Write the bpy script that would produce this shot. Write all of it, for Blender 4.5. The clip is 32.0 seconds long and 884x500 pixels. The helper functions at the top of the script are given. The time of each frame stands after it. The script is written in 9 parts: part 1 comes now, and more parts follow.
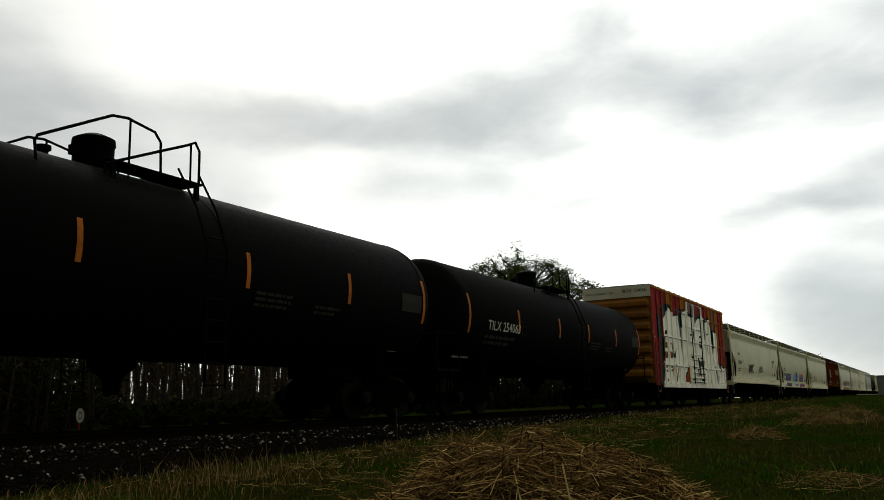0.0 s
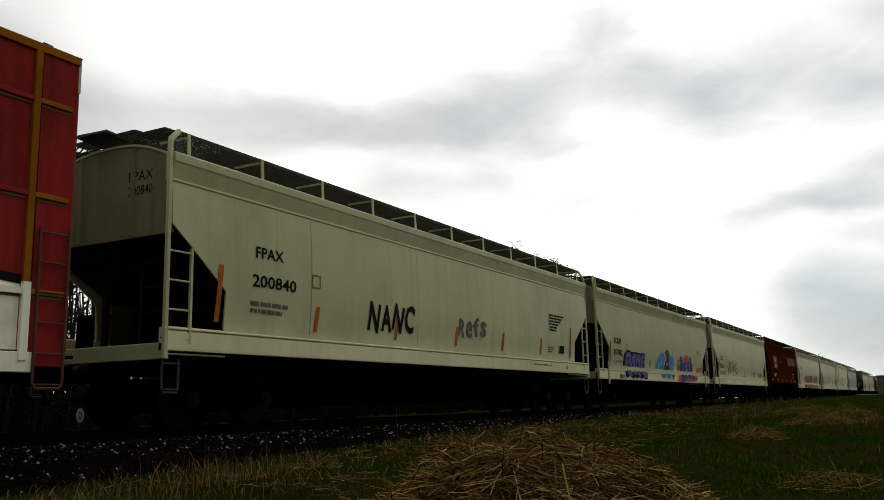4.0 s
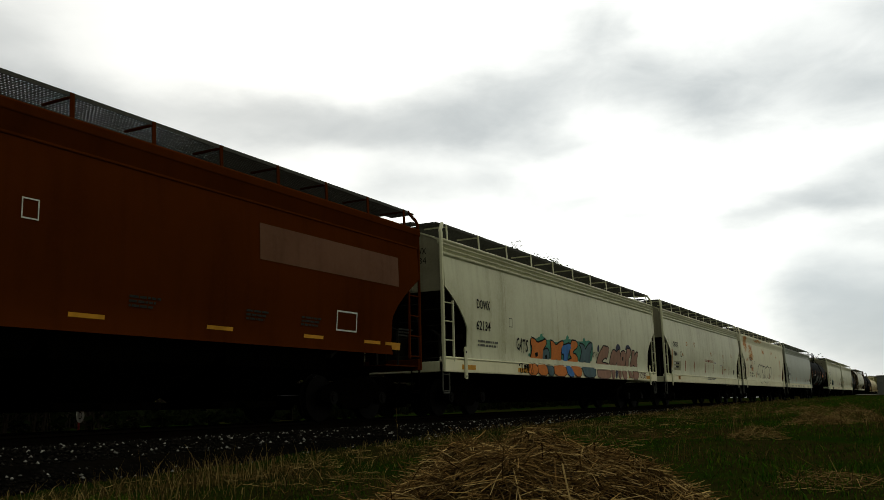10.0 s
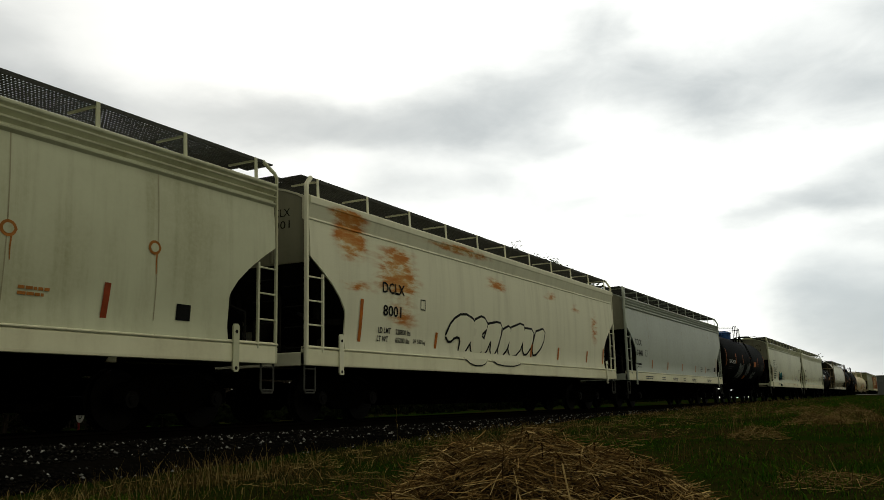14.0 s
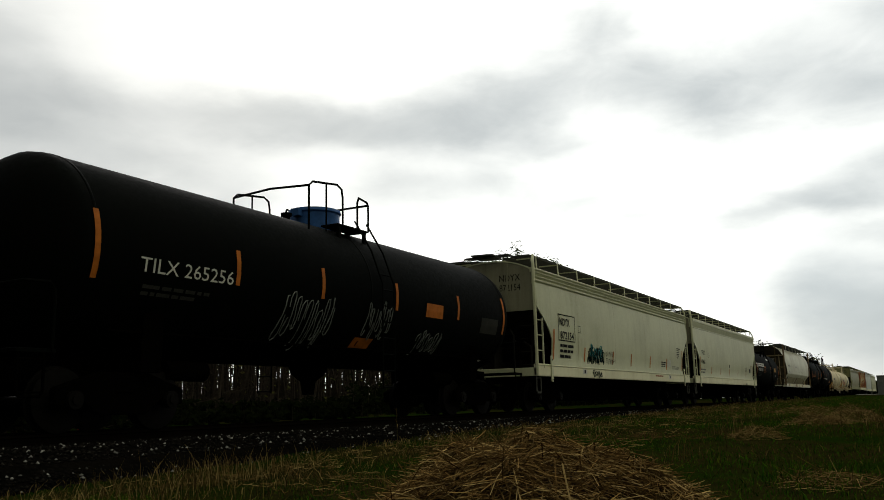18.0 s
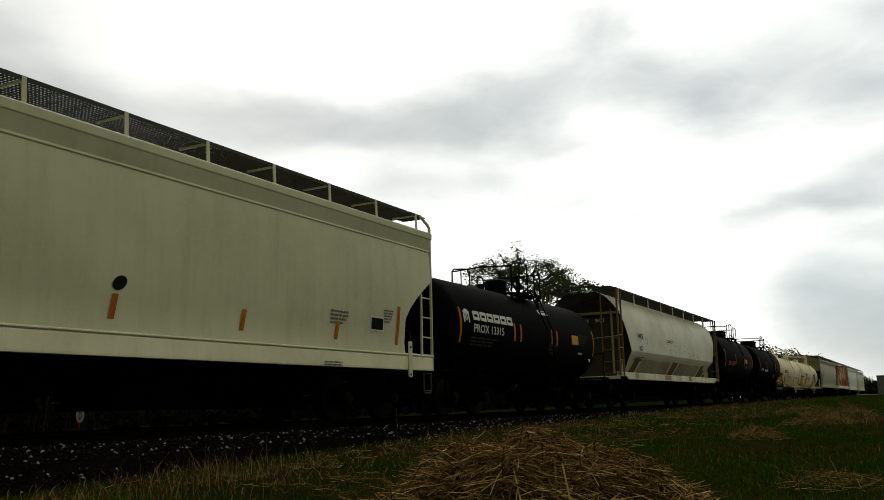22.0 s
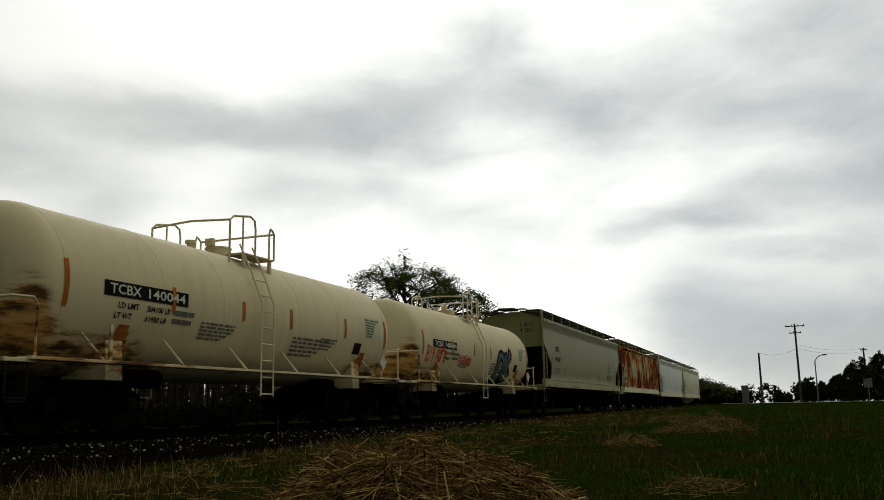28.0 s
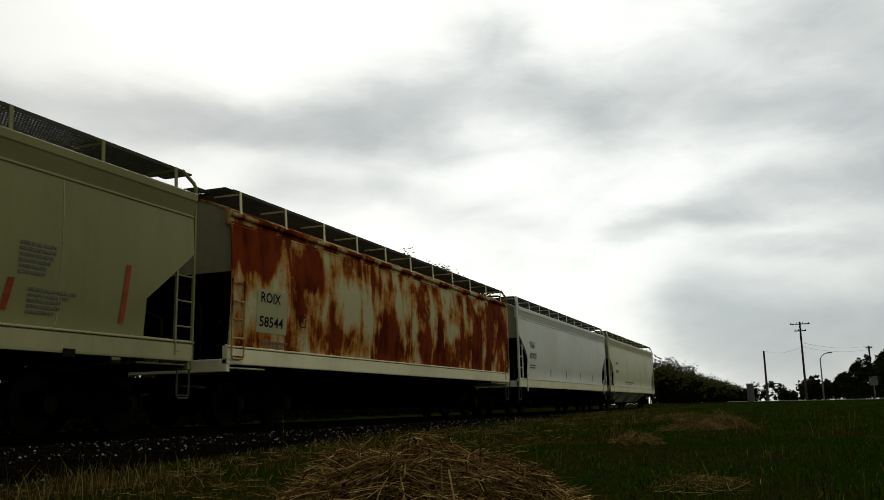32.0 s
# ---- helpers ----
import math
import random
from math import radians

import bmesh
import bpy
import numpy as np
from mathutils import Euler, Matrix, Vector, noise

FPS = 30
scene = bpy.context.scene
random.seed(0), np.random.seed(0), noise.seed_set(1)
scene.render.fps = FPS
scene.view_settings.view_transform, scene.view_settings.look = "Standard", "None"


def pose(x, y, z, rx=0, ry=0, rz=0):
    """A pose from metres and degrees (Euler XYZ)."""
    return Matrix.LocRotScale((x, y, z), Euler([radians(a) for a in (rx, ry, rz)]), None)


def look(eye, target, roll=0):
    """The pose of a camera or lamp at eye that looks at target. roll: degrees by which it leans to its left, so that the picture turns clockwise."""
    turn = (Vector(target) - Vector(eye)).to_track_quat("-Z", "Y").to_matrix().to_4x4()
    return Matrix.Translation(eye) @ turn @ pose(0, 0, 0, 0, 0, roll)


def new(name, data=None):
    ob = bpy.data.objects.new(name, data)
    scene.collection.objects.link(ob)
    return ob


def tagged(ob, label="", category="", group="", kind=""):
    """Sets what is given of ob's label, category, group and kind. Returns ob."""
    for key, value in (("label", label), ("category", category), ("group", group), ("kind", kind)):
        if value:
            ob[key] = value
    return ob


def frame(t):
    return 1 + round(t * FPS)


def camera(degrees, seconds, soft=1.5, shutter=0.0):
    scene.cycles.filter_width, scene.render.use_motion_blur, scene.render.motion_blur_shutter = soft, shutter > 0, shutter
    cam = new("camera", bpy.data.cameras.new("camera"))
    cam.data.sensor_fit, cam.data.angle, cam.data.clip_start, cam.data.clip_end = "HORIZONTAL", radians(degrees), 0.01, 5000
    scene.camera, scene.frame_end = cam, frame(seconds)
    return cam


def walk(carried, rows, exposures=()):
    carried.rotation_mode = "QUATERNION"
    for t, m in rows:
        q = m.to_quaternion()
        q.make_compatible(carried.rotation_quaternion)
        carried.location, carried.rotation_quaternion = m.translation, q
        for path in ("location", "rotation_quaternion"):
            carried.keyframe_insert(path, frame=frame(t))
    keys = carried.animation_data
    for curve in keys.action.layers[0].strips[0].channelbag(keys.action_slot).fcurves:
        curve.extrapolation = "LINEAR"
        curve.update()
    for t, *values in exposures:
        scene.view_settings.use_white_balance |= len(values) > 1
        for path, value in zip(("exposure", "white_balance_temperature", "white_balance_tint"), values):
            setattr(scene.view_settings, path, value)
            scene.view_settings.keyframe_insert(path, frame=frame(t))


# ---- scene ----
# ---- camera ----
def aim(turn, up, lean):
    """The camera at its tripod: degrees from across the track towards the far end, degrees up, degrees of lean."""
    a, b, c = radians(turn), radians(up), radians(lean)
    f = Vector((math.sin(a) * math.cos(b), math.cos(a) * math.cos(b), math.sin(b)))
    r = Vector((math.cos(a), -math.sin(a), 0))
    u = r.cross(f)
    r, u = r * math.cos(c) + u * math.sin(c), u * math.cos(c) - r * math.sin(c)
    m = Matrix((r, u, -f)).transposed().to_4x4()
    m.translation = (0, -11.5, 0.28)
    return m


cam = camera(54.03, 32.0, soft=0.9)
walk(cam, [(0, aim(61.393, 10.104, -1.329)), (24.8, aim(61.393, 10.104, -1.329)), (25.2, aim(61.45, 10.115, -1.335)),
           (25.5, aim(61.654, 10.156, -1.34)), (26.5, aim(64.6, 10.23, -1.25)), (27.5, aim(67.795, 10.302, -1.176)), (28, aim(68.926, 10.421, -1.133)),
           (28.5, aim(68.745, 10.482, -1.201)), (29, aim(68.638, 10.375, -1.189)), (29.5, aim(68.624, 10.32, -1.205)),
           (30, aim(68.716, 10.363, -1.143)), (30.5, aim(68.592, 10.31, -1.161)), (31, aim(68.617, 10.347, -1.119)), (32, aim(68.634, 10.336, -1.217))],
     [(0, -0.08), (25.4, -0.08), (27.6, -0.26), (32, -0.28)])

# ---- light ----
world = bpy.data.worlds.new("overcast_sky")
scene.world = world
world.use_nodes = True


class Nodes:
    """Short calls for building a node tree."""

    def __init__(self, tree):
        self.t = tree
        self.n = tree.nodes
        self.n.clear()

    def add(self, kind):
        return self.n.new(kind)

    def put(self, socket, value):
        if isinstance(value, bpy.types.NodeSocket):
            self.t.links.new(value, socket)
        elif value is not None:
            socket.default_value = value

    def math(self, op, a, b=None, c=None):
        m = self.add("ShaderNodeMath")
        m.operation = op
        for s, v in zip(m.inputs, (a, b, c)):
            self.put(s, v)
        return m.outputs[0]

    def vec(self, op, a, b=None):
        m = self.add("ShaderNodeVectorMath")
        m.operation = op
        self.put(m.inputs[0], a)
        if b is not None:
            self.put(m.inputs[1], b)
        return m.outputs["Value"] if op in ("DOT_PRODUCT", "LENGTH") else m.outputs[0]

    def noise(self, vector, scale, detail=4.0, rough=0.55, distortion=0.0):
        m = self.add("ShaderNodeTexNoise")
        self.put(m.inputs["Vector"], vector)
        for k, v in (("Scale", scale), ("Detail", detail), ("Roughness", rough), ("Distortion", distortion)):
            self.put(m.inputs[k], v)
        return m.outputs["Fac"]

    def ramp(self, fac, lo, hi, a=0.0, b=1.0):
        m = self.add("ShaderNodeMapRange")
        m.interpolation_type = "SMOOTHSTEP"
        for s, v in zip(m.inputs, (fac, lo, hi, a, b)):
            self.put(s, v)
        return m.outputs[0]

    def mix(self, fac, a, b, blend="MIX"):
        m = self.add("ShaderNodeMix")
        m.data_type, m.blend_type = "RGBA", blend
        self.put(m.inputs[0], fac)
        for s, v in ((m.inputs[6], a), (m.inputs[7], b)):
            self.put(s, (*v, 1.0) if isinstance(v, tuple) and len(v) == 3 else v)
        return m.outputs[2]


DULL = 0.52  # how bright the sky opposite the sun is beside the sky before the camera
SUN = (radians(48), radians(30))  # the hidden sun: degrees from across the track, height


def toward(turn, up):
    a, b = radians(turn), radians(up)
    return (math.sin(a) * math.cos(b), math.cos(a) * math.cos(b), math.sin(b))


k = Nodes(world.node_tree)
way = k.add("ShaderNodeTexCoord").outputs["Generated"]
sky = k.add("ShaderNodeTexSky")
sky.sky_type, sky.sun_disc, sky.sun_elevation, sky.sun_rotation = "NISHITA", False, SUN[1], SUN[0]
xyz = k.add("ShaderNodeSeparateXYZ")
k.put(xyz.inputs[0], way)
# bearing and height of the looked-at sky in degrees, stirred by noise so that the banks have ragged edges
stir = k.add("ShaderNodeTexNoise")
k.put(stir.inputs["Vector"], k.vec("MULTIPLY", way, (1.0, 1.0, 2.6)))
stir.inputs["Scale"].default_value, stir.inputs["Detail"].default_value, stir.inputs["Roughness"].default_value = 5.0, 7.0, 0.56
stirred = k.add("ShaderNodeSeparateXYZ")
k.put(stirred.inputs[0], stir.outputs["Color"])
turn_d = k.math("ADD", k.math("MULTIPLY", k.math("ARCTAN2", xyz.outputs[0], xyz.outputs[1]), 57.3), k.math("MULTIPLY", k.math("SUBTRACT", stirred.outputs[0], 0.5), 8.0))
up_d = k.math("ADD", k.math("MULTIPLY", k.math("ARCSINE", xyz.outputs[2]), 57.3), k.math("MULTIPLY", k.math("SUBTRACT", stirred.outputs[1], 0.5), 4.0))


def banks(rows):
    """Soft heaps of thicker cloud: bearing, height, half width, half height, strength."""
    total = None
    for a, b, ra, rb, much in rows:
        u = k.math("DIVIDE", k.math("SUBTRACT", turn_d, a), ra)
        v_ = k.math("DIVIDE", k.math("SUBTRACT", up_d, b), rb)
        bank = k.math("MULTIPLY", k.math("EXPONENT", k.math("MULTIPLY", k.math("ADD", k.math("MULTIPLY", u, u), k.math("MULTIPLY", v_, v_)), -1.0)), much)
        total = bank if total is None else k.math("ADD", total, bank)
    total = k.math("MULTIPLY", total, k.ramp(wisps, 0.3, 0.7, -1.1, -2.1))
    return k.math("SUBTRACT", 1.0, k.math("EXPONENT", total))


wisps = k.noise(k.vec("MULTIPLY", way, (1.0, 1.0, 1.8)), 5.0, 5.0, 0.5, 0.3)
high = banks(((32, 18.6, 6, 2.6, 0.9), (38.5, 17.4, 4.5, 1.8, 0.95), (42, 15.6, 5, 1.3, 0.6), (33, 22.4, 4, 1.5, 0.35), (36, 14.4, 6, 1.2, 0.4), (45, 18.6, 4, 1.5, 0.5),
              (50, 18.3, 4.5, 1.5, 0.85), (56, 18.0, 4, 1.5, 1.0), (62, 18.6, 4, 1.9, 1.15), (66.5, 19.4, 4, 2.0, 1.05), (71, 20.6, 3.5, 2.2, 0.75), (72, 23.8, 2.6, 1.4, 0.5), (76, 20.6, 3.6, 2.2, 0.55),
              (79.5, 18.4, 3, 2.4, 0.75), (84, 20, 3.5, 1.8, 0.45), (88.5, 18, 4.5, 1.8, 0.7), (68, 16.6, 2.6, 0.8, 0.45), (48, 13.0, 3.6, 1.8, 0.5), (58, 14.1, 3.6, 1.4, 0.75), (64, 14.5, 2.8, 1.4, 0.6),
              (70, 12.8, 3.6, 1.3, 0.4), (86, 11.7, 3.6, 0.8, 0.5), (90.5, 12.8, 4, 1.2, 0.5), (81.5, 11, 2.6, 0.7, 0.35), (92, 9.6, 4, 0.7, 0.45), (96, 19, 4, 4.6, 0.6), (91, 22.5, 5, 1.8, 0.4), (97.5, 14.5, 3.6, 2.6, 0.5)))
low = banks(((86.5, 5.2, 3.4, 3.0, 0.55), (91, 3.2, 5.5, 3.4, 0.95), (98, 3.6, 6, 4.0, 0.85), (102, 14, 6, 6, 0.5), (118, 18, 18, 12, 0.5)))
high = k.math("MAXIMUM", k.math("ADD", high, k.math("MULTIPLY", k.math("SUBTRACT", k.noise(k.vec("MULTIPLY", way, (1.0, 1.0, 2.4)), 9.0, 7.0, 0.55, 0.4), 0.50), k.ramp(turn_d, 52.0, 74.0, 0.35, 0.85))), 0.0)
cloud = k.mix(k.math("MINIMUM", high, 1.0), (1.125, 1.14, 1.085), (0.48, 0.517, 0.518))
cloud = k.mix(low, cloud, (0.40, 0.45, 0.47))
# the thin cover before the hidden sun burns through
cloud = k.mix(1.0, cloud, k.mix(k.ramp(k.vec("DOT_PRODUCT", way, toward(53, 36)), 0.965, 0.995), (1.0, 1.0, 1.0), (1.35, 1.35, 1.36)), "MULTIPLY")
# away from the veiled sun the cover grows thick and dull, most of all towards the horizon
veil = k.ramp(k.vec("DOT_PRODUCT", way, toward(52, 24)), 0.2, 0.84, 0.0, 1.0)
dull = k.mix(k.ramp(xyz.outputs[2], 0.0, 1.0), (DULL * 0.485, DULL * 0.475, DULL * 0.36), (DULL * 1.41, DULL * 1.37, DULL * 1.05))
cloud = k.mix(1.0, cloud, k.mix(veil, dull, (1.0, 1.0, 1.0)), "MULTIPLY")
cloud = k.mix(1.0, cloud, k.mix(k.ramp(k.vec("DOT_PRODUCT", way, toward(130, 15)), -0.75, 0.5), (0.28, 0.28, 0.28), (1.08, 1.08, 1.08)), "MULTIPLY")
cloud = k.mix(0.008, cloud, sky.outputs[0])
cloud = k.mix(k.ramp(xyz.outputs[2], -0.05, -0.005), (0.012, 0.014, 0.008), cloud)
back = k.add("ShaderNodeBackground")
k.put(back.inputs[0], cloud)
back.inputs[1].default_value = 1.0
k.put(k.add("ShaderNodeOutputWorld").inputs[0], back.outputs[0])

sun = new("sun", bpy.data.lights.new("sun", "SUN"))
sun.data.energy, sun.data.angle, sun.data.color = 0.5, radians(25), (1.0, 0.97, 0.92)
sun.matrix_world = look(Vector(toward(48, 30)) * 50, (0, 0, 0))


# ---- materials ----
def material(name):
    m = bpy.data.materials.new(name)
    m.use_nodes = True
    n = Nodes(m.node_tree)
    shader = n.add("ShaderNodeBsdfPrincipled")
    n.put(n.add("ShaderNodeOutputMaterial").inputs[0], shader.outputs[0])
    return m, n, shader


def finish(n, shader, colour, rough, bump=None, depth=0.01, metal=0.0, spec=0.5):
    n.put(shader.inputs["Base Color"], (*colour, 1.0) if isinstance(colour, tuple) else colour)
    n.put(shader.inputs["Roughness"], rough)
    shader.inputs["Metallic"].default_value = metal
    shader.inputs["Specular IOR Level"].default_value = spec
    if bump is not None:
        b = n.add("ShaderNodeBump")
        b.inputs["Distance"].default_value = depth
        b.inputs["Strength"].default_value = 0.6
        n.put(b.inputs["Height"], bump)
        n.put(shader.inputs["Normal"], b.outputs[0])


def space(n, stretch=(1, 1, 1)):
    """The thing's own space in metres, shifted at random from thing to thing."""
    where = n.add("ShaderNodeTexCoord").outputs["Object"]
    chance = n.add("ShaderNodeObjectInfo").outputs["Random"]
    where = n.vec("ADD", where, n.math("MULTIPLY", chance, 37.0))
    return n.vec("MULTIPLY", where, stretch)


def paint(name, colour, grime=(0.05, 0.045, 0.035), dirt=0.35, rough=0.5, streak=0.3, metal=0.0, spec=0.1):
    """Weathered paint: broad soiling, runs down the sheet and fine specks."""
    m, n, s = material(name)
    broad = n.ramp(n.noise(space(n), 0.5, 5, 0.6), 0.35, 0.75)
    runs = n.ramp(n.noise(space(n, (2.2, 2.2, 0.16)), 1.6, 5, 0.6), 0.42, 0.8)
    speck = n.noise(space(n), 14.0, 4, 0.65)
    fac = n.math("MULTIPLY", n.math("ADD", n.math("MULTIPLY", broad, dirt), n.math("MULTIPLY", runs, streak)), n.ramp(speck, 0.2, 0.7, 0.7, 1.15))
    finish(n, s, n.mix(n.math("MINIMUM", fac, 1.0), colour, grime), n.ramp(speck, 0.2, 0.8, rough - 0.1, rough + 0.15), n.noise(space(n), 1.1, 3), 0.012, metal, spec)
    return m


def rusty(name, colour, amount, tone=(0.20, 0.042, 0.009), deep=(0.085, 0.014, 0.004), glow=(0.46, 0.19, 0.045), spots=()):
    """Paint through which rust has broken in long vertical tongues with orange edges."""
    m, n, s = material(name)
    tongues = n.noise(space(n, (1.0, 1.0, 0.26)), 1.05, 5, 0.6, 0.8)
    blots = n.noise(space(n), 0.9, 6, 0.6)
    fray = n.noise(space(n, (1.0, 1.0, 0.3)), 7.0, 4, 0.65)
    mask = n.math("ADD", n.math("ADD", n.math("MULTIPLY", tongues, 0.52), n.math("MULTIPLY", blots, 0.38)), n.math("MULTIPLY", fray, 0.10))
    xyz_ = n.add("ShaderNodeSeparateXYZ")
    n.put(xyz_.inputs[0], n.add("ShaderNodeTexCoord").outputs["Object"])
    for a, b, ra, rb, much in spots:
        u = n.math("DIVIDE", n.math("SUBTRACT", xyz_.outputs[0], a), ra)
        v_ = n.math("DIVIDE", n.math("SUBTRACT", xyz_.outputs[2], b), rb)
        mask = n.math("ADD", mask, n.math("MULTIPLY", n.math("EXPONENT", n.math("MULTIPLY", n.math("ADD", n.math("MULTIPLY", u, u), n.math("MULTIPLY", v_, v_)), -1.0)), much))
    body = n.mix(n.ramp(n.noise(space(n, (1.0, 1.0, 0.4)), 2.2, 5), 0.38, 0.66), tone, deep)
    halo = n.mix(n.ramp(mask, amount - 0.05, amount + 0.03), colour, glow)
    finish(n, s, n.mix(n.ramp(mask, amount + 0.012, amount + 0.06), halo, body), 0.9, blots, 0.01, 0, 0.03)
    return m


def bloomed(name, colour, spots, tone=(0.42, 0.14, 0.018)):
    """Paint with soft orange rust stains round given places (along the car, height, half length, half height, strength)."""
    m, n, s = material(name)
    where = n.add("ShaderNodeTexCoord").outputs["Object"]
    xyz_ = n.add("ShaderNodeSeparateXYZ")
    n.put(xyz_.inputs[0], where)
    total = None
    for a, b, ra, rb, much in spots:
        u = n.math("DIVIDE", n.math("SUBTRACT", xyz_.outputs[0], a), ra)
        v_ = n.math("DIVIDE", n.math("SUBTRACT", xyz_.outputs[2], b), rb)
        bank = n.math("MULTIPLY", n.math("EXPONENT", n.math("MULTIPLY", n.math("ADD", n.math("MULTIPLY", u, u), n.math("MULTIPLY", v_, v_)), -1.0)), much)
        total = bank if total is None else n.math("ADD", total, bank)
    smear = n.noise(n.vec("MULTIPLY", where, (0.7, 0.7, 3.0)), 2.4, 6, 0.65)
    runs = n.ramp(n.noise(space(n, (2.2, 2.2, 0.16)), 1.6, 5, 0.6), 0.42, 0.8)
    fac = n.ramp(n.math("MULTIPLY", total, n.ramp(smear, 0.3, 0.7, 0.35, 1.6)), 0.18, 0.95)
    dirty = n.mix(n.math("MULTIPLY", runs, 0.22), colour, (0.24, 0.21, 0.13))
    finish(n, s, n.mix(fac, dirty, n.mix(n.ramp(smear, 0.4, 0.65), (0.52, 0.30, 0.10), tone)), 0.6, smear, 0.006, 0, 0.1)
    return m


def plain(name, colour, rough=0.6, scale=8.0, vary=0.25, metal=0.0, spec=0.08, depth=0.004):
    """A surface of one stuff with grain at two scales."""
    m, n, s = material(name)
    grain = n.math("ADD", n.math("MULTIPLY", n.noise(space(n), scale, 5), 0.6), n.math("MULTIPLY", n.noise(space(n), scale * 0.13, 3), 0.4))
    dark = tuple(c * (1 - vary) for c in colour)
    pale = tuple(min(1.0, c * (1 + vary)) for c in colour)
    finish(n, s, n.mix(n.ramp(grain, 0.3, 0.7), dark, pale), rough, grain, depth, metal, spec)
    return m


def islands(name, colours, rough=1.0, spec=0.0):
    """Many small loose pieces, each with a tone of its own."""
    m, n, s = material(name)
    r = n.add("ShaderNodeNewGeometry").outputs["Random Per Island"]
    ramp = n.add("ShaderNodeValToRGB")
    ramp.color_ramp.elements[0].color = (*colours[0], 1)
    ramp.color_ramp.elements[1].color = (*colours[-1], 1)
    for i, c in enumerate(colours[1:-1]):
        e = ramp.color_ramp.elements.new((i + 1) / (len(colours) - 1))
        e.color = (*c, 1)
    n.put(ramp.inputs[0], r)
    finish(n, s, ramp.outputs[0], rough, None, 0, 0, spec)
    return m


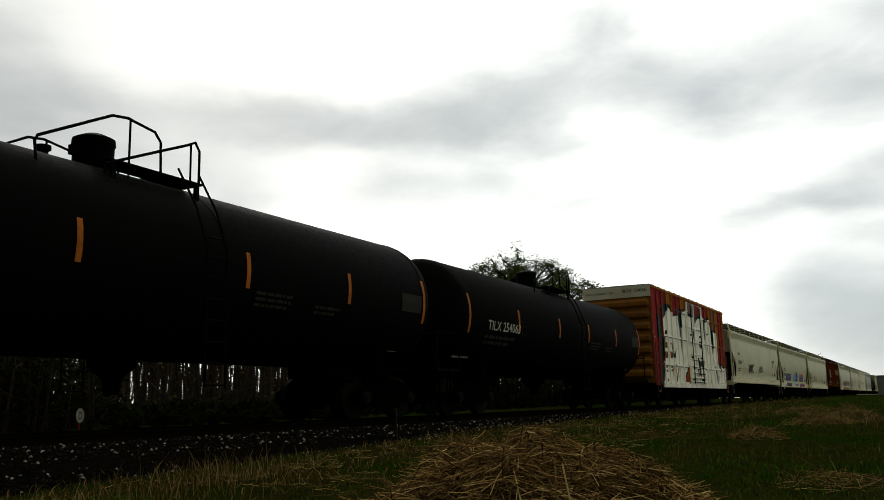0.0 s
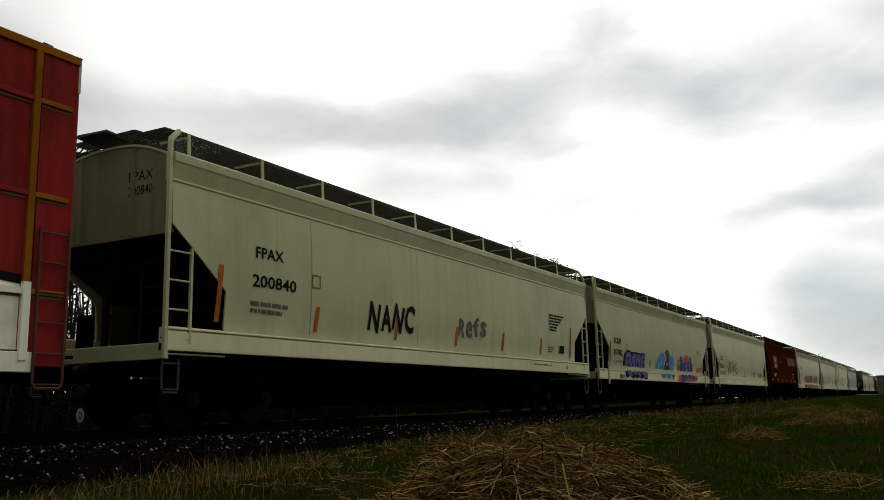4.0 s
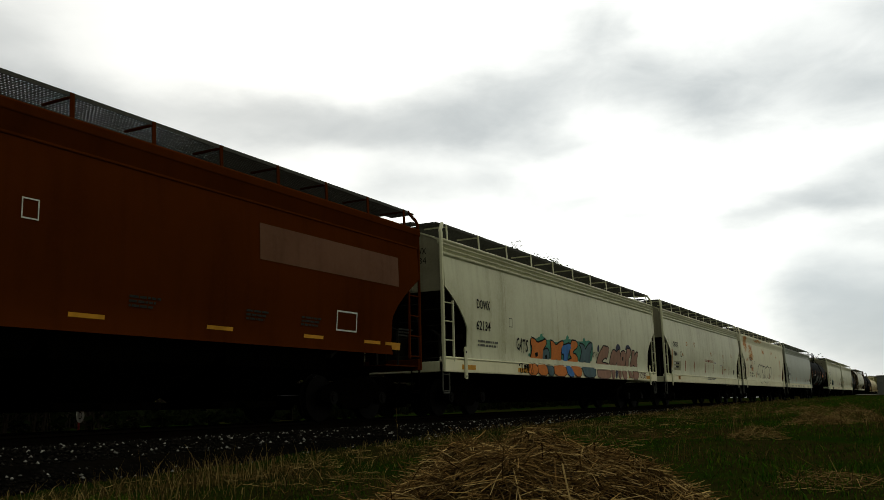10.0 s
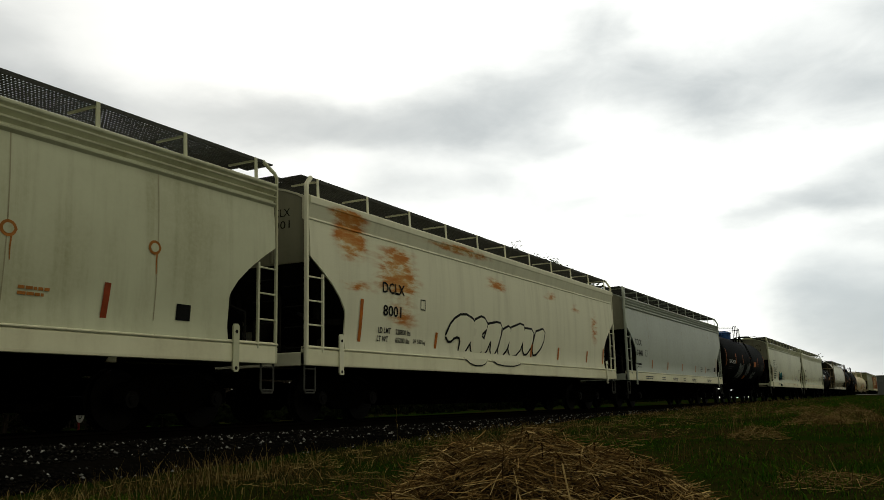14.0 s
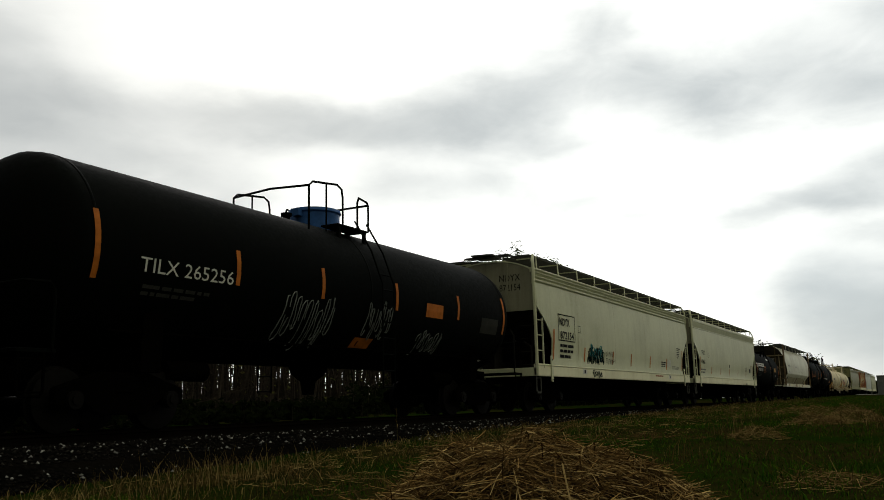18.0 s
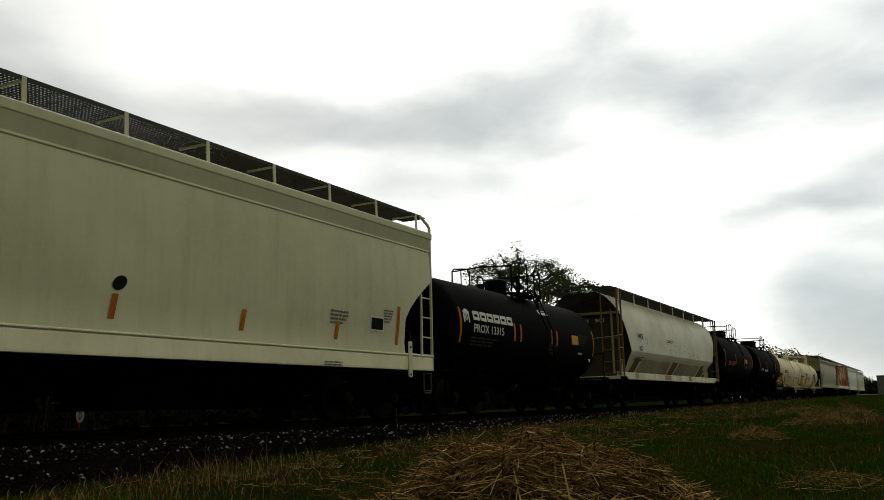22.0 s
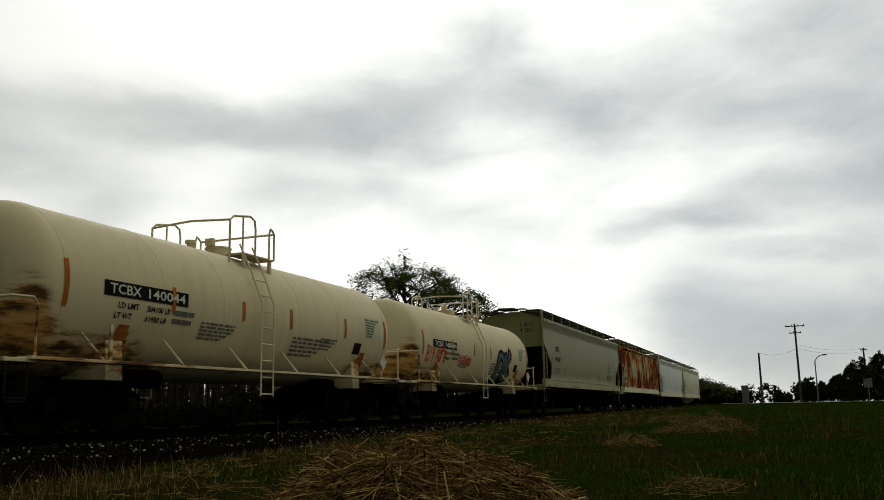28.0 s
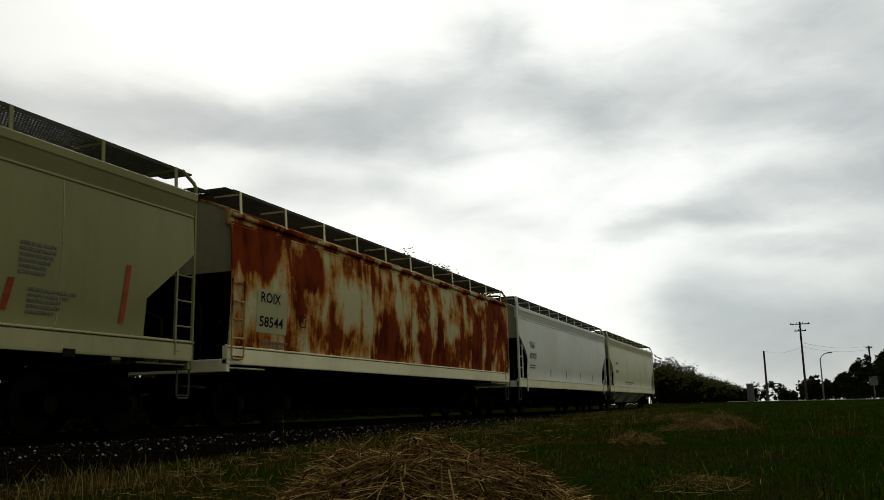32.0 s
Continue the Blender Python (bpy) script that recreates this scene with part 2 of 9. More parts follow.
M = {
    "beige": paint("aged_beige_hopper_paint", (0.400, 0.409, 0.237), (0.19, 0.18, 0.09), 0.34, 0.42, 0.24, 0.0, 0.18),
    "white": paint("white_hopper_paint", (0.516, 0.521, 0.358), (0.25, 0.245, 0.14), 0.34, 0.42, 0.26, 0.0, 0.18),
    "grey": paint("grey_hopper_paint", (0.539, 0.544, 0.391), (0.25, 0.225, 0.12), 0.38, 0.42, 0.38, 0.0, 0.18),
    "blue_grey": paint("pale_blue_grey_paint", (0.558, 0.586, 0.558), (0.28, 0.27, 0.22), 0.25, 0.42, 0.15, 0.0, 0.2),
    "olive": paint("olive_grey_paint", (0.209, 0.209, 0.091), (0.13, 0.115, 0.05), 0.35, 0.42, 0.2, 0.0, 0.18),
    "tan_white": paint("soiled_tan_white_paint", (0.55, 0.545, 0.44), (0.24, 0.19, 0.11), 0.5, 0.42, 0.15, 0.0, 0.2),
    "brown": paint("red_brown_paint", (0.062, 0.0142, 0.002), (0.024, 0.006, 0.0014), 0.4, 0.5, 0.3, 0.0, 0.0),
    "brown_light": paint("faded_brown_patch", (0.12, 0.058, 0.034), (0.06, 0.025, 0.012), 0.4, 0.6, 0.3, 0.0, 0.03),
    "black": paint("black_tank_paint", (0.0014, 0.0021, 0.0018), (0.0038, 0.0038, 0.0030), 0.3, 0.65, 0.3, 0.0, 0.012),
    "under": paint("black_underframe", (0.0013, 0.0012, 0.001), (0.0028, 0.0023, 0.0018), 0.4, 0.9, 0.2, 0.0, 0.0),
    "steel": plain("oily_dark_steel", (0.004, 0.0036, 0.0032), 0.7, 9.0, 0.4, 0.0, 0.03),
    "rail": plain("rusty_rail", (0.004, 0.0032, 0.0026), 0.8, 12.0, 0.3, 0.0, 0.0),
    "grating": plain("dull_galvanised_grating", (0.06, 0.06, 0.055), 0.8, 10.0, 0.2, 0.0, 0.05),
    "cream": bloomed("cream_tank_paint", (0.60, 0.525, 0.36), ((-0.5, 1.7, 0.18, 0.7, 1.0), (0.1, 1.3, 0.9, 0.4, 0.8), (1.5, 1.35, 0.6, 0.35, 0.8), (10.2, 1.4, 0.5, 0.3, 0.7), (11.4, 1.3, 0.8, 0.4, 0.8), (5.6, 1.15, 0.9, 0.2, 0.5), (8.2, 3.0, 0.9, 0.4, 0.22), (-0.35, 1.5, 0.25, 0.5, 1.3), (2.4, 1.1, 1.2, 0.2, 0.7)), (0.075, 0.038, 0.016)),
    "orange": plain("orange_reflector", (0.38, 0.11, 0.012), 0.6, 6.0, 0.3),
    "red_orange": plain("faded_red_reflector", (0.24, 0.045, 0.014), 0.6, 6.0, 0.3),
    "yellow": plain("yellow_reflector", (0.46, 0.22, 0.02), 0.5, 6.0, 0.2),
    "ink": plain("black_lettering", (0.008, 0.008, 0.008), 0.6, 20.0, 0.3, 0.0, 0.03),
    "faint": plain("worn_dark_lettering", (0.12, 0.12, 0.11), 0.7, 20.0, 0.3),
    "letter": plain("white_lettering", (0.52, 0.52, 0.48), 0.6, 20.0, 0.15),
    "letter_dim": plain("soiled_white_lettering", (0.022, 0.022, 0.019), 0.8, 20.0, 0.3),
    "letter_orange": plain("orange_lettering", (0.52, 0.16, 0.03), 0.6, 20.0, 0.2),
    "red": paint("faded_red_paint", (0.29, 0.024, 0.027), (0.07, 0.012, 0.008), 0.7, 0.6, 0.5, 0.0, 0.02),
    "amber": paint("amber_boxcar_paint", (0.33, 0.115, 0.008), (0.10, 0.032, 0.006), 0.4, 0.6, 0.4, 0.0, 0.02),
    "blue_dome": plain("blue_dome_paint", (0.03, 0.09, 0.26), 0.45, 6.0, 0.25),
    "purple": plain("violet_spray_paint", (0.10, 0.085, 0.34), 0.5, 4.0, 0.2),
    "blue": plain("blue_spray_paint", (0.03, 0.14, 0.42), 0.5, 4.0, 0.25),
    "sky_blue": plain("sky_blue_spray_paint", (0.05, 0.25, 0.62), 0.5, 4.0, 0.3),
    "hot": plain("orange_red_spray_paint", (0.58, 0.05, 0.014), 0.5, 4.0, 0.2),
    "teal": plain("teal_spray_paint", (0.03, 0.20, 0.22), 0.5, 4.0, 0.3),
    "dark_teal": plain("dark_teal_spray_paint", (0.004, 0.016, 0.018), 0.5, 1.6, 0.9, 0.0, 0.05),
    "pink": plain("dull_pink_spray_paint", (0.27, 0.15, 0.11), 0.6, 4.0, 0.2),
    "green": plain("green_spray_paint", (0.04, 0.20, 0.14), 0.5, 4.0, 0.3),
    "rust_heavy": rusty("rusted_white_paint", (0.42, 0.40, 0.25), 0.475, (0.16, 0.026, 0.004), (0.06, 0.008, 0.002), (0.36, 0.15, 0.028), ((1.0, 3.5, 0.7, 0.6, 0.14), (3.1, 3.4, 0.9, 0.6, 0.14), (6.5, 1.7, 3.0, 0.5, 0.07), (11.0, 2.0, 3.0, 0.6, 0.06), (15.6, 2.8, 1.4, 1.3, 0.08), (1.4, 2.2, 0.9, 0.5, -0.10), (5.2, 3.0, 0.8, 0.5, -0.08))),
    "rust_light": bloomed("white_paint_with_rust_blooms", (0.68, 0.66, 0.51), ((1.45, 3.65, 0.55, 0.4, 1.3), (3.3, 3.35, 0.8, 0.5, 0.9), (3.3, 2.9, 0.9, 0.25, 0.75), (3.4, 2.2, 0.8, 0.4, 0.6), (1.6, 2.7, 0.6, 0.12, 0.7), (8.4, 3.45, 0.7, 0.2, 0.8), (12.3, 3.5, 0.6, 0.2, 0.6), (16.3, 2.8, 0.4, 0.7, 0.6), (14.5, 3.3, 0.5, 0.2, 0.5), (1.3, 4.1, 0.6, 0.1, 1.2), (6.2, 4.1, 1.6, 0.1, 1.2))),
    "rust_spot": plain("orange_rust_bloom", (0.34, 0.13, 0.03), 0.8, 5.0, 0.35),
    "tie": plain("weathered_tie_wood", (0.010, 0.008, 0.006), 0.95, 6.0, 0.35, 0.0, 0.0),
    "bark": plain("grey_brown_bark", (0.03, 0.024, 0.019), 0.95, 12.0, 0.35, 0.0, 0.0),
    "pole": plain("dark_creosoted_wood", (0.05, 0.038, 0.03), 0.85, 10.0, 0.3),
    "galvanised": plain("grey_galvanised_metal", (0.16, 0.16, 0.155), 0.6, 6.0, 0.15),
    "cabinet": plain("grey_cabinet_paint", (0.13, 0.135, 0.135), 0.6, 4.0, 0.12),
    "asphalt": plain("pale_road_surface", (0.30, 0.29, 0.27), 0.9, 3.0, 0.15),
    # the many near-black stem tones put the heap's backlit shade into colour
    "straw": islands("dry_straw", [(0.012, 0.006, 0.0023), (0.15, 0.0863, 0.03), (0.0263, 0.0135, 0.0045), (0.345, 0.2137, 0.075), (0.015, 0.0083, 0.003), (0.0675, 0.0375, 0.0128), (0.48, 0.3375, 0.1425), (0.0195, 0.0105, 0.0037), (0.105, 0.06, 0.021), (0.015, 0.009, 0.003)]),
    "straw_red": islands("reddish_dead_grass", [(0.05, 0.024, 0.010), (0.11, 0.060, 0.026), (0.04, 0.02, 0.009), (0.02, 0.016, 0.004)]),
    "grass": islands("green_grass", [(0.0125, 0.0452, 0.0016), (0.025, 0.0819, 0.0031), (0.0468, 0.1092, 0.0047), (0.007, 0.0234, 0.0008), (0.078, 0.1014, 0.0109), (0.0156, 0.0585, 0.0023)]),
    "dead": islands("dead_grass", [(0.030, 0.019, 0.007), (0.11, 0.074, 0.026), (0.34, 0.24, 0.095), (0.022, 0.020, 0.006), (0.075, 0.044, 0.016), (0.16, 0.10, 0.036)]),
    "leaf": islands("young_spring_leaves", [(0.020, 0.036, 0.006), (0.034, 0.054, 0.010), (0.05, 0.068, 0.015), (0.022, 0.032, 0.008)]),
    # leaf tones lowered so that the growth's shade lies in the colour
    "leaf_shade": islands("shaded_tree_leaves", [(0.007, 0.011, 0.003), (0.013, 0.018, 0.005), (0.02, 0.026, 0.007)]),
    "leaf_dark": islands("shaded_shrub_leaves", [(0.002, 0.0034, 0.001), (0.004, 0.006, 0.0018), (0.007, 0.009, 0.003)]),
    "leaf_olive": islands("olive_shrub_leaves", [(0.036, 0.042, 0.012), (0.060, 0.062, 0.018), (0.044, 0.036, 0.014)]),
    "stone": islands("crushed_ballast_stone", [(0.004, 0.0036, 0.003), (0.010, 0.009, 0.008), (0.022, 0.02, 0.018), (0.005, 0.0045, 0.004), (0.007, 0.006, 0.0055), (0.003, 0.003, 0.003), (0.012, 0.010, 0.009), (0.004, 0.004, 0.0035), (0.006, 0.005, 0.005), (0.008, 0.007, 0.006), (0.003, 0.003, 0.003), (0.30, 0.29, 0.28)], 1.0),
}


def earth():
    m, n, s = material("field_soil_and_short_grass")
    where = n.add("ShaderNodeTexCoord").outputs["Object"]
    a, b, c = n.noise(where, 0.35, 5, 0.6), n.noise(where, 2.5, 5, 0.65), n.noise(where, 18.0, 4, 0.7)
    col = n.mix(n.ramp(a, 0.42, 0.6), (0.007, 0.018, 0.001), (0.018, 0.015, 0.004))
    col = n.mix(n.ramp(b, 0.45, 0.7), col, (0.008, 0.009, 0.002))
    col = n.mix(n.ramp(c, 0.35, 0.75, 0.0, 0.6), col, (0.004, 0.007, 0.001))
    finish(n, s, col, 1.0, c, 0.04, 0, 0.0)
    return m


def gravel():
    m, n, s = material("ballast_bed")
    where = n.add("ShaderNodeTexCoord").outputs["Object"]
    v = n.add("ShaderNodeTexVoronoi")
    v.inputs["Scale"].default_value = 16.0
    n.put(v.inputs["Vector"], where)
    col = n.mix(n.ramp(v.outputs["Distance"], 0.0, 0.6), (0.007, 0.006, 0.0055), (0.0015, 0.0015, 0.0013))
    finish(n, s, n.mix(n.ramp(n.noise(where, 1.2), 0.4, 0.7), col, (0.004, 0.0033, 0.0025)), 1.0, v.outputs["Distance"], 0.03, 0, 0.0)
    return m


M["amber_end"] = paint("brown_amber_end_paint", (0.17, 0.066, 0.008), (0.035, 0.015, 0.005), 0.4, 0.5, 0.4)
M["violet_brown"] = paint("faded_violet_brown_paint", (0.10, 0.045, 0.04), (0.05, 0.03, 0.02), 0.4, 0.5, 0.4)
# near black: carries the shade inside the car ends in its colour
M["shady"] = plain("shady_black_steel", (0.012, 0.011, 0.009), 0.85, 5.0, 0.4, 0.0, 0.05)
M["sill_pale"] = paint("pale_sill_paint", (0.74, 0.715, 0.53), (0.34, 0.29, 0.17), 0.3, 0.55, 0.15)
M["sill_olive"] = paint("olive_sill_paint", (0.36, 0.35, 0.21), (0.16, 0.14, 0.07), 0.3, 0.55, 0.2)
M["tan_soil"] = paint("tan_soiled_paint", (0.34, 0.27, 0.15), (0.16, 0.10, 0.045), 0.5, 0.6, 0.3)
# brown soil; also colours the painted shadows under the boxcar's belt rails
M["brown_soil_shade"] = paint("brown_soil_and_shade_paint", (0.16, 0.105, 0.05), (0.06, 0.04, 0.02), 0.5, 0.6, 0.4)
M["grass_pale"] = islands("pale_grass_shoots", [(0.04, 0.0496, 0.0064), (0.0288, 0.048, 0.0032), (0.12, 0.1, 0.024), (0.024, 0.0176, 0.0064), (0.056, 0.0384, 0.0128)])
M["straw_dim"] = islands("old_brown_straw", [(0.017, 0.0093, 0.0034), (0.1445, 0.0892, 0.0306), (0.034, 0.0204, 0.0068), (0.306, 0.2125, 0.085), (0.0127, 0.0102, 0.0026), (0.0765, 0.0442, 0.0153)])
M["chalk"] = plain("faint_white_spray", (0.16, 0.17, 0.165), 0.8, 9.0, 0.4)
M["seam"] = paint("soiled_weld_seam", (0.38, 0.35, 0.24), (0.12, 0.08, 0.04), 0.5, 0.7, 0.5)
# red-brown darkened to hold the next car's shade on the ends
M["end_brown"] = paint("shaded_red_brown_end_paint", (0.030, 0.007, 0.002), (0.010, 0.004, 0.002), 0.5, 0.7, 0.5, 0.0, 0.0)
M["cool_grey"] = paint("cool_grey_hopper_paint", (0.344, 0.372, 0.312), (0.20, 0.20, 0.15), 0.3, 0.42, 0.15, 0.0, 0.18)
M["beige_pale"] = paint("pale_beige_hopper_paint", (0.50, 0.505, 0.315), (0.22, 0.21, 0.11), 0.3, 0.42, 0.13, 0.0, 0.18)
# brown with the rounded hopper's end shade mixed in; also an old number field
M["dim_brown"] = paint("dim_brown_paint", (0.05, 0.042, 0.028), (0.012, 0.010, 0.007), 0.6, 0.7, 0.5)
# hopper paint darkened by the shade between coupled cars
M["end_shade"] = paint("shaded_grey_end_paint", (0.26, 0.25, 0.18), (0.09, 0.08, 0.05), 0.5, 0.5, 0.4)
M["dusk"] = plain("dark_violet_blue_spray_paint", (0.010, 0.012, 0.045), 0.5, 4.0, 0.25)
M["navy"] = plain("deep_blue_spray_paint", (0.011, 0.028, 0.17), 0.5, 4.0, 0.25)
M["slate"] = plain("slate_blue_spray_paint", (0.055, 0.10, 0.12), 0.5, 4.0, 0.25)
M["earth"], M["gravel"] = earth(), gravel()


def roller_white():
    """White sprayed thinly over old paint: cloudy greys, runs and rubbed spots."""
    m, n, s = material("white_spray_paint")
    cloudy = n.ramp(n.noise(space(n), 1.5, 5, 0.6), 0.42, 0.68)
    runs = n.ramp(n.noise(space(n, (2.6, 2.6, 0.2)), 1.9, 5, 0.6), 0.45, 0.75)
    rubbed = n.ramp(n.noise(space(n), 9.0, 5, 0.7), 0.62, 0.74)
    col = n.mix(n.math("MULTIPLY", cloudy, 0.45), (0.93, 0.925, 0.87), (0.52, 0.52, 0.47))
    col = n.mix(n.math("MULTIPLY", runs, 0.3), col, (0.36, 0.35, 0.29))
    finish(n, s, n.mix(n.math("MULTIPLY", rubbed, 0.55), col, (0.16, 0.14, 0.11)), 0.5, cloudy, 0.01, 0, 0.15)
    return m


M["spray_white"] = roller_white()
# near-black core stands for the shade in the gaps between stems
M["heap"] = plain("matted_straw_shade", (0.014, 0.008, 0.003), 0.95, 10.0, 0.5, 0.0, 0.1, 0.03)


# ---- building blocks ----
from mathutils.geometry import tessellate_polygon


class G:
    """Vertices and faces of one mesh."""

    def __init__(self):
        self.v, self.f = [], []

    def add(self, vs, fs):
        o = len(self.v)
        self.v += [tuple(p) for p in vs]
        self.f += [tuple(i + o for i in f) for f in fs]
        return self

    def box(self, x0, x1, y0, y1, z0, z1):
        return self.add([(x, y, z) for x in (x0, x1) for y in (y0, y1) for z in (z0, z1)],
                        [(0, 1, 3, 2), (4, 6, 7, 5), (0, 4, 5, 1), (2, 3, 7, 6), (0, 2, 6, 4), (1, 5, 7, 3)])

    def loft(self, rings, cap=True, closed=True):
        n, fs = len(rings[0]), []
        for i in range(len(rings) - 1):
            for j in range(n if closed else n - 1):
                a, b = i * n + j, i * n + (j + 1) % n
                fs.append((a, b, b + n, a + n))
        if cap:
            fs += [tuple(range(n - 1, -1, -1)), tuple((len(rings) - 1) * n + j for j in range(n))]
        return self.add([p for r in rings for p in r], fs)

    def rod(self, p, q, r, n=6, r2=None):
        p, q = Vector(p), Vector(q)
        d = (q - p).normalized()
        a = d.orthogonal().normalized()
        b = d.cross(a)
        ring = [a * math.cos(2 * math.pi * i / n) + b * math.sin(2 * math.pi * i / n) for i in range(n)]
        return self.loft([[p + w * r for w in ring], [q + w * (r if r2 is None else r2) for w in ring]])

    def pipe(self, pts, r, n=6):
        pts = [Vector(p) for p in pts]
        rings = []
        a = (pts[1] - pts[0]).orthogonal().normalized()
        for i, p in enumerate(pts):
            d = (pts[min(i + 1, len(pts) - 1)] - pts[max(i - 1, 0)]).normalized()
            a = (a - d * a.dot(d)).normalized()
            b = d.cross(a)
            rings.append([p + (a * math.cos(2 * math.pi * j / n) + b * math.sin(2 * math.pi * j / n)) * r for j in range(n)])
        return self.loft(rings)

    def prism(self, poly, y0, y1):
        """A flat outline in x and z, given depth across the track."""
        return self.loft([[(x, y0, z) for x, z in poly], [(x, y1, z) for x, z in poly]])

    def beam(self, poly, x0, x1):
        """An outline in y and z, drawn out along the track."""
        return self.loft([[(x0, y, z) for y, z in poly], [(x1, y, z) for y, z in poly]])

    def mirror(self):
        """The same on the far side of the track's centre line."""
        o = len(self.v)
        self.v += [(x, -y, z) for x, y, z in self.v]
        self.f += [tuple(i + o for i in reversed(f)) for f in self.f]
        return self


MESHES = {}


def mesh_of(name, g, material_, smooth=False, bevel=0.0):
    me = bpy.data.meshes.new(name)
    me.from_pydata(g.v, [], g.f)
    bm = bmesh.new()
    bm.from_mesh(me)
    bmesh.ops.recalc_face_normals(bm, faces=bm.faces)
    if bevel:
        edges = [e for e in bm.edges if len(e.link_faces) == 2 and e.calc_face_angle(0) > 0.6]
        bmesh.ops.bevel(bm, geom=edges, offset=bevel, segments=1, affect="EDGES")
    bm.to_mesh(me)
    bm.free()
    if smooth:
        me.polygons.foreach_set("use_smooth", [True] * len(me.polygons))
        me.set_sharp_from_angle(angle=radians(40))
    me.materials.append(material_)
    return me


def part(name, g, material_, parent=None, label="", smooth=False, bevel=0.0, key=None):
    """One mesh object under a thing or part; parts with the same key share their mesh."""
    me = MESHES.get(key) if key else None
    if me is None:
        me = mesh_of(name, g() if callable(g) else g, material_, smooth, bevel)
        if key:
            MESHES[key] = me
    ob = new(name, me)
    ob.parent = parent
    return tagged(ob, label)


def big(name, v, f, material_, label, category, kind="stuff"):
    """A mesh of very many small pieces."""
    me = bpy.data.meshes.new(name)
    me.from_pydata(v, [], f)
    me.materials.append(material_)
    return tagged(new(name, me), label, category, kind=kind)


# ---- lettering ----
def letters(text, bold=0.0):
    """A word as flat triangles, scaled to one metre wide and one high."""
    key = ("word", text, bold)
    if key not in MESHES:
        c = bpy.data.curves.new("word", "FONT")
        c.body, c.offset, c.resolution_u = text, bold, 2
        ob = bpy.data.objects.new("word", c)
        me = bpy.data.meshes.new_from_object(ob)
        bpy.data.objects.remove(ob)
        pts = [tuple(v.co) for v in me.vertices]
        fs = [tuple(p.vertices) for p in me.polygons]
        x0, x1 = min(p[0] for p in pts), max(p[0] for p in pts)
        y0, y1 = min(p[1] for p in pts), max(p[1] for p in pts)
        MESHES[key] = ([((p[0] - x0) / (x1 - x0), (p[1] - y0) / (y1 - y0)) for p in pts], fs)
        bpy.data.meshes.remove(me)
    return MESHES[key]


LEVELS = (1.41, 1.62, 1.85, 2.1, 2.4, 2.75, 3.1, 3.45, 3.75)


def cut_off(poly, z, above):
    """The part of a flat outline over or under a height."""
    out = []
    for (ax, az), (bx, bz) in zip(poly, poly[1:] + poly[:1]):
        ka, kb = (az >= z) == above, (bz >= z) == above
        if ka:
            out.append((ax, az))
        if ka != kb:
            t = (z - az) / (bz - az)
            out.append((ax + (bx - ax) * t, z))
    return out


def on_side(pts, fs, skin, off):
    """Flat points (x, height) laid on a car's near side, off metres proud of it."""
    g = G()
    if skin is not skin_curved or all(p[1] < 1.41 for p in pts):
        return g.add([(x, -(skin(z) + off), z) for x, z in pts], fs)
    if all(p[1] > 1.41 for p in pts) and max(p[1] for p in pts) - min(p[1] for p in pts) < 0.35:
        return g.add([(x, -(skin(z) + off), z) for x, z in pts], fs)
    for face in fs:
        poly = [pts[i] for i in face]
        tris = [poly] if len(poly) < 5 else [[poly[i] for i in t] for t in tessellate_polygon([[Vector((a, b, 0)) for a, b in poly]])]
        for tri in tris:
            lo = None
            for hi in LEVELS + (None,):
                piece = tri
                if lo is not None:
                    piece = cut_off(piece, lo, True)
                if hi is not None and piece:
                    piece = cut_off(piece, hi, False)
                if len(piece) > 2:
                    g.add([(x, -((1.565 if hi == 1.41 else 1.585 - 0.085 * ((z - 2.75) / 1.4) ** 2) + off), z) for x, z in piece], [tuple(range(len(piece)))])
                lo = hi
    return g


def lettering(parent, name, text, x, z, w, h, mat, skin, off=0.012, bold=0.018):
    pts, fs = letters(text, bold)
    return part(name, on_side([(x + a * w, z + b * h) for a, b in pts], fs, skin, off), mat, parent)


def bars(parent, x, z, w, h, rows, mat, skin, off=0.011, name="small_print", gaps=3):
    """Small print that cannot be read, as plain bars."""
    rnd = random.Random(int(x * 100 + z * 1000))
    pts, fs = [], []
    step = h / rows
    for r in range(rows):
        a = 0.0
        while a < w - 0.02:
            b = min(w, a + w * rnd.uniform(0.15, 0.9) / gaps)
            o = len(pts)
            pts += [(x + a, z - r * step), (x + b, z - r * step), (x + b, z - r * step - step * 0.55), (x + a, z - r * step - step * 0.55)]
            fs.append((o, o + 1, o + 2, o + 3))
            a = b + w * 0.035
        w *= rnd.uniform(0.8, 1.0)
    return part(name, on_side(pts, fs, skin, off), mat, parent)


def patch(parent, name, x0, x1, z0, z1, mat, skin, off=0.008, lean=0.0, label=""):
    """A flat painted or stuck-on field that follows the side."""
    n = max(1, int((z1 - z0) / 0.15))
    pts = [(x + lean * (i / n), z0 + (z1 - z0) * i / n) for i in range(n + 1) for x in (x0, x1)]
    fs = [(2 * i, 2 * i + 1, 2 * i + 3, 2 * i + 2) for i in range(n)]
    return part(name, on_side(pts, fs, skin, off), mat, parent, label)


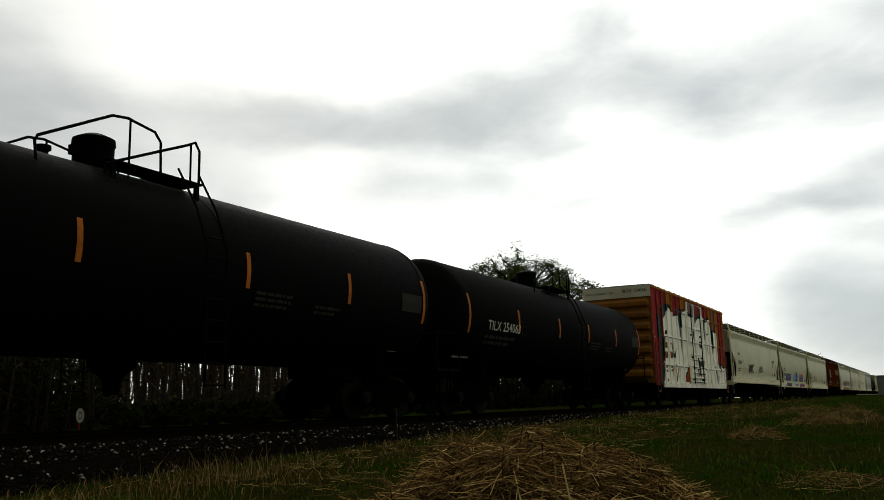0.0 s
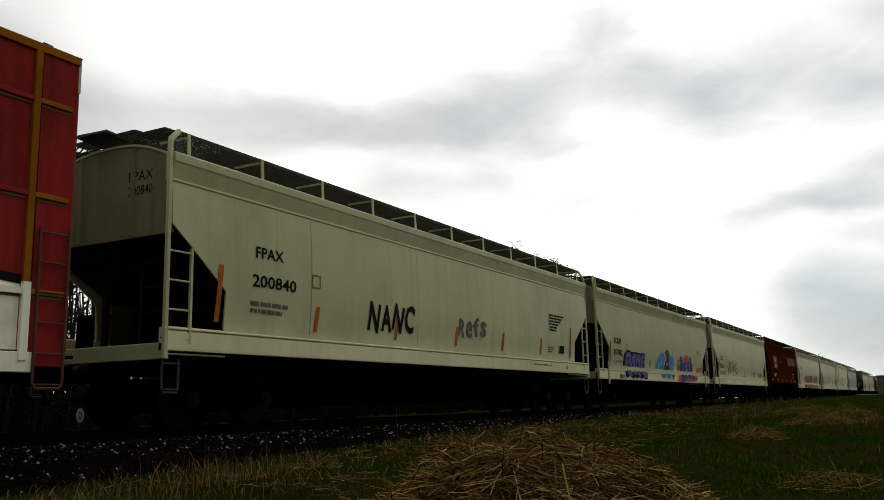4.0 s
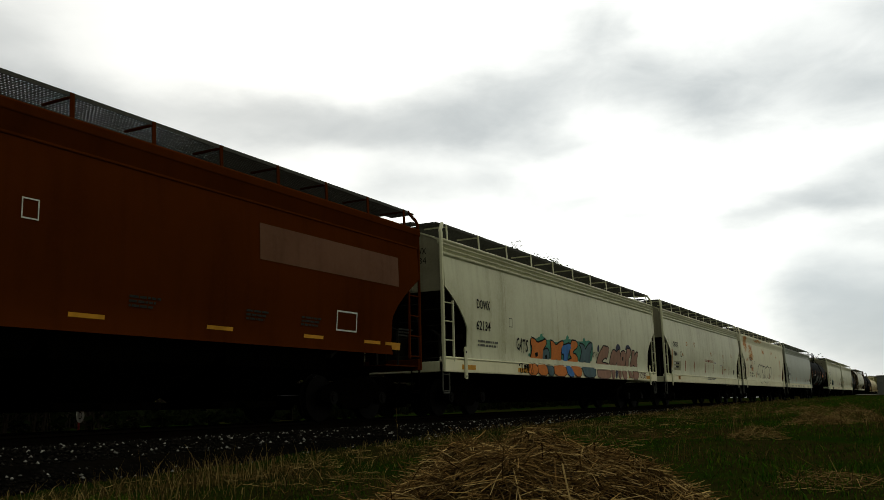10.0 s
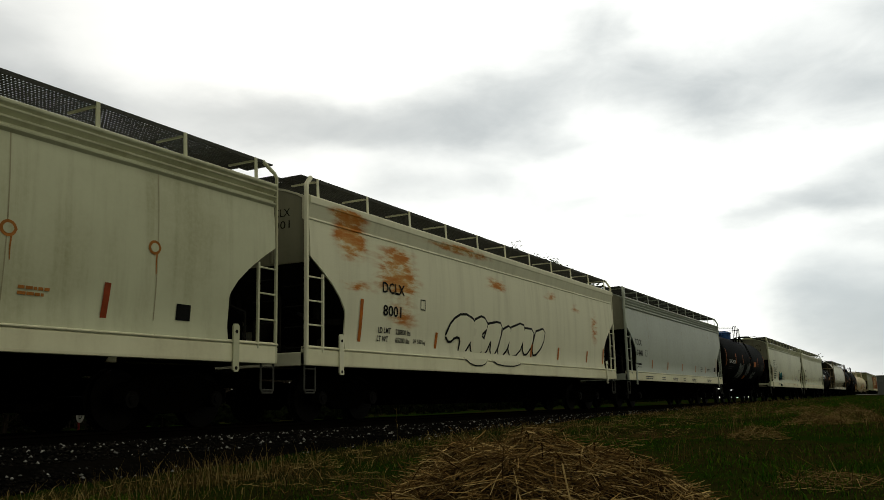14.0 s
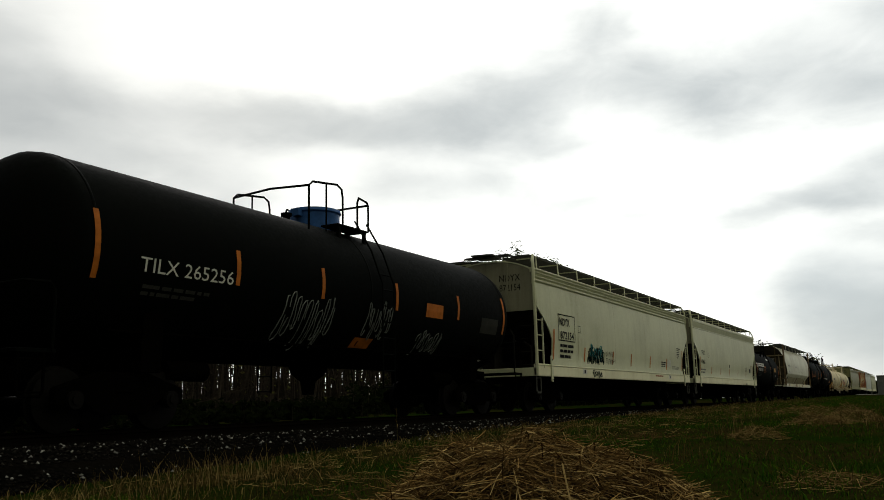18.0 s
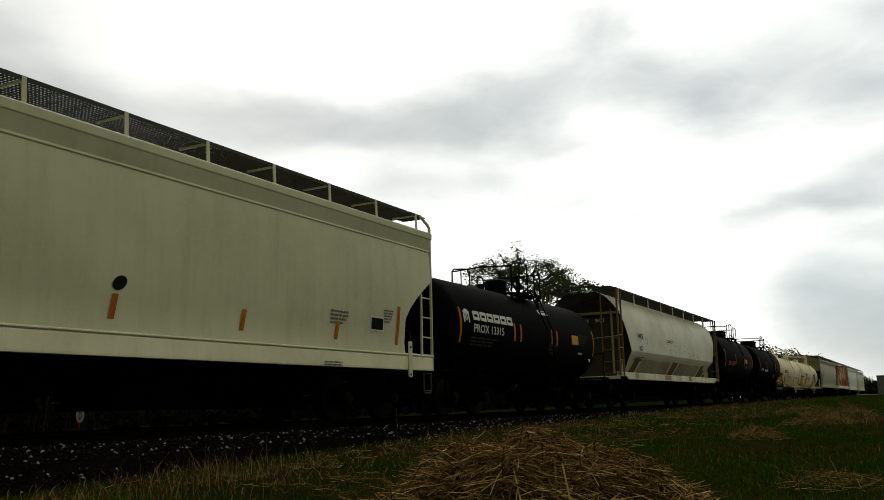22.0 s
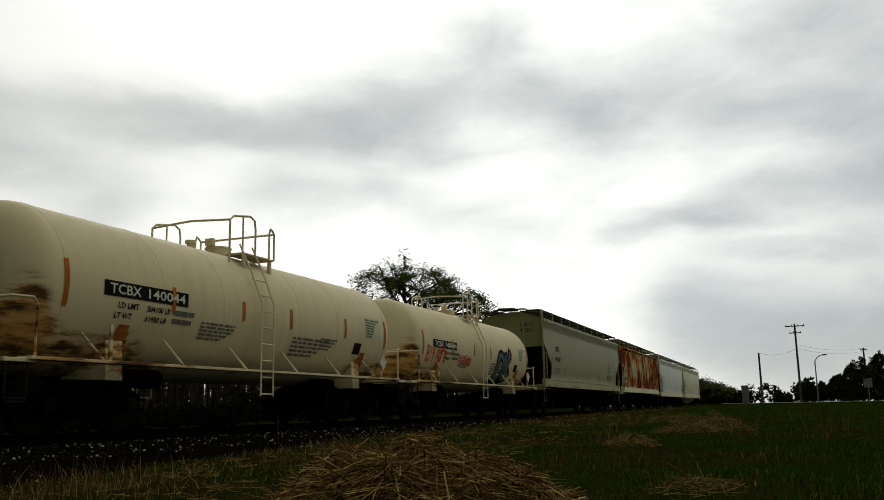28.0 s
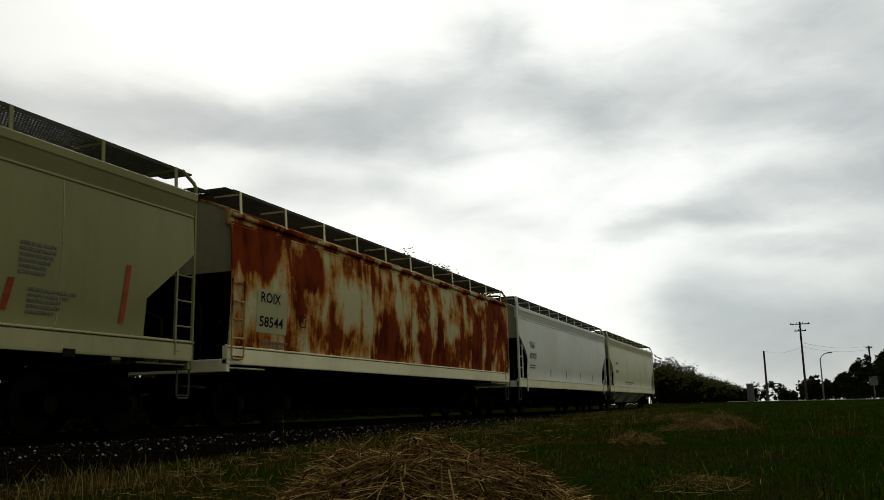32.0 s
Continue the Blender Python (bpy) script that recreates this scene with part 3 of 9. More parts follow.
def frame_lines(parent, name, x0, x1, z0, z1, t, mat, skin, off=0.011):
    pts, fs = [], []
    for a, b, c, d in ((x0, x1, z1 - t, z1), (x0, x1, z0, z0 + t), (x0, x0 + t, z0, z1), (x1 - t, x1, z0, z1)):
        o = len(pts)
        pts += [(a, c), (b, c), (b, d), (a, d)]
        fs.append((o, o + 1, o + 2, o + 3))
    return part(name, on_side(pts, fs, skin, off), mat, parent)


def rounded(pts, times=2):
    """A bent line with its corners cut until it runs smoothly."""
    for _ in range(times):
        out = [pts[0]]
        for a, b in zip(pts, pts[1:]):
            out += [(a[0] * 0.75 + b[0] * 0.25, a[1] * 0.75 + b[1] * 0.25), (a[0] * 0.25 + b[0] * 0.75, a[1] * 0.25 + b[1] * 0.75)]
        pts = out + [pts[-1]]
    return pts


def ribbon(pts, w, over=0.0, taper=1.0):
    """Both rims of a painted line w metres wide, its ends drawn out by over metres."""
    left, right = [], []
    n = len(pts)
    for i, p in enumerate(pts):
        a, b = pts[max(0, i - 1)], pts[min(n - 1, i + 1)]
        d = math.hypot(b[0] - a[0], b[1] - a[1]) or 1.0
        tx, tz = (b[0] - a[0]) / d, (b[1] - a[1]) / d
        o = -over if i == 0 else over if i == n - 1 else 0.0
        ww = w * (1 + (taper - 1) * i / (n - 1)) / 2
        left.append((p[0] + tx * o - tz * ww, p[1] + tz * o + tx * ww))
        right.append((p[0] + tx * o + tz * ww, p[1] + tz * o - tx * ww))
    return left + right, [(i, i + 1, n + i + 1, n + i) for i in range(n - 1)]


def stroke(parent, pts, w, mat, skin, off=0.02, smooth=2, taper=1.0, name="spray_line"):
    p, f = ribbon(rounded(pts, smooth), w, 0.0, taper)
    return part(name, on_side(p, f, skin, off), mat, parent)


def blob(parent, pts, mat, skin, off=0.02, name="spray_field", label=""):
    """A sprayed field with a soft-cornered outline."""
    mx, mz = sum(p[0] for p in pts) / len(pts), sum(p[1] for p in pts) / len(pts)
    pts = [(mx + (a - mx) * 1.08, mz + (b - mz) * 1.08) for a, b in pts]
    pts = rounded(list(pts) + [pts[0]], 2)[:-1]
    return part(name, on_side(pts, [tuple(range(len(pts)))], skin, off), mat, parent, label)


# each letter as a few thick strokes in a box one wide and one high
STROKES = {
    "A": (((0.0, 0), (0.25, 0.6), (0.45, 1), (0.65, 1), (0.75, 0.6), (1, 0)), ((0.25, 0.35), (0.8, 0.35))),
    "B": (((0.15, 0), (0.12, 0.5), (0.1, 1), (0.9, 1.02), (0.95, 0.6), (0.3, 0.52), (1.05, 0.5), (1.0, -0.02), (0.15, 0)),),
    "C": (((1.0, 0.85), (0.6, 1.05), (0.05, 0.8), (0.0, 0.2), (0.5, -0.05), (1.0, 0.12)),),
    "D": (((0.1, 0), (0.1, 1), (0.8, 1), (1.05, 0.5), (0.8, 0), (0.1, 0)),),
    "E": (((1.0, 0.95), (0.2, 1.02), (0.05, 0.5), (0.1, 0.0), (1.0, 0.03)), ((0.1, 0.5), (0.85, 0.55))),
    "e": (((0.1, 0.45), (0.9, 0.5), (0.85, 0.85), (0.4, 0.95), (0.05, 0.5), (0.3, 0.0), (1.0, 0.1)),),
    "H": (((0.15, 1.05), (0.2, 0.5), (0.02, -0.05)), ((0.9, 1.05), (0.8, 0.5), (0.95, -0.05)), ((0.15, 0.5), (0.85, 0.52))),
    "I": (((0.1, 0.98), (0.95, 1.0)), ((0.5, 1.0), (0.5, 0.4), (0.6, 0.0))),
    "K": (((0.15, 1), (0.2, 0.5), (0.1, 0)), ((0.95, 1.05), (0.25, 0.5), (1.05, -0.02))),
    "M": (((0.0, 0), (0.12, 1), (0.5, 0.45), (0.88, 1), (1.0, 0)),),
    "N": (((0.05, 0), (0.1, 1), (0.85, 0.05), (0.95, 1)),),
    "n": (((0.05, 0), (0.12, 1), (0.75, 1), (0.9, 0.6), (0.95, 0)),),
    "O": (((0.5, 1), (0.95, 0.85), (0.95, 0.15), (0.5, 0), (0.05, 0.15), (0.05, 0.85), (0.5, 1)),),
    "o": (((0.5, 0.7), (0.9, 0.6), (0.9, 0.12), (0.5, 0), (0.1, 0.12), (0.1, 0.6), (0.5, 0.7)),),
    "P": (((0.2, 0), (0.1, 1), (0.9, 1.05), (0.95, 0.5), (0.2, 0.45)),),
    "R": (((0.1, 0), (0.12, 1), (0.95, 1.0), (0.9, 0.5), (0.25, 0.5), (1.0, -0.02)),),
    "S": (((0.95, 0.95), (0.3, 1.02), (0.05, 0.72), (0.5, 0.5), (0.95, 0.3), (0.7, 0.0), (0.0, 0.05)),),
    "V": (((0.0, 1.02), (0.35, 0.1), (0.55, 0.0), (0.75, 0.2), (1.0, 1.02)),),
}


def graffiti(parent, word, x, z, w, h, fills, line, skin, seed=1, fat=0.2, rim=0.06, glow=None, drop=0.0):
    """A sprayed piece: fat jostling letters in a dark outline, some with a coloured glow behind."""
    rnd = random.Random(seed)
    cw = w / len(word)
    fills = fills if isinstance(fills, (list, tuple)) else (fills,)
    for i, ch in enumerate(word):
        ang, dz, size = rnd.uniform(-0.12, 0.12), rnd.uniform(-0.05, 0.05) * h, rnd.uniform(0.94, 1.06)
        lines = []
        for pts in STROKES[ch]:
            out = []
            for a, b in pts:
                u, v = (a - 0.5) * cw * 0.90, (b - 0.5) * (h - fat) * size
                out.append((x + (i + 0.5) * cw + u * math.cos(ang) - v * math.sin(ang), z + h / 2 + dz + v * math.cos(ang) + u * math.sin(ang)))
            lines.append(rounded(out, 2))
        layers = [("spray_outline", fat + 2 * rim, rim, 0.014, line, 0.0), ("spray_letter", fat, 0.0, 0.020, fills[i % len(fills)], 0.0)]
        if drop:
            layers.insert(0, ("spray_shadow", fat + 2 * rim, rim, 0.011, line, drop))
        if glow:
            layers.insert(0, ("spray_glow", fat + 0.22, 0.10, 0.008, glow, 0.0))
        for name, wide, over, off, mat, shift in layers:
            g = G()
            for j, pl in enumerate(lines):
                p, f = ribbon([(a - shift, b - shift * 0.8) for a, b in pl], wide, over)
                g.add([(px, -(skin(pz) + off + 0.0012 * (i % 2) + 0.0005 * j), pz) for px, pz in p], f)
            part(name, g, mat, parent)


def piece(parent, fill, rim, wide, shapes, skin=None, off=0.016):
    """Sprayed letters drawn as soft-cornered outlines, each in a painted rim."""
    skin = skin or skin_curved
    for i, pts in enumerate(shapes):
        loop_ = rounded(list(pts) + [pts[0]], 1)[:-1]
        if rim:
            p, f = ribbon(loop_ + [loop_[0]], wide * 2)
            part("spray_outline", on_side(p, f, skin, off - 0.004 + 0.0006 * i), rim, parent)
        part("spray_letter", on_side(loop_, [tuple(range(len(loop_)))], skin, off + 0.0006 * i), fill, parent)


def scrawl(parent, word, x, z, w, h, mat, skin, seed=1, bold=0.0):
    """A tag written with a thin line, the letters dancing."""
    rnd = random.Random(seed)
    cw = w / len(word)
    for i, ch in enumerate(word):
        if ch == " ":
            continue
        pts, fs = letters(ch, bold)
        ang, dz, s = rnd.uniform(-0.25, 0.15), rnd.uniform(-0.1, 0.1) * h, rnd.uniform(0.85, 1.1)
        out = []
        for a, b in pts:
            u, v = (a - 0.5) * cw * (0.16 if ch in "I!il" else 0.86), (b - 0.5) * h * s
            out.append((x + (i + 0.5) * cw + u * math.cos(ang) - v * math.sin(ang), z + h / 2 + dz + v * math.cos(ang) + u * math.sin(ang)))
        part("tag_letter", on_side(out, fs, skin, 0.016), mat, parent)


def loops(parent, x, z, w, h, n, mat, skin, seed, r=0.012):
    """An unreadable scribble of sprayed lines."""
    rnd = random.Random(seed)
    for i in range(n):
        cx, cz = x + w * (i + 0.5) / n, z + h * rnd.uniform(0.35, 0.65)
        pts = []
        a0, turns = rnd.uniform(0, 6), rnd.uniform(0.7, 1.3)
        rx, rz = w / n * rnd.uniform(0.5, 0.9), h * rnd.uniform(0.3, 0.55)
        for j in range(13):
            a = a0 + turns * 6.28 * j / 12
            px, pz = cx + rx * math.cos(a) * (0.6 + 0.4 * math.sin(a * 1.7)), cz + rz * math.sin(a)
            pts.append((px, -(skin(pz) + 0.012), pz))
        part("spray_line", G().pipe(pts, r, 4), mat, parent)


# ---- running gear ----
WHEELS = []


def wheel_mesh():
    g = G()
    prof = [(-0.07, 0.10), (-0.07, 0.40), (-0.055, 0.457), (0.055, 0.457), (0.06, 0.49), (0.085, 0.49), (0.085, 0.40), (0.05, 0.36), (0.04, 0.16), (0.10, 0.12)]
    for side in (-1, 1):
        rings = [[(r * math.cos(2 * math.pi * j / 28), side * (0.76 - y), r * math.sin(2 * math.pi * j / 28)) for j in range(28)] for y, r in prof]
        g.loft(rings)
    g.rod((0, -1.12, 0), (0, 1.12, 0), 0.085, 12)
    return g


def bogie(parent, x):
    """A two-axle freight bogie: cast side frames, bolster, springs, bearings, wheelsets."""
    b = new("bogie", None)
    b.parent = parent
    b.matrix_basis = pose(x, 0, 0)
    outline = [(-1.18, 0.40), (-1.18, 0.62), (-0.95, 0.70), (-0.45, 0.86), (0.45, 0.86), (0.95, 0.70), (1.18, 0.62), (1.18, 0.40), (1.02, 0.36), (0.98, 0.50), (0.80, 0.52), (0.66, 0.40),
               (0.42, 0.24), (-0.42, 0.24), (-0.66, 0.40), (-0.80, 0.52), (-0.98, 0.50), (-1.02, 0.36)]
    for side in (-1, 1):
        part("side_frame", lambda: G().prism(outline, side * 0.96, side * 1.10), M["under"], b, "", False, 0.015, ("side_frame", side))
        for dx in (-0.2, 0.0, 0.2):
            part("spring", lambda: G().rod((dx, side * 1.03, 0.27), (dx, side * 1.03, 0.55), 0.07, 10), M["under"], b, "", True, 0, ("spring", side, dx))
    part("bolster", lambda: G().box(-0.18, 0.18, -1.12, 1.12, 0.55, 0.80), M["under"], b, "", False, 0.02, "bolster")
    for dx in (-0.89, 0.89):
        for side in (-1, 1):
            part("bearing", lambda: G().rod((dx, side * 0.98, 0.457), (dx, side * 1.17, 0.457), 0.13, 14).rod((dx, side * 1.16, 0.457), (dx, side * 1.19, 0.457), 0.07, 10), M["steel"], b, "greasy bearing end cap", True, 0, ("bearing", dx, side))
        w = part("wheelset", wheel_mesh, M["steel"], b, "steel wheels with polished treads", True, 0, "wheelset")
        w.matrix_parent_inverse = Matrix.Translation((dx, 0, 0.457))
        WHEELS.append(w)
    return b


def coupler(parent, x, way_):
    part("coupler", lambda: G().box(min(x, x + way_ * 0.75), max(x, x + way_ * 0.75), -0.09, 0.09, 0.72, 0.92).box(min(x + way_ * 0.6, x + way_ * 0.85), max(x + way_ * 0.6, x + way_ * 0.85), -0.2, 0.16, 0.68, 0.97), M["under"], parent, "", False, 0.02, ("coupler", x, way_))
    part("air_hose", lambda: G().pipe([(x + way_ * 0.3, -0.45, 0.85), (x + way_ * 0.5, -0.45, 0.6), (x + way_ * 0.65, -0.4, 0.42), (x + way_ * 0.8, -0.3, 0.5)], 0.025), M["under"], parent, "", True, 0, ("hose", x, way_))


def ladder(parent, p, q, z0, z1, rungs, mat, r=0.018, stiles=(True, True), name="ladder"):
    """A ladder between the feet p and q (x, y), with its rungs as parts."""
    g = G()
    if all(stiles):
        g.pipe([(*p, z1), (*p, z0 + 0.06), (p[0] + (q[0] - p[0]) * 0.1, p[1] + (q[1] - p[1]) * 0.1, z0), (q[0] + (p[0] - q[0]) * 0.1, q[1] + (p[1] - q[1]) * 0.1, z0), (*q, z0 + 0.06), (*q, z1)], 0.02)
        stiles = ()
    for keep, (x, y) in zip(stiles, (p, q)):
        if keep:
            g.box(x - 0.022, x + 0.022, y - 0.022, y + 0.022, z0, z1)
    if stiles and not any(stiles):
        g.box(p[0] - 0.03, p[0] + 0.03, p[1] - 0.03, p[1] + 0.03, z0 + 0.02, z0 + 0.05)
    lad = part(name, g, mat, parent)
    for i in range(rungs):
        z = z0 + (z1 - z0) * (i + 0.12) / (rungs - 0.7) if rungs > 1 else z0
        part("rung", G().rod((*p, z), (*q, z), r, 6), mat, lad)
    return lad


def car(name, x, label, category, group=""):
    e = new(name, None)
    e.empty_display_size = 0.3
    e.matrix_basis = pose(x, 0, 0)
    CARS.append((e, x))
    return tagged(e, label, category, group or "cars of the freight train")


CARS = []


# ---- covered hopper cars ----
def skin_curved(z):
    if z < 1.42:
        return 1.565
    return 1.585 - 0.085 * ((z - 2.75) / 1.4) ** 2


def end_x(z, style):
    """How far in from the car's end the side sheet begins at a height."""
    if style == "full":
        return 0.08
    if style == "curved_cut":
        if z > 3.1:
            return 0.10
        if z > 2.1:
            a = (3.1 - z) / 1.0
            return 0.10 + 1.15 * (1 - (1 - a) ** 1.5) if a < 1 else 1.25
        return 1.25
    if z > 3.14:
        return 0.08
    if z > 2.2:
        return 0.08 + 1.22 * (3.14 - z) / 0.94
    return 1.30


def side_sheet(L, style, skin, lo=1.36, hi=4.02):
    zs = sorted(set([lo + (hi - lo) * i / 10 for i in range(11)] + [2.1, 2.2, 2.4, 2.65, 2.9, 3.1, 3.14]))
    rings_o, rings_i = [], []
    n = 13
    for z in zs:
        a = end_x(z, style)
        xs = [a + (L - 2 * a) * j / n for j in range(n + 1)]
        rings_o.append([(x, -skin(z), z) for x in xs])
        rings_i.append([(x, -skin(z) + 0.03, z) for x in xs])
    g = G()
    m = n + 1
    vs = [p for r in rings_o for p in r] + [p for r in rings_i for p in r]
    off = len(zs) * m
    fs = []
    for i in range(len(zs) - 1):
        for j in range(n):
            a = i * m + j
            fs += [(a, a + 1, a + m + 1, a + m), (a + off, a + m + off, a + m + 1 + off, a + 1 + off)]
        for j in (0, n):
            a = i * m + j
            fs.append((a, a + m, a + m + off, a + off))
    for j in range(n):
        fs += [(j, j + off, j + 1 + off, j + 1)]
    return g.add(vs, fs)


def grating(L, y0=-1.42, y1=-0.46, z=4.70):
    g = G()
    for i in range(13):
        y = y0 + (y1 - y0) * i / 12
        g.box(0.25, L - 0.25, y - 0.007, y + 0.007, z - 0.02, z)
    x = 0.25
    while x < L - 0.25:
        g.box(x, x + 0.014, y0, y1, z - 0.022, z - 0.004)
        x += 0.06
    g.box(0.25, L - 0.25, y0 - 0.012, y0, z - 0.05, z + 0.012)
    g.box(0.25, L - 0.25, y1, y1 + 0.012, z - 0.05, z + 0.012)
    return g


def hopper(name, x, L, label, paint_key, chord="plain", style="cut", sill="channel", bays=4, plates=True, walk_key="grating", seams=0, bays_key="under", sz=1.05, trim=None):
    """A covered hopper car; its front end is at x = 0 in its own space."""
    c = car(name, x, label, "hopper car", "covered hopper cars of the train")
    P = M[paint_key]
    T = M[trim] if trim else P
    sill_paint = M[{"olive": "sill_olive", "brown": "brown"}.get(paint_key, "sill_pale")]
    skin = skin_curved
    K = (L, paint_key)
    near = part("side_sheet", lambda: side_sheet(L, style, skin), P, c, "", True, 0, ("side", style) + K)
    part("side_sheet", lambda: mirrored(side_sheet(L, style, skin)), P, c, "", True, 0, ("side_far", style) + K)
    for i in range(seams):
        sx = 1.6 + (L - 3.2) * (i + 0.5) / seams
        part("weld_seam", lambda: on_side([(sx + dx, 1.4 + 2.55 * j / 8) for j in range(9) for dx in (0, 0.018)], [(2 * j, 2 * j + 1, 2 * j + 3, 2 * j + 2) for j in range(8)], skin, 0.004), M["seam"], near, "", False, 0, ("seam", sx, paint_key))
    # top chord
    for s in (-1, 1):
        if style == "full":
            part("top_chord", lambda: G().beam([(s * 1.44, 3.95), (s * (skin(4.0) + 0.004), 3.96), (s * (skin(4.0) - 0.012), 4.10), (s * 1.56, 4.12), (s * 1.575, 4.14), (s * 1.575, 4.20), (s * 1.40, 4.27), (s * 1.40, 3.95)], 0.06, L - 0.06), P, c, "", False, 0.008, ("slim_chord", s) + K)
        elif chord == "plain":
            part("top_chord", lambda: G().beam([(s * 1.46, 3.81), (s * 1.545, 3.82), (s * 1.555, 3.845), (s * 1.535, 3.865), (s * 1.60, 4.12), (s * 1.615, 4.135), (s * 1.615, 4.27), (s * 1.56, 4.30), (s * 1.40, 4.30), (s * 1.40, 3.85)], 0.06, L - 0.06), P, c, "", False, 0.008, ("chord", s) + K)
        else:
            for i, z in enumerate((3.87, 4.0, 4.12)):
                part("chord_rib", lambda: G().beam([(s * 1.44, z - 0.06), (s * 1.50, z - 0.045), (s * 1.572, z + 0.03), (s * 1.575, z + 0.055), (s * 1.50, z + 0.085), (s * 1.44, z + 0.10)], 0.08, L - 0.08), P, c, "", False, 0, ("rib", s, z) + K)
            part("top_chord", lambda: G().beam([(s * 1.40, 4.16), (s * 1.54, 4.19), (s * 1.585, 4.23), (s * 1.585, 4.28), (s * 1.40, 4.31)], 0.06, L - 0.06), P, c, "", False, 0.01, ("chord2", s) + K)
    # roof
    arc = [(-1.44 + 2.88 * i / 12, 4.27 + 0.34 * (1 - abs((i - 6) / 6) ** 2.6)) for i in range(13)]
    part("roof", lambda: G().beam(arc + [(y, z - 0.04) for y, z in reversed(arc)], 0.12, L - 0.12), P, c, "", True, 0, ("roof",) + K)
    part("hatch_cover", lambda: G().beam([(-0.36, 4.60), (-0.36, 4.70), (-0.30, 4.735), (0.30, 4.735), (0.36, 4.70), (0.36, 4.60)], 0.9, L - 0.9), T, c, "", False, 0.01, ("hatch", L, paint_key))
    # ends
    for flip in (False, True):
        def X(v):
            return L - v if flip else v

        def B(g, a, b, *r):
            return g.box(min(X(a), X(b)), max(X(a), X(b)), *r)
        t = ("end", flip) + K
        wall = [(-1.50, 3.02), (-1.48, 4.28)] + [(y, z - 0.01) for y, z in arc[1:-1]] + [(1.48, 4.28), (1.50, 3.02)]
        # end sheets wear darker paint that holds the shade of the gap
        part("end_sheet", lambda: G().loft([[(X(0.14), y, z) for y, z in wall], [(X(0.18), y, z) for y, z in wall]]), M["end_shade"] if paint_key in ("white", "grey", "cool_grey", "beige", "beige_pale", "blue_grey", "rust_light", "rust_heavy") else M["end_brown"] if paint_key == "brown" else P, c, "", False, 0, ("wall",) + t)
        # slope sheet, posts and braces are coloured near black for the recess's shade
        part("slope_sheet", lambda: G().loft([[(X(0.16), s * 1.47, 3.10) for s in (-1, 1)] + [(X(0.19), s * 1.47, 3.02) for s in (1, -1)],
                                             [(X(3.3), s * 1.44, 1.30) for s in (-1, 1)] + [(X(3.3), s * 1.44, 1.22) for s in (1, -1)]]), M["shady"], c, "", False, 0, ("slope",) + t)
        part("end_sill", lambda: B(B(G(), 0.0, 0.12, -1.54, 1.54, 1.05, 1.30), 0.1, 1.4, -1.5, 1.5, 1.12, 1.15), T, c, "", False, 0.01, ("endsill",) + t)
        for s in (-1, 1):
            part("support_post", lambda: B(G(), 1.02, 1.10, s * 1.0 - 0.05, s * 1.0 + 0.05, 1.1, 2.6), M["shady"], c, "", False, 0, ("post", s) + t)
            if style == "full" and not flip:
                ladder(c, (0.05, s * 1.62), (0.45, s * 1.62), 1.30, 2.85, 5, P if style == "full" else T, 0.016, (True, True), "side_ladder")
                continue
            part("corner_post", lambda: G().pipe([(X(0.03), s * 1.54, 1.06), (X(0.03), s * 1.54, 2.8), (X(0.03), s * 1.53, 4.42), (X(0.06), s * 1.50, 4.50), (X(0.30), s * 1.42, 4.70)], 0.035 if flip else 0.05, 6), P if style == "full" else T, c, "", True, 0, ("corner", s) + t)
            ladder(c, (X(0.05), s * 1.54), (X(0.52), s * 1.555), 1.30, 2.80, 4, P if style == "full" else T, 0.016, (False, True), "side_ladder")
            ladder(c, (X(0.03), s * 1.50), (X(0.03), s * 1.02), 1.34, 2.62, 4, M["shady"], 0.011, (False, False), "end_ladder")
            part("end_stiffener", lambda: B(G(), 0.09, 0.14, s * 0.62 - 0.03, s * 0.62 + 0.03, 3.05, 4.5), M["end_brown" if paint_key == "brown" else "end_shade"], c, "", False, 0, ("stiff", s) + t)
            ladder(c, (X(0.03), s * 1.50), (X(0.36), s * 1.50), 0.55, 1.06, 2, M["grating"] if sill == "channel" else M["under"], 0.014, (True, True), "step")
        part("end_walkway", lambda: end_grating(X(0.02), X(0.40)), M[walk_key], c, "", False, 0, ("endwalk", flip, L))
        part("end_roof_plate", lambda: G().loft([[(X(-0.18), y, z) for y, z in ((-0.3, 4.80), (0.45, 4.82), (0.45, 4.78), (-0.3, 4.76))], [(X(0.5), y, z) for y, z in ((-0.3, 4.74), (0.45, 4.76), (0.45, 4.72), (-0.3, 4.70))]]), M[walk_key], c, "", False, 0, ("endplate", flip, L))
        part("web_plate", lambda: B(G(), 0.35, 1.9, -0.02, 0.02, 1.1, 2.0), M["shady"], c, "", False, 0, ("web", flip, L))
        part("air_tank", lambda: G().loft([[(X(0.78) + r_ * math.cos(a * 0.449), y, 1.78 + r_ * math.sin(a * 0.449)) for a in range(14)] for y, r_ in ((-1.3, 0.05), (-1.26, 0.17), (-1.18, 0.22), (-0.3, 0.22), (-0.2, 0.15), (-0.18, 0.03))]), M["under"], c, "", True, 0, ("air", flip, L))
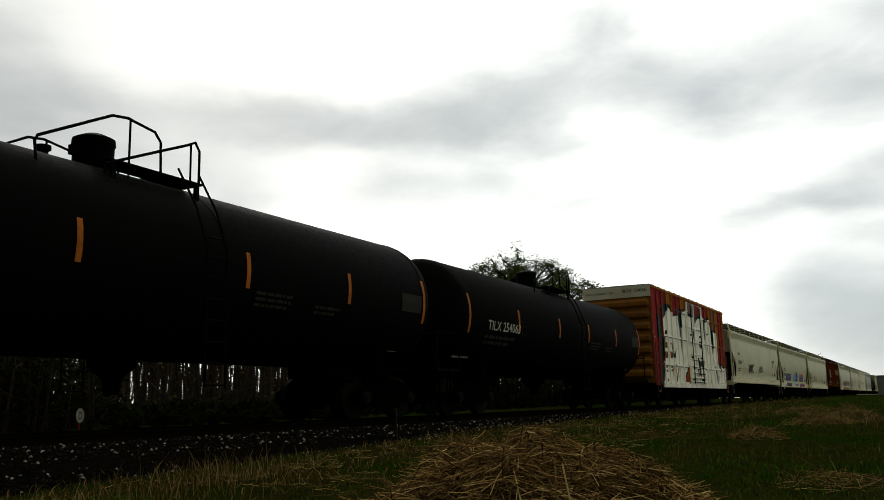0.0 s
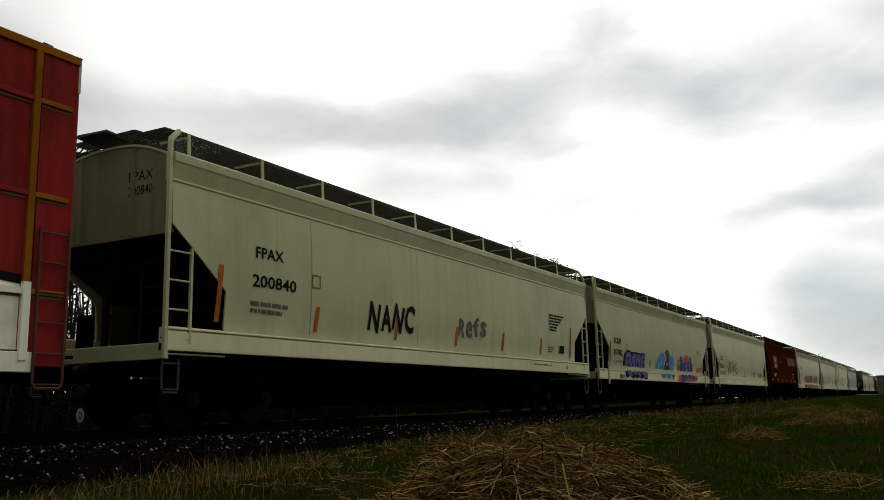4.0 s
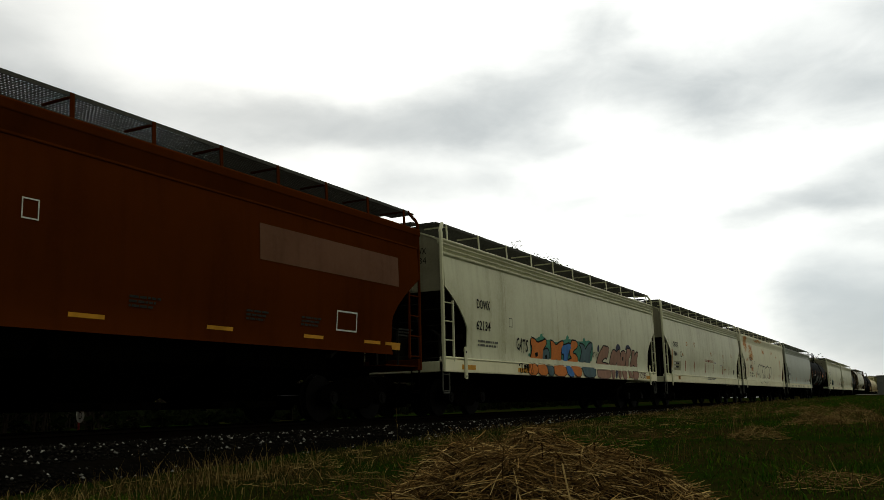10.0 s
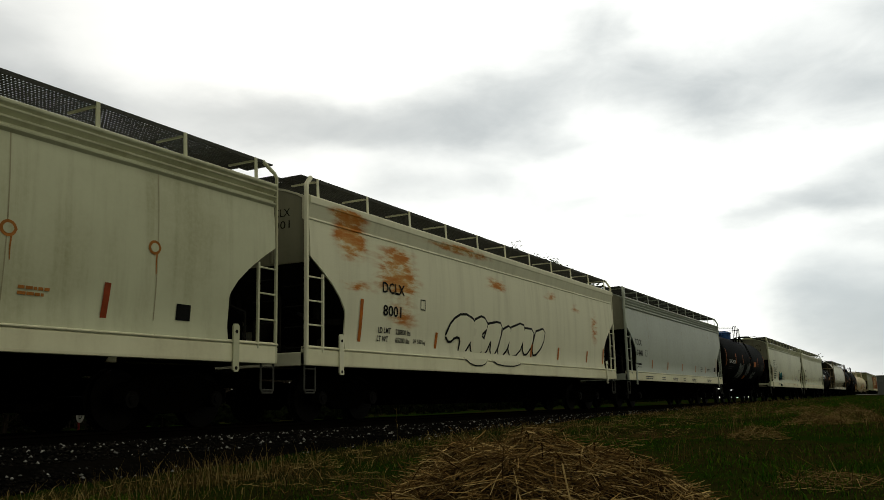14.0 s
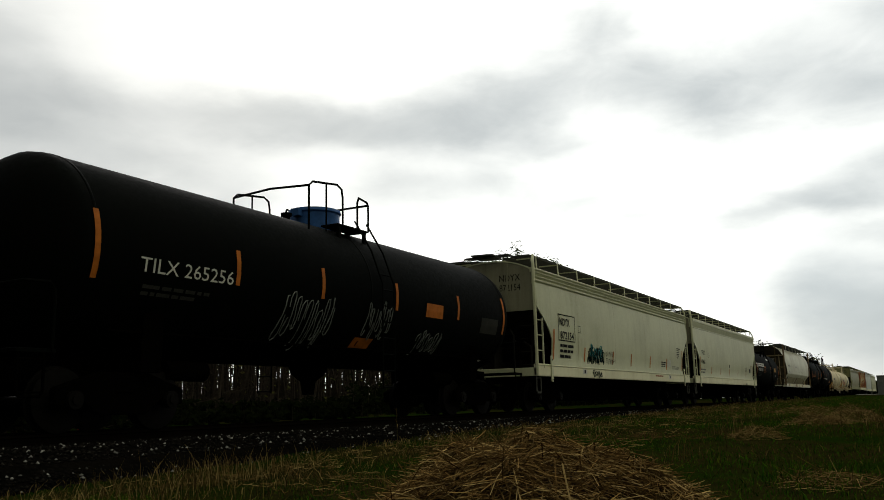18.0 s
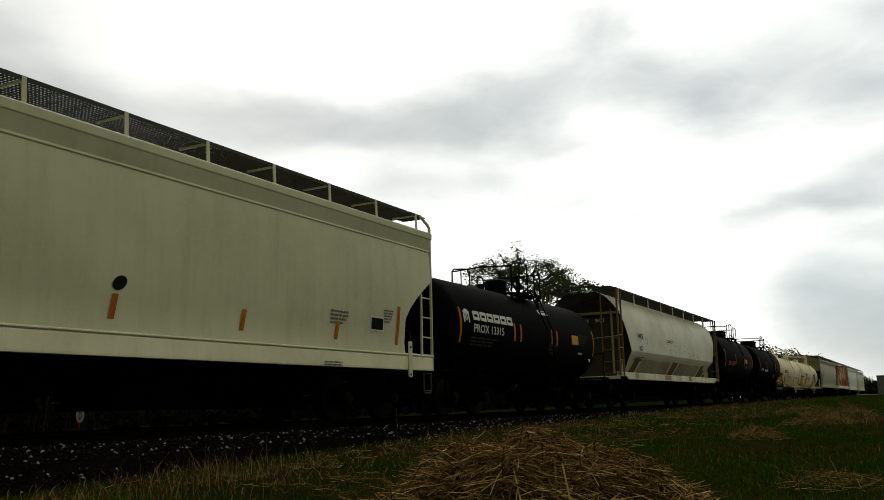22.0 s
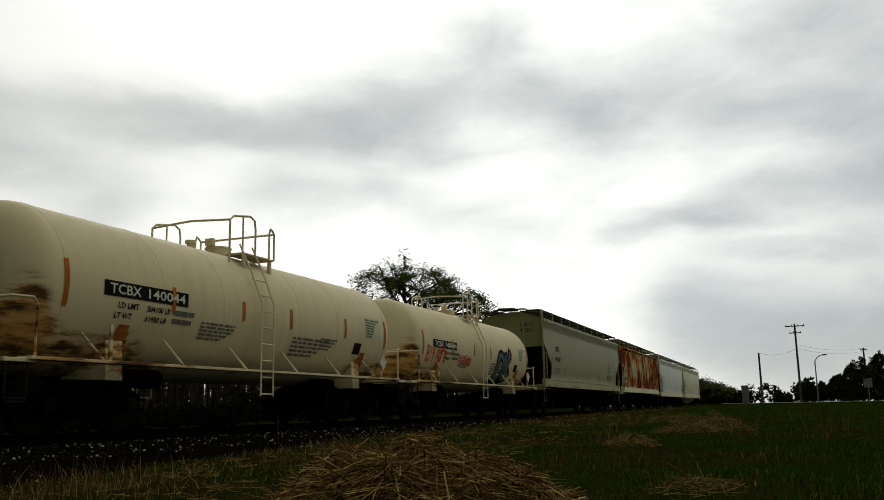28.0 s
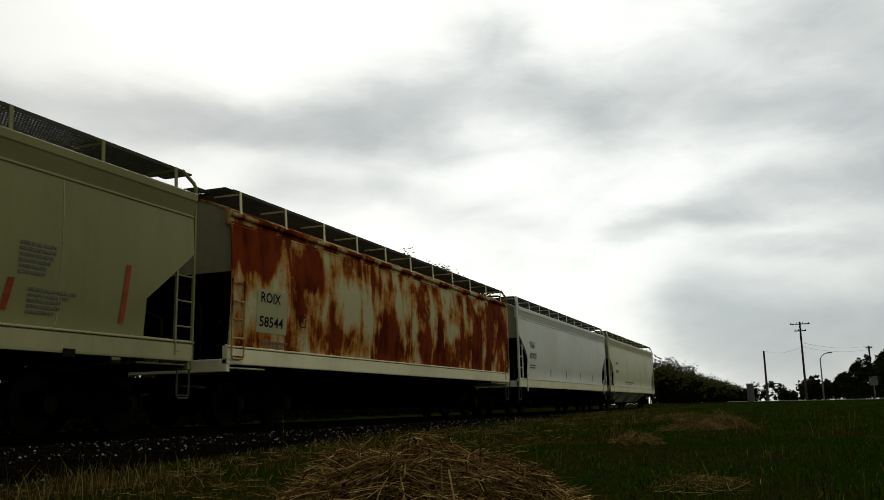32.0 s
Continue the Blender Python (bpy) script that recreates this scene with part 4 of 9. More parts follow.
        part("brake_pipe", lambda: G().pipe([(X(0.45), -1.2, 1.15), (X(0.45), -1.2, 1.95), (X(0.6), -0.9, 2.1), (X(1.2), -0.8, 2.05)], 0.03).pipe([(X(0.3), -0.7, 1.15), (X(0.3), -0.7, 2.3), (X(0.5), -0.5, 2.5)], 0.025), M["shady"], c, "", True, 0, ("pipe", flip, L))
        part("brake_cylinder", lambda: G().rod((X(0.9), 0.1, 1.75), (X(1.7), 0.1, 1.75), 0.24, 12), M["under"], c, "", True, 0, ("cylinder", flip, L))
        part("slope_brace", lambda: B(B(G(), 1.3, 1.42, -1.35, 1.35, 1.9, 2.02), 1.34, 1.38, -0.9, 0.9, 1.15, 2.0), M["shady"], c, "", False, 0, ("brace", flip, L))
        part("brake_valve", lambda: B(G(), 0.7, 0.95, -1.05, -0.75, 1.15, 1.6), M["under"], c, "", False, 0.02, ("brk", flip, L))
        part("brake_wheel_box", lambda: B(G(), 0.45, 0.6, 0.7, 1.0, 1.15, 1.9), M["under"], c, "", False, 0.02, ("brk_box", flip, L))
        coupler(c, X(0.1), 1 if flip else -1)
    # walkways on the roof and their brackets
    for s in (-1, 1):
        part("roof_walkway", lambda: grating(L) if s < 0 else mirrored(grating(L)), M[walk_key], c, "open steel grating walkway", False, 0, ("walk", s, L, walk_key))
        nb = 10
        for i in range(nb + 1):
            bx = 0.5 + (L - 1.0) * i / nb
            part("walkway_bracket", lambda: G().loft([[(bx + dx, s * 1.475, 4.18) for dx in (-0.035, 0.035)] + [(bx + dx, s * 1.455, 4.18) for dx in (0.035, -0.035)],
                                                     [(bx + dx, s * 1.445, 4.71) for dx in (-0.035, 0.035)] + [(bx + dx, s * 1.425, 4.71) for dx in (0.035, -0.035)]]).box(bx - 0.02, bx + 0.02, min(s * 1.43, s * 0.8), max(s * 1.43, s * 0.8), 4.64, 4.672), T, c, "", False, 0, ("brk", s, bx, paint_key))
    # sills
    for s in (-1, 1):
        if sill == "channel":
            part("side_sill", lambda: G().beam([(s * 1.44, sz), (s * 1.56, sz), (s * 1.565, sz + 0.04), (s * 1.565, sz + 0.29), (s * 1.50, sz + 0.35), (s * 1.44, sz + 0.35)], 0.0, L), sill_paint, c, "", False, 0.006, ("sill", s, sz) + K)
            # proud strip in the sill's paint draws the highlight on its upper edge
            part("sill_lip", lambda: G().beam([(s * 1.50, sz + 0.335), (s * 1.572, sz + 0.318), (s * 1.58, sz + 0.328), (s * 1.58, sz + 0.345), (s * 1.50, sz + 0.375)], 0.0, L), sill_paint, c, "", False, 0, ("lip", s, sz) + K)
        else:
            part("side_sill", lambda: G().beam([(s * 1.40, 1.38), (s * 1.54, 1.38), (s * 1.56, 1.42), (s * 1.40, 1.46)], 1.2, L - 1.2), P, c, "", False, 0.006, ("sill2", s) + K)
        if plates:
            for px in (1.09, L - 1.09):
                def jack():
                    return G().prism([(px - 0.07, 0.92), (px - 0.045, 0.89), (px + 0.045, 0.89), (px + 0.07, 0.92), (px + 0.07, 1.64), (px + 0.045, 1.68), (px - 0.045, 1.68), (px - 0.07, 1.64)], s * 1.568, s * 1.60)
                jp = part("jacking_plate", jack, P, c, "", False, 0, ("jack", s, px) + K)
                for hz in (0.97, 1.57):
                    part("hole", lambda: G().rod((px, s * 1.59, hz - 0.02), (px, s * 1.604, hz - 0.02), 0.032, 10), M["ink"], jp, "", False, 0, ("hole", s, px, hz))
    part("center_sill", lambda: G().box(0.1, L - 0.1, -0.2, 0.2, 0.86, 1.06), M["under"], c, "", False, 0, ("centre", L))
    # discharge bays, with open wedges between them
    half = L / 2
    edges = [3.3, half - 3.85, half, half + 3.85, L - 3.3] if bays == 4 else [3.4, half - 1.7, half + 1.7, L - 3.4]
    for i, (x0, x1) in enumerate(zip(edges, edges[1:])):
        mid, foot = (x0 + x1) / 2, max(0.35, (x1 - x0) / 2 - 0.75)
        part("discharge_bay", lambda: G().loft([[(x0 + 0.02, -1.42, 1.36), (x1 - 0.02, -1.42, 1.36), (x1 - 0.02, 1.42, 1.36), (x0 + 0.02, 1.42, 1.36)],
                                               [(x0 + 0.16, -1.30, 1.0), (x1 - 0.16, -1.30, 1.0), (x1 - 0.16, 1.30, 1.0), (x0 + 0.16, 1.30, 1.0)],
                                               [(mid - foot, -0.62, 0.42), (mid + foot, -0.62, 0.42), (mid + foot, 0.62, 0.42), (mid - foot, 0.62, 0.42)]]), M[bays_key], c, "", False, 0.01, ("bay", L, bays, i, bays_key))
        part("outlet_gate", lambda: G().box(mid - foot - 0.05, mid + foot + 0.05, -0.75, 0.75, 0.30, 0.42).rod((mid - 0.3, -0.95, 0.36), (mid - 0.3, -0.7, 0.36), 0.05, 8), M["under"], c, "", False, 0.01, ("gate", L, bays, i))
    bogie(c, 1.95)
    bogie(c, L - 1.95)
    return c


def end_grating(xa, xb, drop=0.0):
    x0, x1 = min(xa, xb), max(xa, xb)
    g = G()
    for i in range(5):
        xx = x0 + (x1 - x0) * i / 4
        g.loft([[(xx + d, y, (4.70 if abs(y) > 0.8 else 4.78) - e - drop) for d, e in ((-0.006, 0), (0.006, 0), (0.006, 0.03), (-0.006, 0.03))] for y in (-1.42, -0.82, -0.7, 0.7, 0.82, 1.42)])
    y = -1.42
    while y < 1.42:
        z = (4.70 if abs(y) > 0.8 else 4.78) - drop
        g.box(x0, x1, y, y + 0.022, z - 0.028, z - 0.004)
        y += 0.075
    return g


def mirrored(g):
    m = G()
    m.v = [(x, -y, z) for x, y, z in g.v]
    m.f = [tuple(reversed(f)) for f in g.f]
    return m


# ---- tank cars ----
def tank(name, x, Ls, R, zc, label, paint_key, stripes, stripe_mat="orange", sloped=False, dome=1.0, dome_key=None, platform=(-1.0, 1.2), walkway=False, seams=(), rail_key=None, dome_at=0.0, hr=0.72, ladder_at=0.35):
    """A tank car; its front reflector stripe is at x = 0 in its own space, the rear one at Ls."""
    c = car(name, x, label, "tank car", "tank cars of the train")
    P = M[paint_key]
    RK = M[rail_key or paint_key]
    a, b, head = -0.12, Ls + 0.12, R * 0.42
    rings = []
    for sgn, x0 in ((-1, a), (1, b)):
        arc = [(x0 + sgn * head * math.sin(t * math.pi / 2 / 8), R * math.cos(t * math.pi / 2 / 8) ** 0.85) for t in range(8)] + [(x0 + sgn * head, 0.03)]
        rings += list(reversed(arc)) if sgn < 0 else arc
    part("tank_shell", G().loft([[(px, r * math.cos(2 * math.pi * j / 48), zc + r * math.sin(2 * math.pi * j / 48)) for j in range(48)] for px, r in rings]), P, c, "", True)

    def skin(z):
        d = max(-1.0, min(1.0, (z - zc) / R))
        return R * math.sqrt(1 - d * d)
    for sx in (0.0, Ls, *seams):
        part("weld_band", G().loft([[(sx + dx, r * math.cos(2 * math.pi * j / 48), zc + r * math.sin(2 * math.pi * j / 48)) for j in range(48)] for dx, r in ((-0.03, R), (-0.02, R + 0.007), (0.02, R + 0.007), (0.03, R))], False), P, c, "", True)
    for sx, h in stripes:
        patch(c, "reflector_stripe", sx - 0.05, sx + 0.05, zc - h * 0.5, zc + h * 0.5, M[stripe_mat], skin, 0.012)
    mid = Ls / 2
    # fittings on top
    top = zc + R
    dx = mid + dome_at
    dh = 1.3 if sloped else 0.5 if walkway else 1.0
    dm = part("dome_housing", G().loft([[(dx + r * math.cos(2 * math.pi * j / 20), r * math.sin(2 * math.pi * j / 20), z) for j in range(20)] for z, r in
                                        ((top - 0.12, 0.56 * dome), (top + 0.30 * dh, 0.56 * dome), (top + 0.33 * dh, 0.60 * dome), (top + 0.40 * dh, 0.58 * dome), (top + 0.46 * dh, 0.3 * dome), (top + 0.47 * dh, 0.03))]), M[dome_key or paint_key], c, "", True)
    part("hinge", G().box(dx - 0.70 * dome, dx - 0.5 * dome, -0.1, 0.1, top + 0.2, top + 0.36), M[dome_key or paint_key], dm)
    part("valve", G().rod((dx - 0.85, 0.1, top - 0.05), (dx - 0.85, 0.1, top + 0.18), 0.08, 10).rod((dx - 0.85, 0.1, top + 0.16), (dx - 0.85, 0.1, top + 0.23), 0.12, 10), P, c, "", True)
    lo_x, hi_x = mid + platform[0], mid + platform[1]
    deck = part("platform", G().box(dx - 0.5, hi_x, -1.0, -0.55, top - 0.09, top - 0.05), M["under"] if paint_key == "black" else RK, c, "", False, 0.006)
    part("platform", G().box(dx - 0.5, hi_x, 0.55, 1.0, top - 0.09, top - 0.05), M["under"] if paint_key == "black" else RK, c, "", False, 0.006)
    part("platform", G().box(min(dx + 0.6, hi_x - 0.1), hi_x, -0.55, 0.55, top - 0.09, top - 0.05), M["under"] if paint_key == "black" else RK, c, "", False, 0.006)
    for px in (dx - 0.4, hi_x - 0.1):
        for s in (-1, 1):
            part("platform_support", G().box(px - 0.04, px + 0.04, min(s * 0.92, s * 0.98), max(s * 0.92, s * 0.98), zc + R * 0.66, top - 0.06), RK, deck)
    gap = mid + (platform[0] + platform[1]) * 0.5 + 0.1
    for s in (-1, 1) if sloped else ():
        y = s * 1.0
        low_end = [(lo_x + 0.05, y, top - 0.45), (lo_x, y, top - 0.12), (lo_x + 0.04, y, top - 0.03)] if s < 0 else [(lo_x + 0.9, y, top - 0.2), (lo_x + 0.9, y, top + 0.4)]
        part("handrail", G().pipe(low_end + [(lo_x + 1.3, y, top + 0.62), (lo_x + 1.6, y, top + 0.66), (lo_x + 2.15, y, top + 0.58), (lo_x + 2.28, y, top + 0.44), (lo_x + 2.3, y, top - 0.1)], 0.024, 6), RK, c, "", True)
        part("handrail", G().pipe([(lo_x + 1.2, y, top - 0.3), (lo_x + 1.22, y, top - 0.16), (lo_x + 2.9, y, top + 0.56), (hi_x - 0.2, y, top + 0.64), (hi_x - 0.1, y, top + 0.5), (hi_x - 0.1, y, top - 0.1)], 0.024, 6), RK, c, "", True)
        part("handrail_post", G().rod((lo_x + 1.65, y, top - 0.3), (lo_x + 1.65, y, top + 0.66), 0.02), RK, c, "", True)
        part("handrail_post", G().rod((lo_x + 2.95, y, top - 0.1), (lo_x + 2.95, y, top + 0.58), 0.02), RK, c, "", True)
    for s in () if sloped else (-1, 1):
        y = s * 1.0
        part("handrail", G().pipe([(lo_x, y, top - 0.35), (lo_x, y, top + hr - 0.16), (lo_x + 0.12, y, top + hr - 0.06), (gap - 0.2, y, top + hr + 0.05), (gap - 0.04, y, top + hr - 0.02), (gap, y, top + hr - 0.2), (gap, y, top - 0.07)], 0.024, 6), RK, c, "", True)
        part("handrail", G().pipe([(gap + 0.55, y, top - 0.07), (gap + 0.55, y, top + hr - 0.2), (gap + 0.6, y, top + hr - 0.08), (hi_x - 0.06, y, top + hr - 0.12), (hi_x, y, top + hr - 0.18), (hi_x, y, top - 0.07)], 0.024, 6), RK, c, "", True)
        part("handrail_post", G().rod(((lo_x + gap) / 2, y, top - 0.3), ((lo_x + gap) / 2, y, top + hr), 0.02), RK, c, "", True)
    if not sloped:
        part("handrail", G().pipe([(lo_x, -1.0, top + hr - 0.16), (lo_x, 0.0, top + hr - 0.1), (lo_x, 1.0, top + hr - 0.16)], 0.024), RK, c, "", True)
    if not sloped:
        part("handrail", G().rod((hi_x, -1.0, top + hr - 0.18), (hi_x, 1.0, top + hr - 0.18), 0.024), RK, c, "", True)
    # ladder down the side at the middle
    lx = mid + ladder_at
    for s in (-1, 1):
        lad = part("ladder", G().pipe([(lx, s * (R + 0.16), 0.62), (lx, s * (R + 0.16), zc + 0.2), (lx, s * R * 0.93, zc + R * 0.6), (lx, s * 0.98, top + 0.1)], 0.02).pipe(
            [(lx + 0.46, s * (R + 0.16), 0.62), (lx + 0.46, s * (R + 0.16), zc + 0.2), (lx + 0.46, s * R * 0.93, zc + R * 0.6), (lx + 0.46, s * 0.98, top + 0.1)], 0.02), RK, c, "", True)
        for i in range(8):
            z = 0.66 + i * 0.34
            yy = R + 0.16 if z < zc + 0.2 else R + 0.16 - (z - zc - 0.2) * 0.45
            part("rung", G().rod((lx, s * yy, z), (lx + 0.46, s * yy, z), 0.016), RK, lad)
    # stub sills, saddles, end platforms
    for flip in (False, True):
        def X(v):
            return Ls - v if flip else v
        lo = zc - R
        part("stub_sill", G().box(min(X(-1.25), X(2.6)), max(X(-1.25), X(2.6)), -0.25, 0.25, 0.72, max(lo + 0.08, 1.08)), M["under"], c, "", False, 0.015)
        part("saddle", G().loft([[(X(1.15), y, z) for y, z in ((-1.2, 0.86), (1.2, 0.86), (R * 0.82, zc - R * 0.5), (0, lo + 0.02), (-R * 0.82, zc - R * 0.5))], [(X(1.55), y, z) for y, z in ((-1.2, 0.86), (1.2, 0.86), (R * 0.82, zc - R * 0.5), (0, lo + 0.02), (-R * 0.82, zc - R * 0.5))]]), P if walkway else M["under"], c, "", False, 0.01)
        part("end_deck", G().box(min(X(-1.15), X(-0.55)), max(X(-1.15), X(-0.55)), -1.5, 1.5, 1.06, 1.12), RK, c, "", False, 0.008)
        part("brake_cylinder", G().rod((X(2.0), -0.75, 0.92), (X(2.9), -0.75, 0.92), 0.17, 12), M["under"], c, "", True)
        for s in (-1, 1):
            part("end_handrail", G().pipe([(X(-0.62), s * 1.5, 1.08), (X(-0.62), s * 1.5, 1.9), (X(-0.70), s * 1.5, 2.0), (X(-1.02), s * 1.42, 2.0), (X(-1.1), s * 1.3, 1.98), (X(-1.1), 0.0, 1.96)], 0.022), RK, c, "", True)
            ladder(c, (X(-1.1), s * 1.48), (X(-0.72), s * 1.48), 0.50, 1.06, 2, M["shady"] if walkway else M["under"], 0.013, (True, True), "step")
        bogie(c, X(0.95))
        coupler(c, X(-0.95), 1 if flip else -1)
    if walkway:
        for s in (-1, 1):
            part("side_walkway", G().box(-0.75, Ls + 0.6, min(s * 1.30, s * 1.58), max(s * 1.30, s * 1.58), 1.10, 1.15), RK, c, "narrow painted side walkway", False, 0.006)
            for i in range(6):
                xx = 0.8 + (Ls - 1.6) * i / 5
                part("walkway_brace", G().rod((xx, s * 1.5, 1.12), (xx - 0.25, s * R * 0.86, zc - R * 0.52), 0.025), RK, c)
            for xx in (0.85, Ls - 0.55):
                part("corner_plate", G().box(xx - 0.03, xx + 0.03, min(s * 1.52, s * 1.56), max(s * 1.52, s * 1.56), 1.15, 1.72), RK, c)
    else:
        part("drain_valve", G().loft([[(mid + r * math.cos(2 * math.pi * j / 14), r * math.sin(2 * math.pi * j / 14), z) for j in range(14)] for z, r in ((zc - R + 0.06, 0.42), (zc - R - 0.12, 0.38), (zc - R - 0.3, 0.16), (0.55, 0.12))]), M["under"], c, "", True)
        for s in (-1, 1):
            part("side_grab_rail", G().rod((0.5, s * (R * 0.72 + 0.1), zc - R * 0.78), (Ls - 0.5, s * (R * 0.72 + 0.1), zc - R * 0.78), 0.02), M["under"], c)
    return c, skin


# ---- boxcar ----
def boxcar(x):
    c = car("boxcar", x, "faded red and amber boxcar with corrugated end and sprayed white lettering", "boxcar")
    L, W, z0, z1 = 15.29, 1.52, 1.0, 5.2

    def skin(z):
        return W
    side = part("side_wall", G().box(0.0, L, -W, -W + 0.06, z0, z1), M["red"], c)
    part("side_wall", G().box(0.0, L, W - 0.06, W, z0, z1), M["amber"], c)
    part("floor", G().box(0.0, L, -W + 0.06, W - 0.06, 1.0, 1.12), M["under"], c)
    arc = [(-1.56, 5.20), (-1.5, 5.235), (0, 5.25), (1.5, 5.235), (1.56, 5.20)]
    roof = part("roof", G().beam(arc + [(1.4, 5.19), (-1.4, 5.19)], -0.05, L + 0.05), M["galvanised"], c, "pale ribbed metal roof", False, 0.01)
    for i in range(16):
        xx = 0.5 + (L - 1.0) * i / 15
        part("roof_rib", G().loft([[(xx + d, y, z + 0.02) for y, z in arc] + [(xx + d, y, z - 0.01) for y, z in reversed(arc)] for d in (-0.05, 0.05)]), M["galvanised"], roof)
    # top and bottom chords
    for s in (-1, 1):
        part("top_chord", G().box(0, L, min(s * W, s * (W + 0.05)), max(s * W, s * (W + 0.05)), 5.08, 5.20), M["amber"], c, "", False, 0.008)
        part("side_sill", G().box(1.25, L - 0.5, min(s * (W - 0.02), s * (W + 0.045)), max(s * (W - 0.02), s * (W + 0.045)), 0.80, 1.06), M["spray_white" if s < 0 else "amber"], c, "", False, 0.01)
    # corrugated ends with a pale band on top
    for xe, sg in ((0.0, -1), (L, 1)):
        e = part("end_wall", G().box(min(xe, xe + sg * 0.03), max(xe, xe + sg * 0.03), -W, W, z0, 4.70), M["amber_end"], c, "amber corrugated steel end")
        part("end_band", G().box(min(xe, xe + sg * 0.05), max(xe, xe + sg * 0.05), -W, W, 4.70, 5.2), M["tan_white"], c, "pale painted band")
        for i in range(7):
            z = 1.15 + i * 0.505
            part("corrugation", G().loft([[(xe + sg * 0.03, y, z + 0.02), (xe + sg * 0.03, y, z + 0.44), (xe + sg * 0.12 * q, y, z + 0.30), (xe + sg * 0.12 * q, y, z + 0.14)] for y, q in ((-1.46, 0.3), (-1.36, 1), (1.36, 1), (1.46, 0.3))]), M["amber_end"], e, "", False, 0.02)
        for s in (-1, 1):
            part("corner_post", G().box(min(xe, xe - sg * 0.72), max(xe, xe - sg * 0.72), min(s * W, s * (W + 0.02)), max(s * W, s * (W + 0.02)), 0.88, 5.12), M["red"], c, "", False, 0.008)
        coupler(c, xe, sg)
        part("end_walkway", G().box(min(xe + sg * 0.05, xe + sg * 0.4), max(xe + sg * 0.05, xe + sg * 0.4), -1.2, 1.2, 1.02, 1.06), M["under"], c)
        ladder(c, (xe - sg * 0.06, -W - 0.07), (xe - sg * 0.5, -W - 0.07), 0.6, 2.7, 6, M["violet_brown"], 0.012)
    lettering_end(c, "50646", -0.062)
    # posts and the belts between them, bay by bay; sprayed letters run on over both
    posts = [0.72, 1.52, 2.38, 3.26, 4.21, 5.0, 5.98, 9.40, 10.22, 11.09, 11.93, 12.79, 13.79, 14.64]
    bays = list(zip([0.72] + posts[1:], posts[1:] + [15.25]))
    letters_ = (((1.2, 0.8), (1.45, 1.7), (1.7, 2.5), (1.8, 2.95), (1.55, 3.1), (1.55, 3.85), (1.85, 3.87), (2.2, 4.05), (2.55, 4.45), (2.9, 4.45), (3.15, 4.36), (3.4, 4.0), (3.6, 4.13), (4.15, 4.2), (4.65, 4.06), (5.05, 4.37), (6.06, 4.53), (6.06, 1.95), (5.8, 1.53), (5.37, 1.42), (5.25, 0.8)),
                ((9.32, 4.5), (9.85, 4.53), (10.2, 4.4), (10.6, 4.46), (11.45, 4.39), (11.75, 4.08), (12.2, 3.86), (12.8, 3.87), (12.97, 3.1), (13.1, 2.2), (13.85, 2.05), (14.64, 1.95), (14.74, 0.8), (9.32, 0.8)))
    darks = (((0.68, 3.95), (1.35, 4.04), (1.42, 3.06), (1.1, 2.92), (0.72, 2.97)),
             ((0.72, 2.9), (1.0, 2.84), (1.6, 2.95), (1.72, 2.78), (1.46, 1.93), (1.23, 0.85), (0.70, 0.9), (0.79, 1.56), (1.12, 2.05), (1.0, 2.35), (1.23, 2.54), (0.73, 2.54)),
             ((1.44, 4.24), (1.74, 4.45), (2.1, 4.55), (2.46, 4.55), (2.85, 4.62), (3.2, 4.52), (3.3, 4.3), (2.95, 4.44), (2.58, 4.4), (2.3, 4.2), (2.03, 3.95), (1.66, 3.91)),
             ((3.3, 4.3), (3.53, 4.18), (3.5, 3.4), (3.4, 3.2), (3.36, 3.6)),
             ((4.28, 4.33), (4.65, 4.55), (5.12, 4.5), (4.95, 3.3), (4.9, 2.2), (4.75, 3.46), (4.5, 4.08)),
             ((3.05, 2.75), (3.26, 2.38), (3.65, 2.41), (3.82, 2.75), (3.72, 2.3), (3.57, 1.86), (3.44, 1.76), (3.27, 2.11)),
             ((9.96, 4.42), (10.24, 4.40), (10.15, 3.5), (9.95, 3.25)), ((10.25, 4.45), (10.7, 4.62), (11.3, 4.46), (10.8, 4.4), (10.5, 4.2)),
             ((11.67, 4.0), (12.08, 3.85), (11.95, 3.0), (11.8, 2.6), (11.69, 3.2)), ((13.3, 2.15), (13.8, 2.1), (13.75, 1.65), (13.5, 1.8)))

    def inside(px, pz, poly):
        odd = False
        for (ax, az), (bx, bz) in zip(poly, poly[1:] + poly[:1]):
            if (az > pz) != (bz > pz) and px < (bx - ax) * (pz - az) / (bz - az) + ax:
                odd = not odd
        return odd

    def coat(px, pz):
        if any(inside(px, pz, q) for q in darks):
            return "dark_teal"
        return "spray_white" if any(inside(px, pz, q) for q in letters_) else None

    def runs(points):
        """Stretches of one coat along a post or belt."""
        out = []
        for i, (px, pz) in enumerate(points):
            kind_ = coat(px, pz)
            if out and out[-1][0] == kind_:
                out[-1][2] = i
            else:
                out.append([kind_, i, i])
        return [r_ for r_ in out if r_[0]]
    tone = ("red", "red", "amber", "red", "red", "amber", "red", "red", "red", "amber", "violet_brown", "amber", "red", "amber")
    for i, xx in enumerate(posts):
        post = part("side_post", G().box(xx - 0.05, xx + 0.05, -W - 0.07, -W, 1.0, 5.1), M["red" if i in (0, 1, 4, 7, 8, 12) else "amber"], c, "", False, 0.01)
